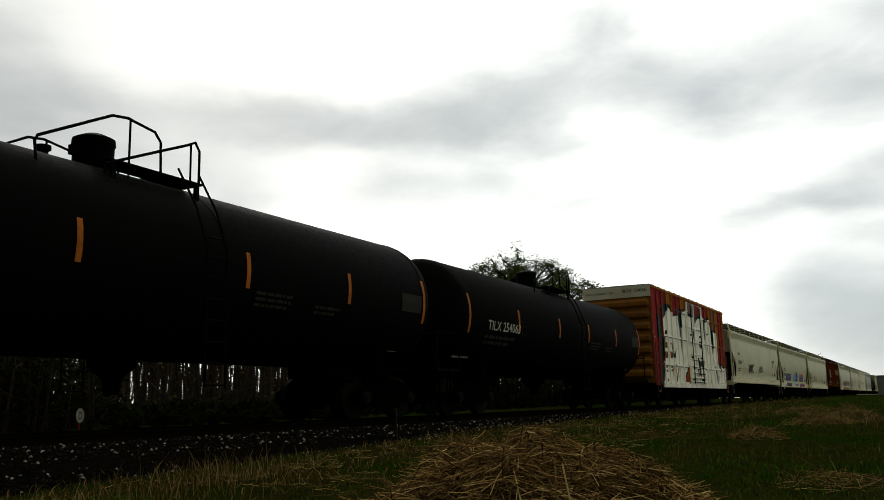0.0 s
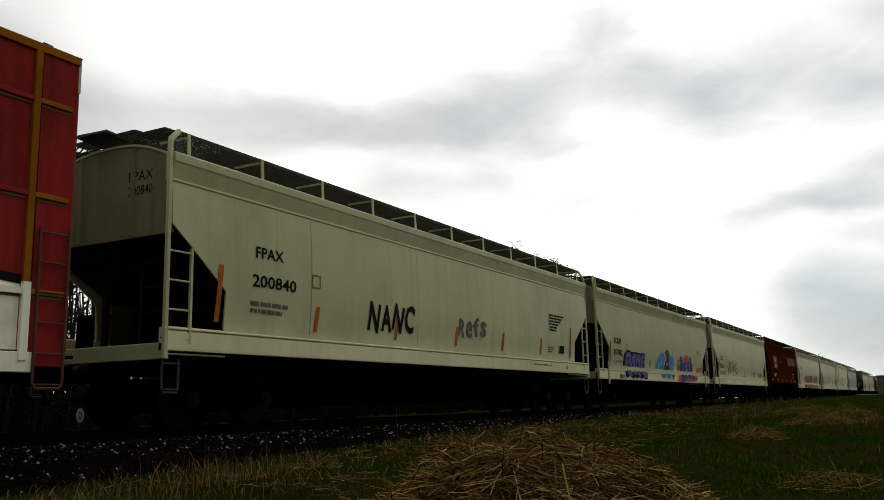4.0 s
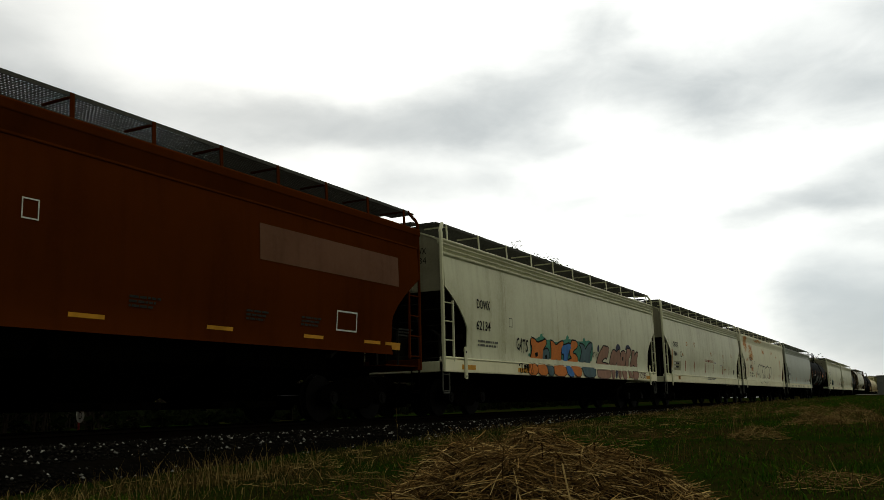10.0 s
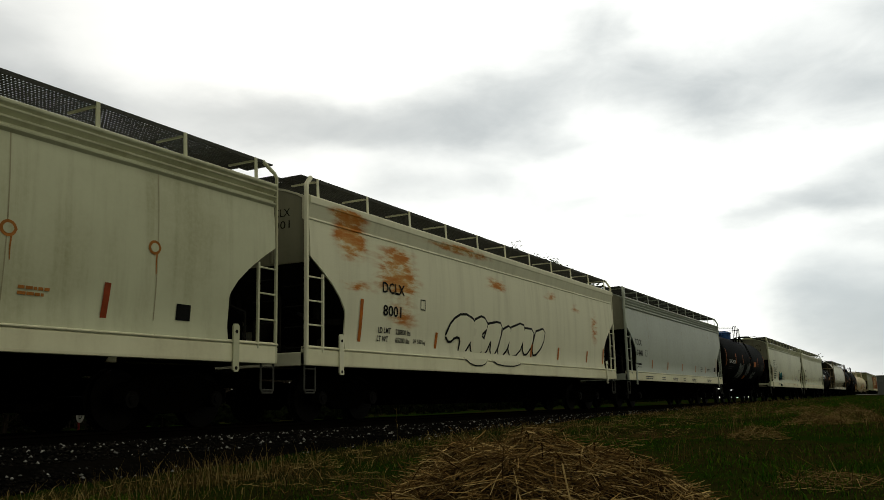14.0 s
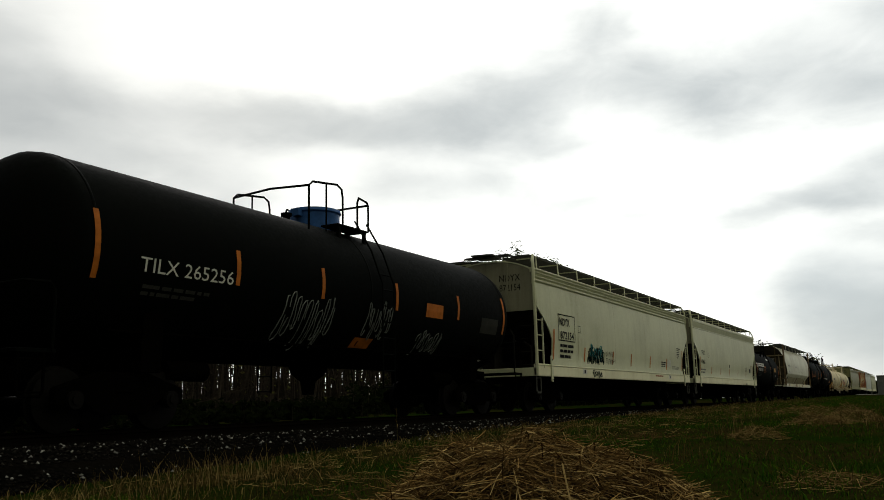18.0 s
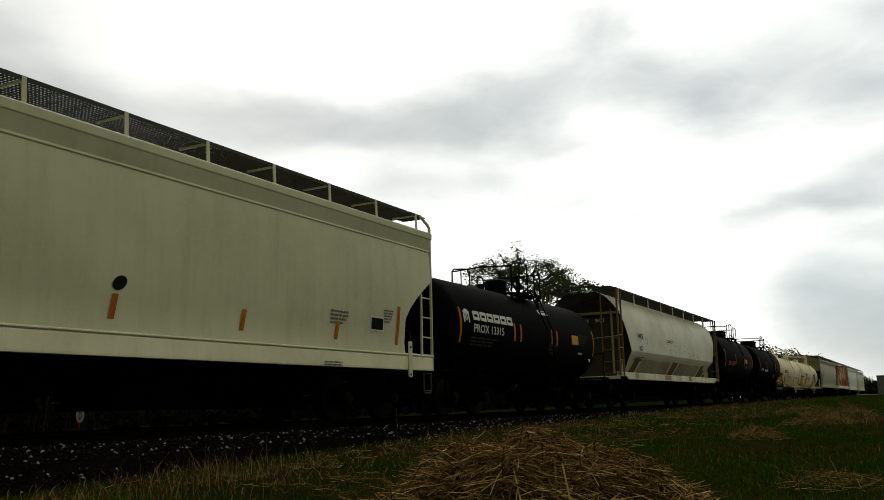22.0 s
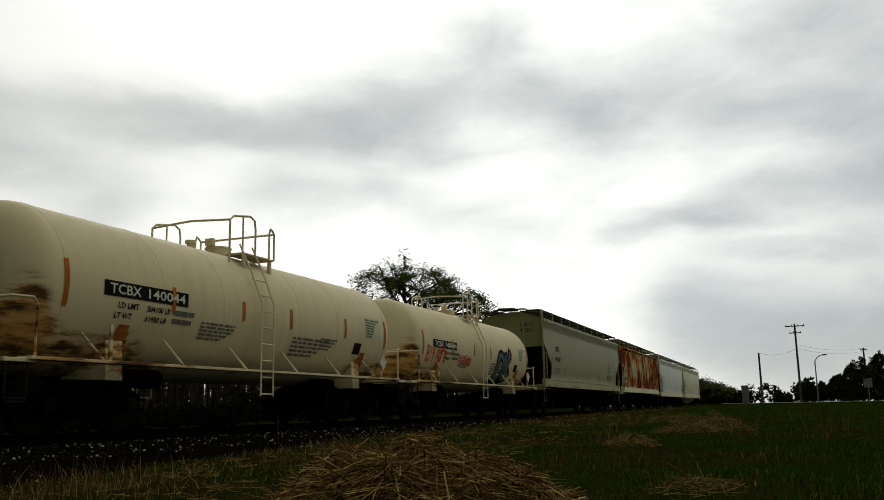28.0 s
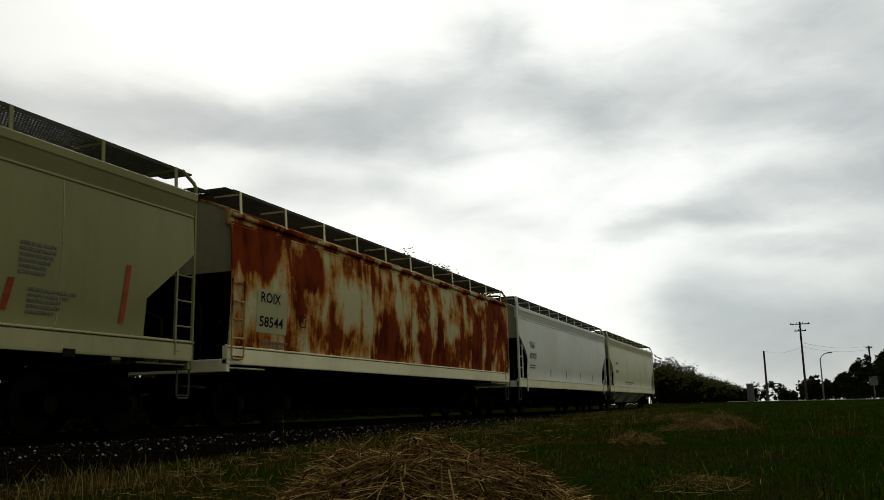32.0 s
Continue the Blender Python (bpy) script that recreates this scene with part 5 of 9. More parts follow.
        for kind_, a, b in runs([(xx, 1.0 + 0.1 * q) for q in range(41)]):
            part("sprayed_length", G().box(xx - 0.056, xx + 0.056, -W - 0.077, -W, 0.95 + 0.1 * a, 1.05 + 0.1 * b), M[kind_], post)
    for i, (a, b) in enumerate(bays):
        part("side_panel", G().box(a + 0.05, b - 0.05, -W - 0.012, -W, 1.0, 5.08), M[tone[i]], c, "", False)
        if 5.9 < a < 6.1:
            continue
        for z in (1.83, 3.11, 4.40):
            if i in (1, 2) and z > 4:
                continue
            rail = part("belt_rail", G().box(a + 0.05, b - 0.05, -W - 0.06, -W - 0.012, z - 0.035, z + 0.035), M[tone[i]], c, "", False, 0.008)
            # brown strip paints the shadow below the belt rail
            part("grime_line", on_side([(a + 0.06, z - 0.075), (b - 0.06, z - 0.075), (b - 0.06, z - 0.042), (a + 0.06, z - 0.042)], [(0, 1, 2, 3)], skin, 0.0275), M["brown_soil_shade"], rail)
            for kind_, p, q in runs([(a + (b - a) * (e + 0.5) / 8, z) for e in range(8)]):
                part("sprayed_length", G().box(a + 0.05 + (b - a - 0.1) * p / 8, a + 0.05 + (b - a - 0.1) * (q + 1) / 8, -W - 0.066, -W - 0.012, z - 0.041, z + 0.041), M[kind_], rail)
    # dark strip paints the shadow along one edge of each post
    for xx in posts[1:]:
        part("grime_line", on_side([(xx + 0.056, 1.05), (xx + 0.10, 1.05), (xx + 0.085, 5.0), (xx + 0.056, 5.0)], [(0, 1, 2, 3)], skin, 0.030), M["shady"], c)
    for lower, tone_ in (((12.84, 13.74), "red"), ((13.84, 14.6), "red"), ((14.7, 15.2), "red")):
        patch(c, "repainted_panel", *lower, 1.95, 3.05, M[tone_], skin, 0.014)
    # sliding door between the widest posts
    d = part("sliding_door", G().box(6.04, 9.34, -W - 0.05, -W - 0.012, 1.02, 5.0), M["spray_white"], c, "tall sliding door sprayed white", False, 0.01)
    for i, xx in enumerate((6.12, 7.52, 9.05, 9.28)):
        part("door_post", G().box(xx - 0.035, xx + 0.035, -W - 0.11, -W - 0.05, 1.05, 4.98), M["spray_white"], d, "", False, 0.008)
    for z in (1.12, 1.3, 1.55, 1.85, 2.2, 2.45, 3.05, 3.75):
        part("door_rail", G().box(6.08 if z > 2.3 or z < 1.4 else 6.7, 9.3, -W - 0.10, -W - 0.05, z - 0.025, z + 0.025), M["spray_white"], d, "", False, 0.006)
        if z < 2.3:
            part("latch_rod", G().rod((6.75, -W - 0.115, z - 0.05), (9.25, -W - 0.115, z - 0.05), 0.013), M["steel"], d)
    for xx in (6.72, 8.72):
        part("lock_bar", G().rod((xx, -W - 0.14, 1.0), (xx, -W - 0.14, 4.85), 0.024), M["steel"], d)
        for zz in (1.2, 2.3, 3.4, 4.4):
            part("bar_keeper", G().box(xx - 0.06, xx + 0.06, -W - 0.15, -W - 0.05, zz - 0.04, zz + 0.04), M["steel"], d)
    part("lock_plate", G().box(7.55, 7.95, -W - 0.11, -W - 0.05, 1.75, 2.4), M["spray_white"], d, "", False, 0.006)
    part("lock_handle", G().rod((7.7, -W - 0.15, 2.3), (8.05, -W - 0.15, 1.35), 0.03), M["steel"], d)

    def flat(z):
        return W + 0.05
    part("door_top_paint", on_side([(6.1, 4.5), (6.5, 4.56), (7.3, 4.45), (7.48, 4.3), (7.48, 4.99), (6.1, 4.99)], [(0, 1, 2, 3, 4, 5)], flat, 0.004), M["violet_brown"], d)
    part("door_top_paint", on_side([(7.56, 4.3), (7.8, 4.42), (8.5, 4.52), (9.3, 4.58), (9.3, 4.99), (7.56, 4.99)], [(0, 1, 2, 3, 4, 5)], flat, 0.004), M["red"], d)
    for pts in (((6.1, 4.38), (6.5, 4.56), (7.3, 4.45), (7.4, 4.3), (6.8, 4.3)), ((7.55, 3.8), (7.62, 4.35), (8.4, 4.52), (9.3, 4.6), (8.6, 4.36), (7.95, 4.1), (7.75, 3.75)), ((6.15, 3.64), (6.4, 3.63), (6.4, 2.97), (6.15, 2.99)),
                ((6.1, 2.33), (6.35, 2.41), (6.42, 1.67), (6.3, 1.1), (6.1, 1.4)), ((8.5, 3.15), (9.3, 3.18), (9.3, 2.92), (8.8, 2.8), (8.5, 2.9)), ((7.85, 1.9), (8.5, 2.12), (9.28, 2.1), (9.28, 1.6), (8.75, 1.9), (8.15, 1.75), (8.0, 1.5)),
                ((7.3, 3.6), (7.5, 3.65), (7.45, 2.8), (7.38, 3.1))):
        blob(d, pts, M["dark_teal"], flat, 0.008)
    stroke(d, [(8.0, 1.9), (8.1, 1.4), (8.3, 1.05)], 0.06, M["ink"], flat, 0.012)
    stroke(d, [(7.55, 2.3), (7.75, 1.8), (8.0, 1.3)], 0.07, M["ink"], flat, 0.011)
    for i, q in enumerate(letters_):
        part("spray_body", on_side([(px, max(pz, 1.0)) for px, pz in q], [tuple(range(len(q)))], skin, 0.016), M["spray_white"], c, "white sprayed letter bodies")
    for q in darks:
        blob(c, [(px, max(pz, 1.0)) for px, pz in q], M["dark_teal"], skin, 0.020, "spray_shadow")
    for a, b_, zl, zh in ((0.78, 1.47, 3.1, 3.98), (0.80, 1.47, 1.9, 2.95), (0.80, 1.25, 1.02, 1.9)):
        patch(c, "spray_field", a, b_, zl, zh, M["dark_teal"], skin, 0.018)
    for xx in (6.015, 9.365):
        part("door_edge", on_side([(xx - 0.022, 1.02), (xx + 0.022, 1.02), (xx + 0.022, 5.0), (xx - 0.022, 5.0)], [(0, 1, 2, 3)], skin, 0.056), M["shady"], c)
    for pts, w in ((((1.2, 0.95), (1.45, 1.7), (1.7, 2.5), (1.9, 3.1), (2.1, 3.28), (2.3, 3.26)), 0.09), (((2.3, 4.2), (2.55, 4.47), (2.9, 4.5), (3.2, 4.38), (3.38, 4.05)), 0.07), (((3.4, 4.02), (3.7, 4.17), (4.2, 4.22), (4.4, 4.1)), 0.05),
                   (((4.95, 4.4), (5.4, 4.52), (5.95, 4.56)), 0.05), (((3.44, 1.8), (3.66, 1.32), (3.55, 0.98)), 0.08), (((3.05, 2.85), (3.14, 2.5), (3.35, 2.2)), 0.06), (((5.97, 1.95), (5.8, 1.53), (5.3, 1.42), (5.25, 1.0)), 0.06),
                   (((9.85, 4.5), (10.2, 4.42), (10.6, 4.5), (11.4, 4.42), (11.72, 4.1), (11.8, 3.2)), 0.07), (((12.1, 3.88), (12.5, 3.98), (12.85, 3.85), (13.0, 3.1), (13.1, 2.3), (13.3, 2.08), (14.64, 1.97)), 0.06), (((10.5, 3.05), (10.7, 2.6)), 0.05),
                   (((10.6, 3.6), (10.7, 3.68), (10.95, 3.66)), 0.05), (((11.2, 1.6), (11.0, 1.0)), 0.06), (((12.3, 2.0), (12.6, 1.5), (12.75, 1.0)), 0.08)):
        stroke(c, pts, w * 2.0, M["ink"], skin, 0.024)
    for pts, w in ((((6.0, 1.0), (5.98, 2.2), (6.0, 3.4), (5.99, 4.5)), 0.10), (((9.42, 1.6), (9.44, 3.0), (9.45, 4.4)), 0.08), (((13.02, 3.0), (13.12, 2.2), (13.2, 1.9)), 0.10), (((2.4, 4.2), (2.42, 3.6), (2.44, 3.2)), 0.06), (((10.2, 1.1), (10.25, 2.0), (10.3, 2.9)), 0.06), (((11.9, 2.7), (11.95, 2.0), (11.9, 1.2)), 0.07), (((1.3, 1.02), (3.0, 1.03), (5.2, 1.02)), 0.04), (((9.5, 1.05), (12.0, 1.03), (14.6, 1.05)), 0.06)):
        stroke(c, pts, w, M["dark_teal"], skin, 0.032, 2)
    blob(c, ((5.35, 1.4), (5.8, 1.42), (5.75, 1.0), (5.42, 1.0)), M["red"], skin, 0.022)
    for word, a, zl, w, h in (("FB", 0.78, 2.58, 0.5, 0.2), ("50", 0.76, 2.14, 0.5, 0.22), ("OX", 1.72, 2.58, 0.46, 0.2), ("64", 1.70, 2.13, 0.48, 0.22), ("61", 2.66, 2.14, 0.38, 0.24)):
        patch(c, "old_number_field", a - 0.04, a + w + 0.04, zl - 0.03, zl + h + 0.04, M["amber" if a > 1.5 else "dim_brown"], skin, 0.026)
        lettering(c, "old_number", word, a, zl, w, h, M["ink"], skin, 0.029, 0.01)
    lettering(c, "plate_letter", "T", 2.68, 2.62, 0.2, 0.18, M["amber"], skin, 0.029, 0.02)
    for a, zl, w, h in ((1.68, 1.66, 0.36, 0.10), (1.68, 1.48, 0.36, 0.10), (2.55, 1.68, 0.42, 0.08), (2.55, 1.52, 0.40, 0.10), (2.98, 1.29, 0.09, 0.40), (3.88, 1.29, 0.10, 0.41), (1.86, 1.02, 0.22, 0.17), (0.78, 1.02, 0.24, 0.09), (12.95, 1.2, 0.2, 0.3)):
        patch(c, "yellow_notice", a, a + w, zl, zl + h, M["amber"], skin, 0.026)
        if w > 0.3:
            bars(c, a + 0.04, zl + h * 0.8, w - 0.08, h * 0.6, 1, M["ink"], skin, 0.029)
    for i in range(26):
        a = 1.5 + i * 0.5 + (0.13 if i % 3 else -0.1)
        part("bolt_hole", on_side([(a + 0.025 * math.cos(q * 1.047), 0.93 + 0.05 * (i % 2) + 0.025 * math.sin(q * 1.047)) for q in range(6)], [tuple(range(6))], lambda z: W + 0.047, 0.002), M["ink"], c)
    scrawl(c, "YEMO", 0.1, 3.56, 0.44, 0.2, M["pink"], skin, 5, 0.0)
    scrawl(c, "BEAR", 0.12, 3.36, 0.44, 0.18, M["pink"], skin, 6, 0.0)
    for a, zz, r_ in ((0.1, 3.15, 0.09), (0.27, 2.95, 0.08)):
        part("sprayed_star", on_side([(a + r_ * (1 if q % 2 else 0.28) * math.cos(q * 0.628), zz + r_ * (1 if q % 2 else 0.28) * math.sin(q * 0.628)) for q in range(10)], [tuple(range(10))], skin, 0.024), M["letter"], c)
    loops(c, 0.1, 1.5, 0.4, 0.5, 3, M["pink"], skin, 5, 0.008)
    for xx in (2.3, L - 2.3):
        bogie(c, xx)
    part("center_sill", G().box(0.1, L - 0.1, -0.25, 0.25, 0.72, 1.0), M["under"], c)
    part("air_reservoir", G().rod((5.2, -0.75, 0.66), (6.6, -0.75, 0.66), 0.24, 14), M["under"], c, "", True)
    part("brake_gear", G().box(6.8, 8.4, -0.9, 0.9, 0.42, 0.98).box(3.7, 5.0, -0.6, 0.6, 0.5, 0.95).box(9.0, 11.2, -0.7, 0.7, 0.46, 0.95), M["under"], c, "", False, 0.02)
    part("brake_rod", G().rod((3.4, -0.4, 0.5), (11.8, -0.4, 0.5), 0.03), M["under"], c)
    for i in range(4):
        part("cross_bearer", G().box(4.0 + i * 2.3, 4.2 + i * 2.3, -1.45, 1.45, 0.75, 1.0), M["under"], c)
    return c


def lettering_end(c, text, x):
    """Lettering across the car's front end."""
    for word, y0, z0, w, h in (("FBOX", 0.85, 4.92, 0.42, 0.14), (text, 0.36, 4.92, 0.5, 0.14), ("EXCESS HEIGHT CAR", -0.15, 4.90, 1.25, 0.09)):
        pts, fs = letters(word)
        y1 = -1.45 + (0.10 if word == text else 0.75 if word == "FBOX" else 1.55)
        g = G()
        g.add([(x, y1 + (1 - a) * w, z0 + b * h) for a, b in pts], fs)
        part("end_lettering", g, M["ink"], c)


def end_marks(c, lines, x=0.135, y=-1.05, z=3.95, w=0.55, h=0.16, mat="ink"):
    for i, word in enumerate(lines):
        pts, fs = letters(word)
        g = G()
        g.add([(x, y + (1 - a) * w, z - i * h * 1.5 + b * h) for a, b in pts], fs)
        part("end_lettering", g, M[mat], c)


# ---- the older rounded hopper ----
def round_hopper(x):
    """A rounded covered hopper with railings and ladders round its ends."""
    c = car("hopper_car", x, "soiled pale grey rounded hopper car with roof gratings and end ladders", "hopper car", "covered hopper cars of the train")
    L = 18.0
    P = M["tan_white"]

    def skin(z):
        if z < 2.2:
            return 0.95 + 0.57 * (z - 1.3) / 0.9
        return 1.55 * max(0.0, 1 - (max(0.0, z - 2.5) / 2.1) ** 2.8) ** 0.5
    zs = [1.3, 1.6, 1.9, 2.2, 2.21, 2.5, 2.75, 3.0, 3.25, 3.5, 3.7, 3.9, 4.05, 4.2, 4.32, 4.42, 4.5]
    ring = [(-skin(z), z) for z in zs] + [(skin(z), z) for z in reversed(zs)]

    def cut(z):
        return 0.40 + 1.62 * max(0.0, (4.05 - z) / 2.5) ** 1.15
    half = [[(a if e == 0 else L - a, y, z) for (y, z) in ring for a in (cut(z),)] for e in (0, 1)]
    xs = [0, 0.2, 0.4, 0.6, 0.8, 1]
    part("body_shell", G().loft([[tuple(p[i] * (1 - t) + q[i] * t for i in range(3)) for p, q in zip(*half)] for t in xs], False), P, c, "", True)
    for e, ring_ in enumerate(half):
        way_ = 1 if e == 0 else -1
        # the forward-facing cap has its shade in the colour
        part("end_cap", G().loft([ring_, [(px + way_ * 0.02, py * 0.96, pz) for px, py, pz in ring_]], True), M["dim_brown"], c, "end face coloured dark for its shade")
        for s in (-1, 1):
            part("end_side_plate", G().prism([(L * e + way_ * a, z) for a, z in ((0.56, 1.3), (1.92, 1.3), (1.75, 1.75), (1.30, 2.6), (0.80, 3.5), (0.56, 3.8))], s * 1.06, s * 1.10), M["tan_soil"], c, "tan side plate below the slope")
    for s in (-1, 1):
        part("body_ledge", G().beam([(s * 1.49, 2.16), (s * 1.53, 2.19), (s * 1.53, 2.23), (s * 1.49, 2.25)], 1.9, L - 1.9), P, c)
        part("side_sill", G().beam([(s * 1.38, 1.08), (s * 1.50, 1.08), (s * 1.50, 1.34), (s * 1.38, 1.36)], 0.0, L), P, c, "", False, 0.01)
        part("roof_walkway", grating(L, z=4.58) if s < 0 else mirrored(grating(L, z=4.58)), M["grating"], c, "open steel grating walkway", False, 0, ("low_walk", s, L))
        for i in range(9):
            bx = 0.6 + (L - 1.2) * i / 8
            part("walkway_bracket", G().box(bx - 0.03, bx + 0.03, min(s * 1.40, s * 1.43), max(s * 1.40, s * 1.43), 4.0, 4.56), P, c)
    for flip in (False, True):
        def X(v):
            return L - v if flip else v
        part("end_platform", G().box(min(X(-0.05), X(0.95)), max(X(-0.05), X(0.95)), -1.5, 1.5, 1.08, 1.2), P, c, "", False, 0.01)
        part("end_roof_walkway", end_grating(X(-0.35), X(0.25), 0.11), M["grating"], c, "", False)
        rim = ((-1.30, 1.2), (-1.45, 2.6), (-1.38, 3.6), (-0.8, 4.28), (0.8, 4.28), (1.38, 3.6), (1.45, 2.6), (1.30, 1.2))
        # end wall likewise darkened by colour for shade
        part("end_wall", G().loft([[(X(0.72), y, z) for y, z in rim], [(X(0.78), y, z) for y, z in rim]]), M["dim_brown"], c, "brown end sheet coloured dark for its shade")
        part("end_beam", G().box(min(X(0.6), X(0.72)), max(X(0.6), X(0.72)), -1.4, 1.4, 3.62, 3.72), M["tan_soil"], c)
        for s in (-1, 1):
            part("corner_post", G().box(min(X(0.0), X(0.07)), max(X(0.0), X(0.07)), min(s * 1.48, s * 1.54), max(s * 1.48, s * 1.54), 1.2, 4.56), M["brown_soil_shade"], c)
            part("corner_post", G().box(min(X(0.48), X(0.54)), max(X(0.48), X(0.54)), min(s * 1.48, s * 1.54), max(s * 1.48, s * 1.54), 1.2, 4.56), M["brown_soil_shade"], c)
            part("end_post", G().box(min(X(-0.02), X(0.03)), max(X(-0.02), X(0.03)), min(s * 0.86, s * 0.9), max(s * 0.86, s * 0.9), 1.2, 4.56), M["brown_soil_shade"], c)
            ladder(c, (X(0.04), s * 1.51), (X(0.51), s * 1.51), 1.25, 2.85, 4, M["tan_soil"], 0.016, (False, False), "side_ladder")
            ladder(c, (X(0.0), s * 1.48), (X(0.0), s * 0.9), 1.25, 4.3 if s > 0 else 2.7, 8 if s > 0 else 4, M["brown_soil_shade"], 0.014, (False, False), "end_ladder")
            part("end_rail", G().rod((X(0.0), s * 1.5, 2.7), (X(0.0), s * 0.05, 2.62), 0.018), M["tan_soil"], c)
            ladder(c, (X(0.04), s * 1.48), (X(0.4), s * 1.48), 0.5, 1.08, 2, M["under"], 0.014, (True, True), "step")
        coupler(c, X(0.05), 1 if flip else -1)
        bogie(c, X(1.9))
    part("center_sill", G().box(0.1, L - 0.1, -0.2, 0.2, 0.72, 1.1), M["under"], c)
    for i in range(4):
        mid = 3.0 + (L - 6.0) * (i + 0.5) / 4
        part("discharge_bay", G().loft([[(mid + sx * a, sy * b, z) for sx, sy in ((-1, -1), (1, -1), (1, 1), (-1, 1))] for z, a, b in ((1.32, 1.35, 1.36), (0.45, 0.45, 0.55))]), M["under"], c)
    # old paint-outs, lettering
    for i in range(9):
        a = 2.0 + i * 1.5
        patch(c, "paint_out", a, a + (1.1 if i % 2 else 0.5), 1.12, 1.33, M["sill_pale" if i % 3 else "tan_soil"], lambda z: 1.50, 0.006)
    for a, b_ in ((3.6, 8.4), (9.8, 14.2)):
        part("soiled_field", on_side([(a, 1.36), (b_, 1.33), (b_ - 0.1, 2.0), (a + (b_ - a) * 0.55, 1.9), (a + 0.1, 2.05)], [(0, 1, 2, 3, 4)], skin, 0.004), M["seam"], c)
    for a, b_ in ((8.6, 9.6), (14.4, 15.6), (2.6, 3.4)):
        part("soiled_field", on_side([(a, 1.34), (b_, 1.34), (b_ - 0.05, 2.1), (a + 0.05, 2.1)], [(0, 1, 2, 3)], skin, 0.006), M["brown_soil_shade"], c)
    rnd_ = random.Random(7)
    for i in range(46):
        a, b_ = rnd_.uniform(6.5, 15.5), rnd_.choice((2.75, 2.72, 2.45, 2.38, 2.36)) + rnd_.gauss(0, 0.04)
        w_, h_ = rnd_.uniform(0.03, 0.2), rnd_.uniform(0.015, 0.045)
        part("paint_chip", on_side([(a, b_), (a + w_ * 0.4, b_ + h_), (a + w_, b_ + h_ * 0.4), (a + w_ * 0.7, b_ - h_ * 0.6)], [(0, 1, 2, 3)], skin, 0.006), M["brown_soil_shade"], c)
    for i in range(7):
        a = 4.2 + i * 1.9
        part("rust_run", on_side([(a, 2.95), (a + 0.04, 2.95), (a + 0.03, 3.5), (a + 0.01, 3.5)], [(0, 1, 2, 3)], skin, 0.005), M["tan_soil"], c)
    patch(c, "number_field", 2.45, 3.3, 2.70, 2.98, M["letter"], skin)
    patch(c, "number_field", 2.5, 3.2, 2.21, 2.48, M["letter"], skin)
    lettering(c, "reporting_mark", "HWCX", 2.5, 2.74, 0.75, 0.2, M["ink"], skin)
    lettering(c, "car_number", "901", 2.62, 2.24, 0.45, 0.2, M["ink"], skin)
    frame_lines(c, "plate_mark", 3.58, 3.82, 2.55, 2.8, 0.02, M["faint"], skin)
    bars(c, 2.4, 2.05, 1.4, 0.25, 2, M["faint"], skin)
    patch(c, "notice", 15.0, 15.7, 1.7, 2.0, M["faint"], skin)
    patch(c, "notice", 15.05, 15.65, 1.74, 1.96, M["tan_white"], skin, 0.012)
    bars(c, 7.0, 2.9, 1.2, 0.15, 2, M["faint"], skin)
    for yy, word in ((-0.55, "901"), (0.05, "HWCX")):
        pts, fs = letters(word)
        g = G()
        g.add([(0.54, yy - 0.25 + (1 - a) * 0.35, 3.3 + b * 0.14) for a, b in pts], fs)
        part("end_lettering", g, M["letter"], c)
    return c


# ---- the train, from the front to the rear ----
S = skin_curved


def stripes_on(c, xs, z0, h, mat="orange", lean=0.03):
    for xx in xs:
        hh = h if not isinstance(xx, tuple) else xx[1]
        xx = xx if not isinstance(xx, tuple) else xx[0]
        patch(c, "reflector_stripe", xx - 0.055, xx + 0.055, z0, z0 + hh, M[mat], S, 0.012, lean * 0.6)


five = [(0.0, 1.0), (3.1, 0.62), (5.6, 0.62), (9.05, 0.62), (12.08, 0.62), (15.08, 1.0)]
for tx, mark, tall, shift_ in ((2.29, "", 2.63, 0.0), (19.72, "TILX 254063", 2.58, 0.35)):
    if mark:
        five[2] = (6.3, 0.62)
    c, sk = tank("tank_car", tx, 15.08, 1.52, tall, "black tank car with orange reflector stripes and a railed dome platform", "black", five, "orange", True, 0.58, seams=(8.5,), platform=(-2.35 + shift_, 0.9 + shift_), dome_at=-0.56 + shift_)
    if mark:
        lettering(c, "car_number", mark, 1.09, 2.22, 2.1, 0.25, M["letter"], sk, 0.012, 0.0)
    else:
        bars(c, 1.09, 2.45, 2.1, 0.3, 1, M["letter_dim"], sk)
    frame_lines(c, "plate_mark", 3.35, 3.65, 2.20, 2.45, 0.02, M["letter_dim"], sk, 0.014)
    bars(c, 1.0, 2.08, 1.9, 0.3, 2, M["letter_dim"], sk, 0.014)
    bars(c, 9.3, 2.3, 1.0, 0.3, 3, M["letter_dim"], sk, 0.014)
    bars(c, 11.0, 2.2, 0.8, 0.2, 2, M["letter_dim"], sk, 0.014)
    patch(c, "safety_panel", 14.1, 14.95, 2.35, 2.75, M["letter_dim"], sk, 0.014)
    bars(c, 14.0, 1.5, 0.6, 0.08, 1, M["letter"], sk, 0.014)
    bars(c, -0.2, 1.5, 0.9, 0.08, 1, M["letter"], sk, 0.014)

boxcar(37.02)

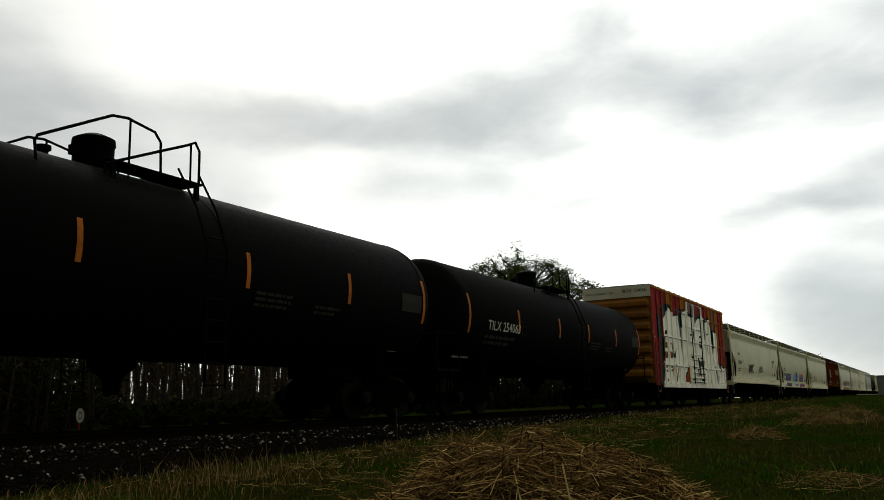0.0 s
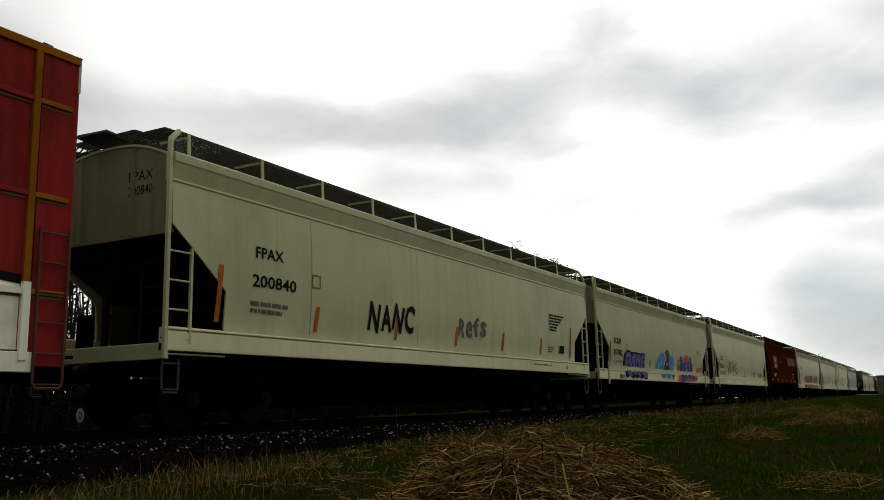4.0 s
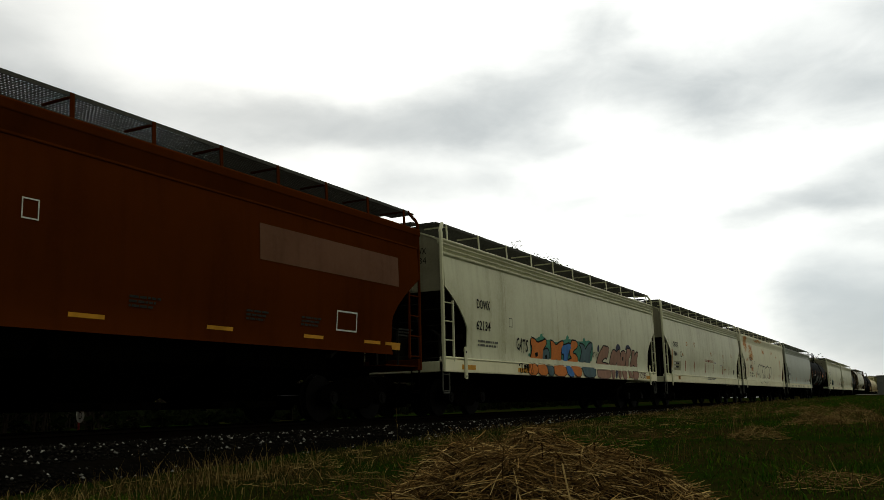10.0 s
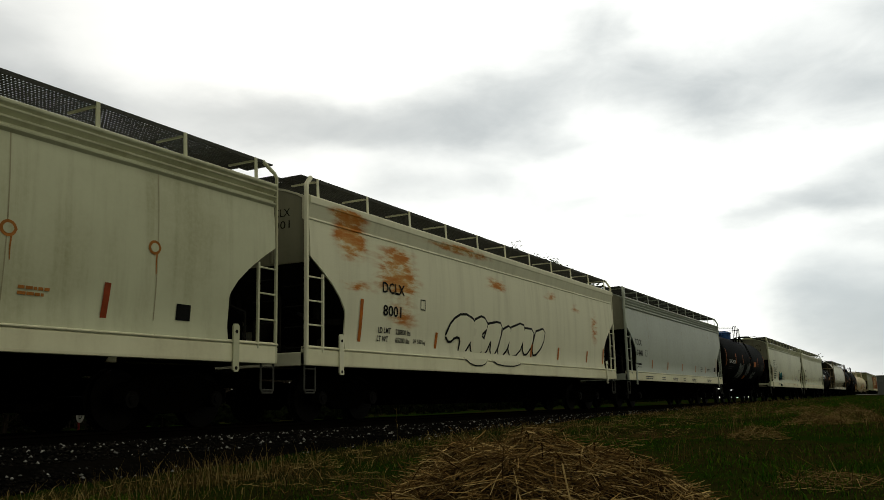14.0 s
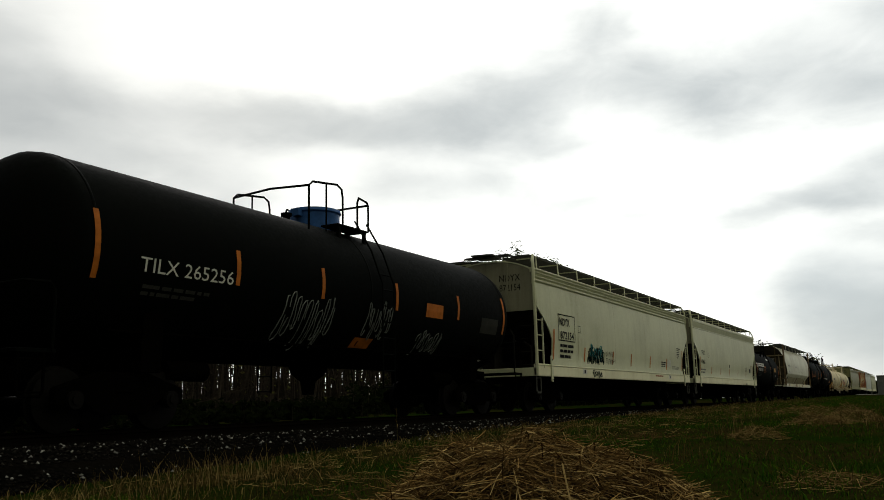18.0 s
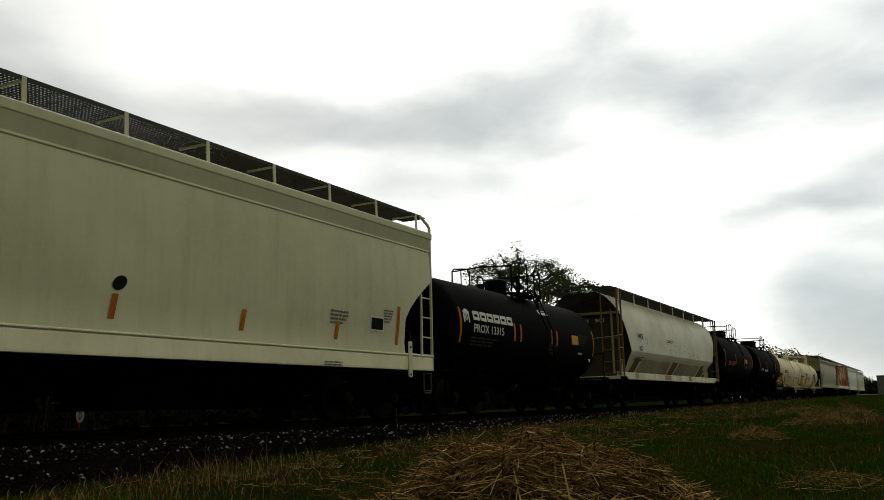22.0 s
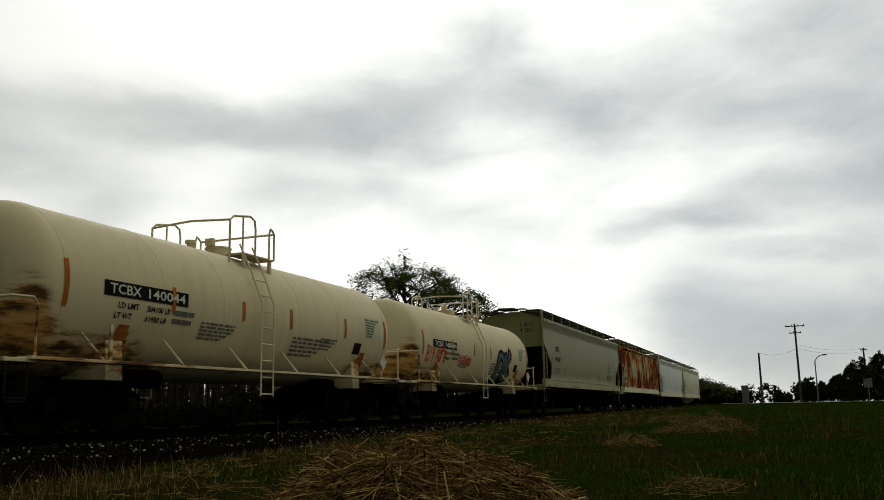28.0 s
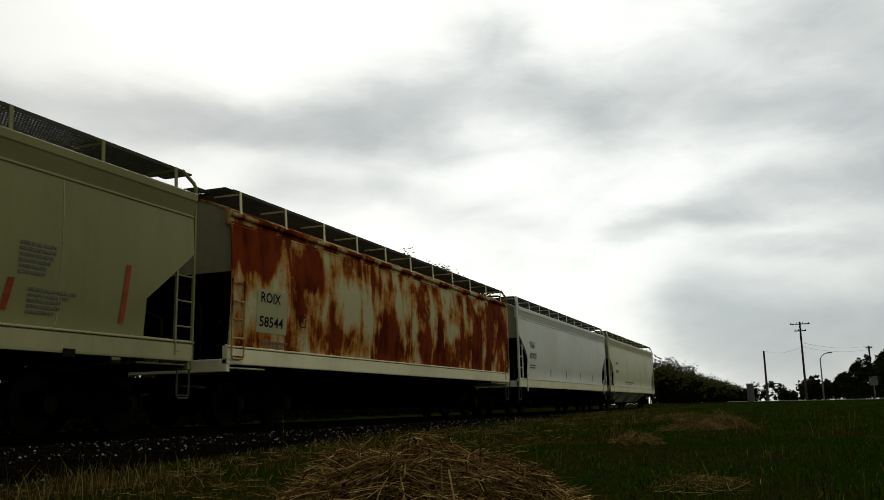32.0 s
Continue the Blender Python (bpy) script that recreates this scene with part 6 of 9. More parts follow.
c = hopper("hopper_car", 54.02, 19.04, "off-white covered hopper car with a black sprayed tag", "white", seams=4, sz=1.18, plates=False)
lettering(c, "reporting_mark", "FPAX", 2.0, 2.86, 0.75, 0.2, M["ink"], S)
lettering(c, "car_number", "200840", 1.92, 2.35, 1.2, 0.22, M["ink"], S)
end_marks(c, ("FPAX", "200840"))
bars(c, 1.9, 2.1, 1.0, 0.25, 2, M["faint"], S)
frame_lines(c, "plate_mark", 3.6, 3.85, 2.5, 2.75, 0.02, M["faint"], S)
scrawl(c, "NANC", 5.5, 1.78, 1.9, 0.65, M["ink"], S, 3, 0.03)
scrawl(c, "Refs", 9.5, 1.95, 1.6, 0.45, M["faint"], S, 4, 0.02)
stripes_on(c, [(1.1, 0.95), 3.74, 6.6, 9.4, 12.1, 14.8, (17.28, 0.95)], 1.68, 0.48, "orange", 0.10)
bars(c, 15.5, 2.95, 1.3, 0.55, 6, M["ink"], S, gaps=2)
bars(c, 15.4, 1.95, 0.5, 0.2, 3, M["faint"], S)
patch(c, "notice", 16.28, 16.78, 1.74, 2.06, M["letter"], S)
patch(c, "black_notice", 16.32, 16.74, 1.78, 2.02, M["ink"], S, 0.013)
patch(c, "rust_patch", 15.0, 15.25, 1.36, 1.5, M["olive"], S)
patch(c, "yellow_notice", 16.8, 17.0, 1.3, 1.48, M["yellow"], S)
bars(c, 14.2, 1.4, 1.4, 0.06, 1, M["faint"], S)

c = hopper("hopper_car", 74.05, 17.95, "off-white covered hopper car with violet, blue and orange graffiti", "beige")
lettering(c, "reporting_mark", "ECUX", 1.84, 2.37, 0.88, 0.22, M["ink"], S)
lettering(c, "car_number", "857082", 1.80, 1.95, 1.07, 0.22, M["ink"], S)
for word, xx, zz, w in (("LD LMT", 1.78, 1.66, 0.46), ("197300 LB", 2.36, 1.66, 0.62), ("LT WT", 1.78, 1.5, 0.38), ("65700 LB", 2.42, 1.5, 0.54)):
    lettering(c, "weight_mark", word, xx, zz, w, 0.1, M["ink"], S)
end_marks(c, ("ECUX", "857082"))
frame_lines(c, "plate_mark", 3.33, 3.57, 2.18, 2.40, 0.02, M["ink"], S)
piece(c, M["ink"], None, 0, (((3.04, 2.00), (3.25, 2.14), (3.68, 2.21), (4.03, 2.13), (4.55, 2.16), (5.25, 2.13), (6.00, 2.16), (5.90, 1.94), (5.80, 1.84), (5.93, 1.53), (6.14, 1.45), (6.14, 1.10), (5.76, 1.10), (5.53, 1.18), (5.26, 1.09), (4.87, 1.19), (4.62, 1.10), (4.33, 1.19), (4.13, 1.07), (3.86, 1.17), (3.53, 1.19), (3.22, 1.08), (3.06, 1.37), (2.89, 1.41), (2.98, 1.72)),), S, 0.011)
piece(c, M["purple"], M["ink"], 0.02, (((3.32, 2.07), (3.65, 2.13), (3.95, 2.06), (4.01, 1.93), (3.88, 1.78), (4.04, 1.69), (4.02, 1.54), (3.78, 1.42), (3.34, 1.41), (3.09, 1.42), (3.18, 1.68), (3.22, 1.89)),), S, 0.016)
piece(c, M["purple"], M["ink"], 0.02, (((4.15, 2.02), (4.56, 2.10), (4.57, 2.00), (4.40, 1.45), (4.20, 1.44), (4.24, 1.73), (4.12, 1.70), (4.05, 1.43), (3.87, 1.43), (4.00, 1.79)),), S, 0.016)
piece(c, M["purple"], M["ink"], 0.02, (((4.71, 2.07), (5.20, 2.07), (5.29, 1.89), (5.12, 1.46), (4.86, 1.47), (4.99, 1.81), (4.86, 1.83), (4.69, 1.46), (4.47, 1.46)),), S, 0.016)
piece(c, M["purple"], M["ink"], 0.02, (((5.38, 2.07), (5.93, 2.10), (5.80, 1.93), (5.52, 1.88), (5.76, 1.81), (5.57, 1.67), (5.76, 1.63), (5.69, 1.47), (5.21, 1.46), (5.30, 1.78)),), S, 0.016)
piece(c, M["ink"], None, 0, (((3.43, 1.88), (3.69, 1.94), (3.73, 1.88), (3.49, 1.78)), ((3.48, 1.65), (3.73, 1.71), (3.77, 1.62), (3.52, 1.53)),), S, 0.021)
piece(c, M["purple"], M["ink"], 0.015, (((3.28, 1.40), (3.97, 1.41), (3.98, 1.21), (3.71, 1.18), (3.42, 1.27)), ((4.05, 1.41), (4.45, 1.42), (4.57, 1.24), (4.33, 1.24)), ((4.55, 1.41), (5.04, 1.41), (5.17, 1.18), (4.87, 1.22), (4.67, 1.30)), ((5.21, 1.41), (6.08, 1.43), (6.08, 1.14), (5.76, 1.16), (5.44, 1.27)),), S, 0.016)
scrawl(c, "REANG", 2.38, 1.09, 0.65, 0.16, M["ink"], S, 5, 0.03)
piece(c, M["sky_blue"], None, 0, (((7.48, 1.61), (7.63, 1.81), (8.05, 2.10), (8.67, 2.36), (8.99, 2.25), (9.18, 2.08), (8.65, 1.71), (8.28, 1.47), (7.63, 1.46)), ((9.87, 2.13), (10.31, 2.23), (10.57, 2.07), (10.58, 1.78), (10.50, 1.50), (9.78, 1.49), (10.00, 1.82)),), S, 0.014)
piece(c, M["navy"], None, 0, (((9.06, 2.33), (9.46, 2.47), (9.81, 2.37), (9.87, 2.13), (9.72, 1.87), (9.99, 1.57), (9.03, 1.52), (8.81, 1.71), (9.32, 2.05)),), S, 0.016)
piece(c, M["blue"], None, 0, (((7.86, 1.44), (10.72, 1.47), (10.48, 1.15), (10.26, 1.15), (9.98, 1.39), (9.76, 1.17), (9.42, 1.16), (9.16, 1.39), (9.03, 1.18), (8.39, 1.20), (8.15, 1.38)), ((8.10, 1.48), (8.47, 1.70), (9.04, 1.80), (9.10, 1.53)),), S, 0.013)
stroke(c, [(7.80, 1.55), (8.10, 1.81), (8.47, 1.96), (8.40, 1.66)], 0.035, M["white"], S, 0.020)
stroke(c, [(8.59, 1.50), (8.98, 1.79), (9.18, 2.08), (9.30, 1.71), (9.72, 1.91)], 0.035, M["white"], S, 0.020)
stroke(c, [(9.92, 1.56), (10.14, 1.79), (10.36, 1.69)], 0.035, M["white"], S, 0.020)
stroke(c, [(8.73, 2.32), (8.99, 2.17), (9.05, 2.04)], 0.035, M["white"], S, 0.020)
piece(c, M["hot"], None, 0, (((11.08, 1.41), (11.37, 1.68), (11.75, 1.93), (12.24, 2.07), (12.60, 2.28), (12.98, 2.35), (13.38, 2.32), (13.64, 2.15), (13.73, 2.02), (14.26, 1.95), (14.44, 1.59), (14.35, 1.47), (12.33, 1.41)), ((11.19, 1.07), (11.26, 1.33), (11.81, 1.41), (14.82, 1.46), (15.23, 1.40), (15.17, 1.12)),), S, 0.01)
piece(c, M["navy"], M["sky_blue"], 0.045, (((11.82, 2.22), (12.16, 2.25), (12.17, 1.94), (12.42, 1.99), (12.47, 1.91), (12.25, 1.69), (12.44, 1.42), (11.74, 1.44)),), S, 0.016)
piece(c, M["navy"], M["sky_blue"], 0.045, (((12.49, 1.97), (13.11, 2.05), (13.07, 1.91), (12.76, 1.86), (12.73, 1.75), (12.99, 1.77), (12.96, 1.66), (12.69, 1.62), (12.92, 1.56), (12.89, 1.43), (12.40, 1.42)),), S, 0.016)
piece(c, M["navy"], M["sky_blue"], 0.045, (((13.19, 2.00), (13.56, 2.09), (13.64, 1.96), (13.35, 1.88), (13.65, 1.77), (13.63, 1.55), (13.40, 1.44), (13.00, 1.43), (13.04, 1.56), (13.36, 1.58), (13.15, 1.76)),), S, 0.016)
piece(c, M["navy"], M["sky_blue"], 0.045, (((13.71, 2.23), (14.00, 2.27), (13.94, 1.93), (14.36, 1.96), (14.04, 1.68), (14.13, 1.46), (13.74, 1.47), (13.65, 1.79)),), S, 0.016)
piece(c, M["navy"], M["sky_blue"], 0.03, (((11.85, 1.41), (12.44, 1.42), (12.59, 1.10), (12.43, 1.09), (12.19, 1.24), (12.27, 1.07), (11.92, 1.07)), ((12.51, 1.41), (13.00, 1.42), (13.05, 1.22), (12.86, 1.11), (12.63, 1.20)), ((13.08, 1.41), (13.82, 1.43), (13.78, 1.20), (13.49, 1.24), (13.33, 1.10), (13.20, 1.28)), ((13.95, 1.41), (14.40, 1.40), (14.63, 1.12), (14.40, 1.13), (14.13, 1.27), (14.13, 1.14), (13.91, 1.15)),), S, 0.016)
piece(c, M["hot"], None, 0, (((11.68, 2.03), (11.62, 1.94), (11.51, 1.93), (11.45, 2.01), (11.50, 2.10), (11.62, 2.11)), ((11.46, 2.06), (11.43, 2.02), (11.38, 2.01), (11.35, 2.05), (11.38, 2.09), (11.43, 2.10)), ((11.52, 2.17), (11.50, 2.13), (11.46, 2.13), (11.44, 2.16), (11.46, 2.19), (11.50, 2.19)), ((11.13, 1.31), (11.12, 1.28), (11.09, 1.28), (11.07, 1.30), (11.09, 1.33), (11.12, 1.33)), ((11.14, 1.20), (11.12, 1.17), (11.09, 1.17), (11.08, 1.20), (11.09, 1.22), (11.12, 1.22)),), S, 0.01)
scrawl(c, "JESK", 15.0, 1.5, 0.7, 0.3, M["hot"], S, 13, 0.02)
stripes_on(c, [(1.35, 0.95), 6.65, 11.3, (16.55, 0.6)], 1.48, 0.45, "red_orange", 0.10)
patch(c, "yellow_notice", 15.3, 15.95, 2.45, 2.68, M["yellow"], S)
bars(c, 15.5, 1.8, 0.8, 0.3, 3, M["faint"], S)

c = hopper("hopper_car", 93.40, 18.0, "off-white covered hopper car with a black tag", "beige_pale")
lettering(c, "reporting_mark", "ECUX", 1.67, 2.38, 0.83, 0.26, M["ink"], S)
lettering(c, "car_number", "857367", 1.62, 1.95, 1.16, 0.26, M["ink"], S)
bars(c, 1.6, 1.76, 1.6, 0.22, 2, M["faint"], S)
end_marks(c, ("ECUX", "857367"))
frame_lines(c, "plate_mark", 3.25, 3.5, 2.05, 2.32, 0.02, M["ink"], S)
scrawl(c, "RESKUE", 4.0, 1.78, 2.65, 0.6, M["ink"], S, 12, -0.012)
bars(c, 4.9, 1.62, 1.0, 0.15, 3, M["faint"], S)
stripes_on(c, [(1.36, 0.95), 3.92, 6.62, 9.15, 11.6, 13.9, (16.42, 0.95)], 1.56, 0.44, "orange", 0.1)
bars(c, 8.0, 1.6, 1.6, 0.08, 1, M["red_orange"], S)
bars(c, 12.3, 1.9, 0.9, 0.35, 3, M["faint"], S)
patch(c, "black_notice", 14.9, 15.35, 1.58, 1.88, M["ink"], S)
bars(c, 14.1, 1.85, 0.45, 0.3, 3, M["ink"], S)
bars(c, 15.65, 1.9, 0.45, 0.32, 5, M["faint"], S)
patch(c, "yellow_mark", 14.38, 14.5, 1.16, 1.28, M["yellow"], S)

c = hopper("hopper_car", 112.7, 15.9, "red-brown covered hopper car with white lettering and yellow reflectors", "brown", sill="lip", bays=3, plates=False, style="curved_cut")
patch(c, "number_field", 2.5, 4.3, 2.45, 3.4, M["brown_light"], S)
lettering(c, "reporting_mark", "GACX", 2.9, 2.95, 0.95, 0.30, M["letter"], S)
lettering(c, "car_number", "63450", 2.9, 2.52, 1.05, 0.27, M["letter"], S)
end_marks(c, ("GACX", "63450"), mat="letter", y=-1.1)
patch(c, "faded_field", 10.3, 14.9, 2.85, 3.5, M["brown_light"], S)
bars(c, 2.4, 4.0, 0.6, 0.25, 4, M["letter_dim"], S)
bars(c, 2.6, 2.05, 1.0, 0.3, 2, M["letter"], S)
bars(c, 1.4, 1.95, 0.5, 0.15, 2, M["letter_dim"], S)
frame_lines(c, "plate_mark", 5.68, 5.94, 2.76, 3.04, 0.02, M["letter"], S)
for xx in (4.6, 7.5, 10.0, 11.5, 14.9):
    bars(c, xx, 1.95, 0.6, 0.2, 3, M["letter_dim"], S)
frame_lines(c, "notice_frame", 12.6, 13.3, 1.75, 2.15, 0.03, M["letter"], S)
for xx in (1.22, 4.15, 6.5, 9.1, 11.6, 13.6, 14.4):
    patch(c, "yellow_reflector", xx, xx + (0.95 if xx < 2 else 0.6), 1.47, 1.62, M["yellow"], S, 0.016)

c = hopper("hopper_car", 129.65, 18.85, "pale grey covered hopper car with orange and pink graffiti", "grey", chord="ribs", style="curved_cut", seams=4)
lettering(c, "reporting_mark", "DOWX", 1.78, 2.70, 0.78, 0.25, M["ink"], S)
lettering(c, "car_number", "62134", 1.74, 2.15, 0.83, 0.25, M["ink"], S)
bars(c, 1.85, 1.9, 1.2, 0.2, 2, M["faint"], S)
end_marks(c, ("DOWX", "62134"))
frame_lines(c, "plate_mark", 3.75, 3.98, 2.35, 2.6, 0.02, M["faint"], S)
piece(c, M["green"], None, 0, (((5.17, 1.47), (5.30, 1.76), (5.21, 2.05), (5.35, 2.18), (5.67, 2.12), (5.99, 2.23), (6.28, 2.24), (6.52, 2.13), (6.76, 2.18), (7.21, 2.08), (7.90, 2.23), (8.65, 2.28), (9.30, 2.22), (10.68, 2.36), (10.78, 1.96), (10.58, 1.53), (7.99, 1.43), (6.20, 1.39)),), S, 0.008)
piece(c, M["green"], None, 0, (((4.99, 1.97), (4.97, 1.93), (4.92, 1.93), (4.90, 1.96), (4.92, 2.00), (4.96, 2.01)), ((5.07, 1.78), (5.05, 1.74), (5.01, 1.74), (4.99, 1.77), (5.01, 1.81), (5.04, 1.81)), ((6.21, 2.21), (6.15, 2.09), (6.02, 2.07), (5.94, 2.18), (6.01, 2.30), (6.14, 2.31)), ((6.25, 2.31), (6.23, 2.28), (6.20, 2.27), (6.18, 2.30), (6.20, 2.33), (6.23, 2.33)), ((8.40, 2.30), (8.33, 2.19), (8.20, 2.18), (8.13, 2.27), (8.20, 2.37), (8.33, 2.39)), ((9.95, 2.31), (9.89, 2.22), (9.77, 2.21), (9.70, 2.29), (9.77, 2.38), (9.89, 2.39)), ((5.24, 1.65), (5.21, 1.59), (5.16, 1.59), (5.12, 1.64), (5.15, 1.69), (5.21, 1.70)),), S, 0.009)
piece(c, M["letter_orange"], M["ink"], 0.05, (((5.31, 2.13), (5.56, 2.11), (5.76, 2.00), (6.17, 2.09), (6.43, 2.16), (6.47, 2.00), (6.24, 1.89), (6.21, 1.75), (6.18, 1.39), (5.90, 1.41), (5.81, 1.52), (5.60, 1.48), (5.50, 1.41), (5.22, 1.46), (5.38, 1.72), (5.39, 1.90), (5.26, 1.97)),), S, 0.016)
piece(c, M["slate"], M["ink"], 0.05, (((6.24, 1.82), (6.53, 1.88), (6.72, 1.79), (6.76, 1.42), (6.23, 1.41), (6.19, 1.66)),), S, 0.016)
piece(c, M["letter_orange"], M["ink"], 0.05, (((6.80, 2.13), (7.02, 2.11), (7.28, 1.99), (7.55, 2.11), (7.90, 2.18), (7.87, 2.02), (7.69, 1.93), (7.75, 1.43), (7.47, 1.41), (7.33, 1.65), (7.24, 1.45), (6.89, 1.47), (6.90, 1.86)),), S, 0.016)
piece(c, M["blue"], M["ink"], 0.05, (((7.76, 2.01), (8.57, 2.15), (8.62, 1.96), (8.39, 1.91), (8.25, 1.48), (7.92, 1.47), (7.98, 1.80), (7.77, 1.76)),), S, 0.016)
piece(c, M["letter_orange"], M["ink"], 0.05, (((8.65, 2.23), (9.14, 2.22), (9.22, 2.06), (8.78, 1.92), (8.74, 1.81), (9.14, 1.78), (9.32, 1.52), (8.36, 1.44), (8.32, 1.59), (8.74, 1.65), (8.47, 1.78), (8.50, 2.00)),), S, 0.016)
piece(c, M["slate"], M["ink"], 0.05, (((9.39, 2.16), (9.83, 2.14), (9.97, 1.96), (10.15, 2.14), (10.63, 2.28), (10.58, 2.06), (10.39, 1.87), (10.49, 1.51), (10.02, 1.50), (9.97, 1.67), (9.75, 1.50), (9.40, 1.50), (9.57, 1.81), (9.61, 1.98)),), S, 0.016)
piece(c, M["ink"], None, 0, (((6.38, 1.66), (6.53, 1.71), (6.56, 1.57), (6.42, 1.55)), ((5.59, 1.70), (5.80, 1.76), (5.83, 1.63), (5.64, 1.59)),), S, 0.021)
piece(c, M["letter_orange"], M["ink"], 0.035, (((5.08, 1.38), (5.71, 1.38), (5.73, 1.07), (5.00, 1.07)), ((5.74, 1.37), (6.41, 1.40), (6.54, 1.07), (5.78, 1.07)), ((7.02, 1.38), (8.00, 1.42), (8.15, 1.07), (7.06, 1.07)), ((8.48, 1.39), (9.45, 1.43), (9.49, 1.09), (8.92, 1.08)),), S, 0.016)
piece(c, M["slate"], M["ink"], 0.035, (((6.44, 1.36), (6.99, 1.36), (7.00, 1.07), (6.60, 1.07)), ((9.49, 1.41), (10.93, 1.43), (10.93, 1.09), (9.84, 1.07)),), S, 0.016)
piece(c, M["blue"], M["ink"], 0.035, (((8.03, 1.40), (8.48, 1.41), (8.88, 1.08), (8.26, 1.07)),), S, 0.016)
piece(c, M["pink"], M["ink"], 0.045, (((11.86, 2.20), (12.46, 2.19), (12.44, 2.03), (12.23, 1.75), (12.11, 1.83), (11.70, 1.68), (11.67, 1.62), (12.54, 1.58), (12.58, 1.45), (11.41, 1.46), (11.08, 1.50), (11.29, 1.83), (11.55, 2.02)),), S, 0.016)
piece(c, M["pink"], M["ink"], 0.045, (((12.92, 2.10), (13.18, 2.11), (13.31, 2.03), (13.54, 2.12), (13.79, 2.15), (13.82, 1.55), (13.78, 1.44), (13.49, 1.43), (13.44, 1.74), (13.25, 1.51), (13.06, 1.44), (12.97, 1.70), (12.87, 1.46), (12.54, 1.49), (12.70, 1.91)),), S, 0.016)
piece(c, M["pink"], M["ink"], 0.045, (((13.92, 2.06), (14.27, 2.14), (14.51, 2.06), (14.53, 1.76), (14.34, 1.49), (13.95, 1.44), (13.81, 1.64), (13.85, 1.90)),), S, 0.016)
piece(c, M["pink"], M["ink"], 0.045, (((14.69, 2.24), (15.18, 2.22), (15.13, 1.98), (14.89, 1.89), (14.90, 1.52), (14.52, 1.50), (14.56, 1.96)),), S, 0.016)
piece(c, M["pink"], M["ink"], 0.045, (((15.38, 2.17), (15.70, 2.21), (15.65, 1.95), (15.92, 2.15), (16.19, 2.14), (15.92, 1.80), (16.15, 1.59), (15.71, 1.57), (15.55, 1.66), (15.40, 1.55), (15.05, 1.53), (15.29, 1.89)),), S, 0.016)
piece(c, M["ink"], None, 0, (((14.04, 1.88), (14.20, 1.91), (14.22, 1.79), (14.07, 1.75)),), S, 0.021)
piece(c, M["pink"], M["violet_brown"], 0.03, (((11.09, 1.33), (11.72, 1.33), (12.59, 1.38), (12.60, 1.07), (11.11, 1.07)), ((12.66, 1.37), (13.14, 1.37), (12.97, 1.08), (12.78, 1.07)), ((13.46, 1.37), (13.82, 1.38), (13.79, 1.08), (13.51, 1.13)), ((13.91, 1.37), (14.53, 1.38), (14.54, 1.07), (14.09, 1.09)), ((14.72, 1.38), (15.10, 1.36), (15.31, 1.13), (14.91, 1.15)), ((15.30, 1.37), (16.15, 1.38), (15.99, 1.09), (15.72, 1.11), (15.41, 1.07)),), S, 0.016)
piece(c, M["dusk"], None, 0, (((11.21, 2.14), (11.33, 2.23), (11.43, 2.17), (11.42, 2.01), (11.30, 1.95), (11.20, 2.02)), ((13.24, 2.06), (13.31, 2.27), (13.53, 2.37), (13.79, 2.32), (13.92, 2.15), (13.71, 2.17), (13.46, 2.14)), ((14.46, 2.18), (14.59, 2.36), (14.88, 2.40), (15.18, 2.29), (15.23, 2.19), (14.88, 2.19)), ((13.19, 1.40), (13.45, 1.40), (13.31, 1.07), (13.13, 1.09)),), S, 0.01)
scrawl(c, "CYE", 16.3, 1.12, 0.8, 0.24, M["violet_brown"], S, 24, 0.02)
scrawl(c, "Strike", 10.6, 1.75, 0.6, 0.2, M["ink"], S, 25, 0.0)
scrawl(c, "GATS", 4.25, 1.68, 0.85, 0.4, M["ink"], S, 2, 0.01)
loops(c, 4.4, 1.12, 1.0, 0.3, 4, M["ink"], S, 3)
for xx in (0.9, 4.3, 14.8, 17.2):
    patch(c, "yellow_reflector", xx, xx + 0.75, 1.12, 1.24, M["yellow"], S)

c = hopper("hopper_car", 150.0, 18.1, "soiled grey covered hopper car with red reflector stripes", "grey", chord="ribs", style="curved_cut", seams=6)
lettering(c, "reporting_mark", "OFOX", 1.48, 2.64, 0.93, 0.26, M["ink"], S)
lettering(c, "car_number", "7864", 1.58, 2.24, 0.6, 0.23, M["ink"], S)
end_marks(c, ("OFOX", "7864"))
frame_lines(c, "plate_mark", 2.88, 3.13, 2.24, 2.48, 0.02, M["ink"], S)
patch(c, "rust_spot", 3.2, 3.35, 2.3, 2.42, M["rust_spot"], S)
patch(c, "dark_smudge", 1.58, 2.85, 1.58, 2.02, M["olive"], S, 0.006)
bars(c, 1.95, 1.95, 0.55, 0.3, 2, M["ink"], S, gaps=1)
bars(c, 1.62, 1.95, 0.25, 0.3, 2, M["letter"], S, gaps=1)
patch(c, "yellow_notice", 2.2, 2.62, 1.18, 1.33, M["yellow"], S)
patch(c, "black_notice", 2.33, 2.5, 1.19, 1.32, M["ink"], S, 0.014)
stripes_on(c, [(1.22, 0.98)], 1.56, 0.98, "orange", 0.12)
stripes_on(c, [3.74, 5.57, 8.17, 10.0, 12.55, 14.35], 1.58, 0.50, "red_orange", 0.06)
lettering(c, "warning", "DO NOT HAMMER ON SIDES OF CAR", 8.0, 2.16, 2.1, 0.13, M["red_orange"], S, 0.012, 0.03)
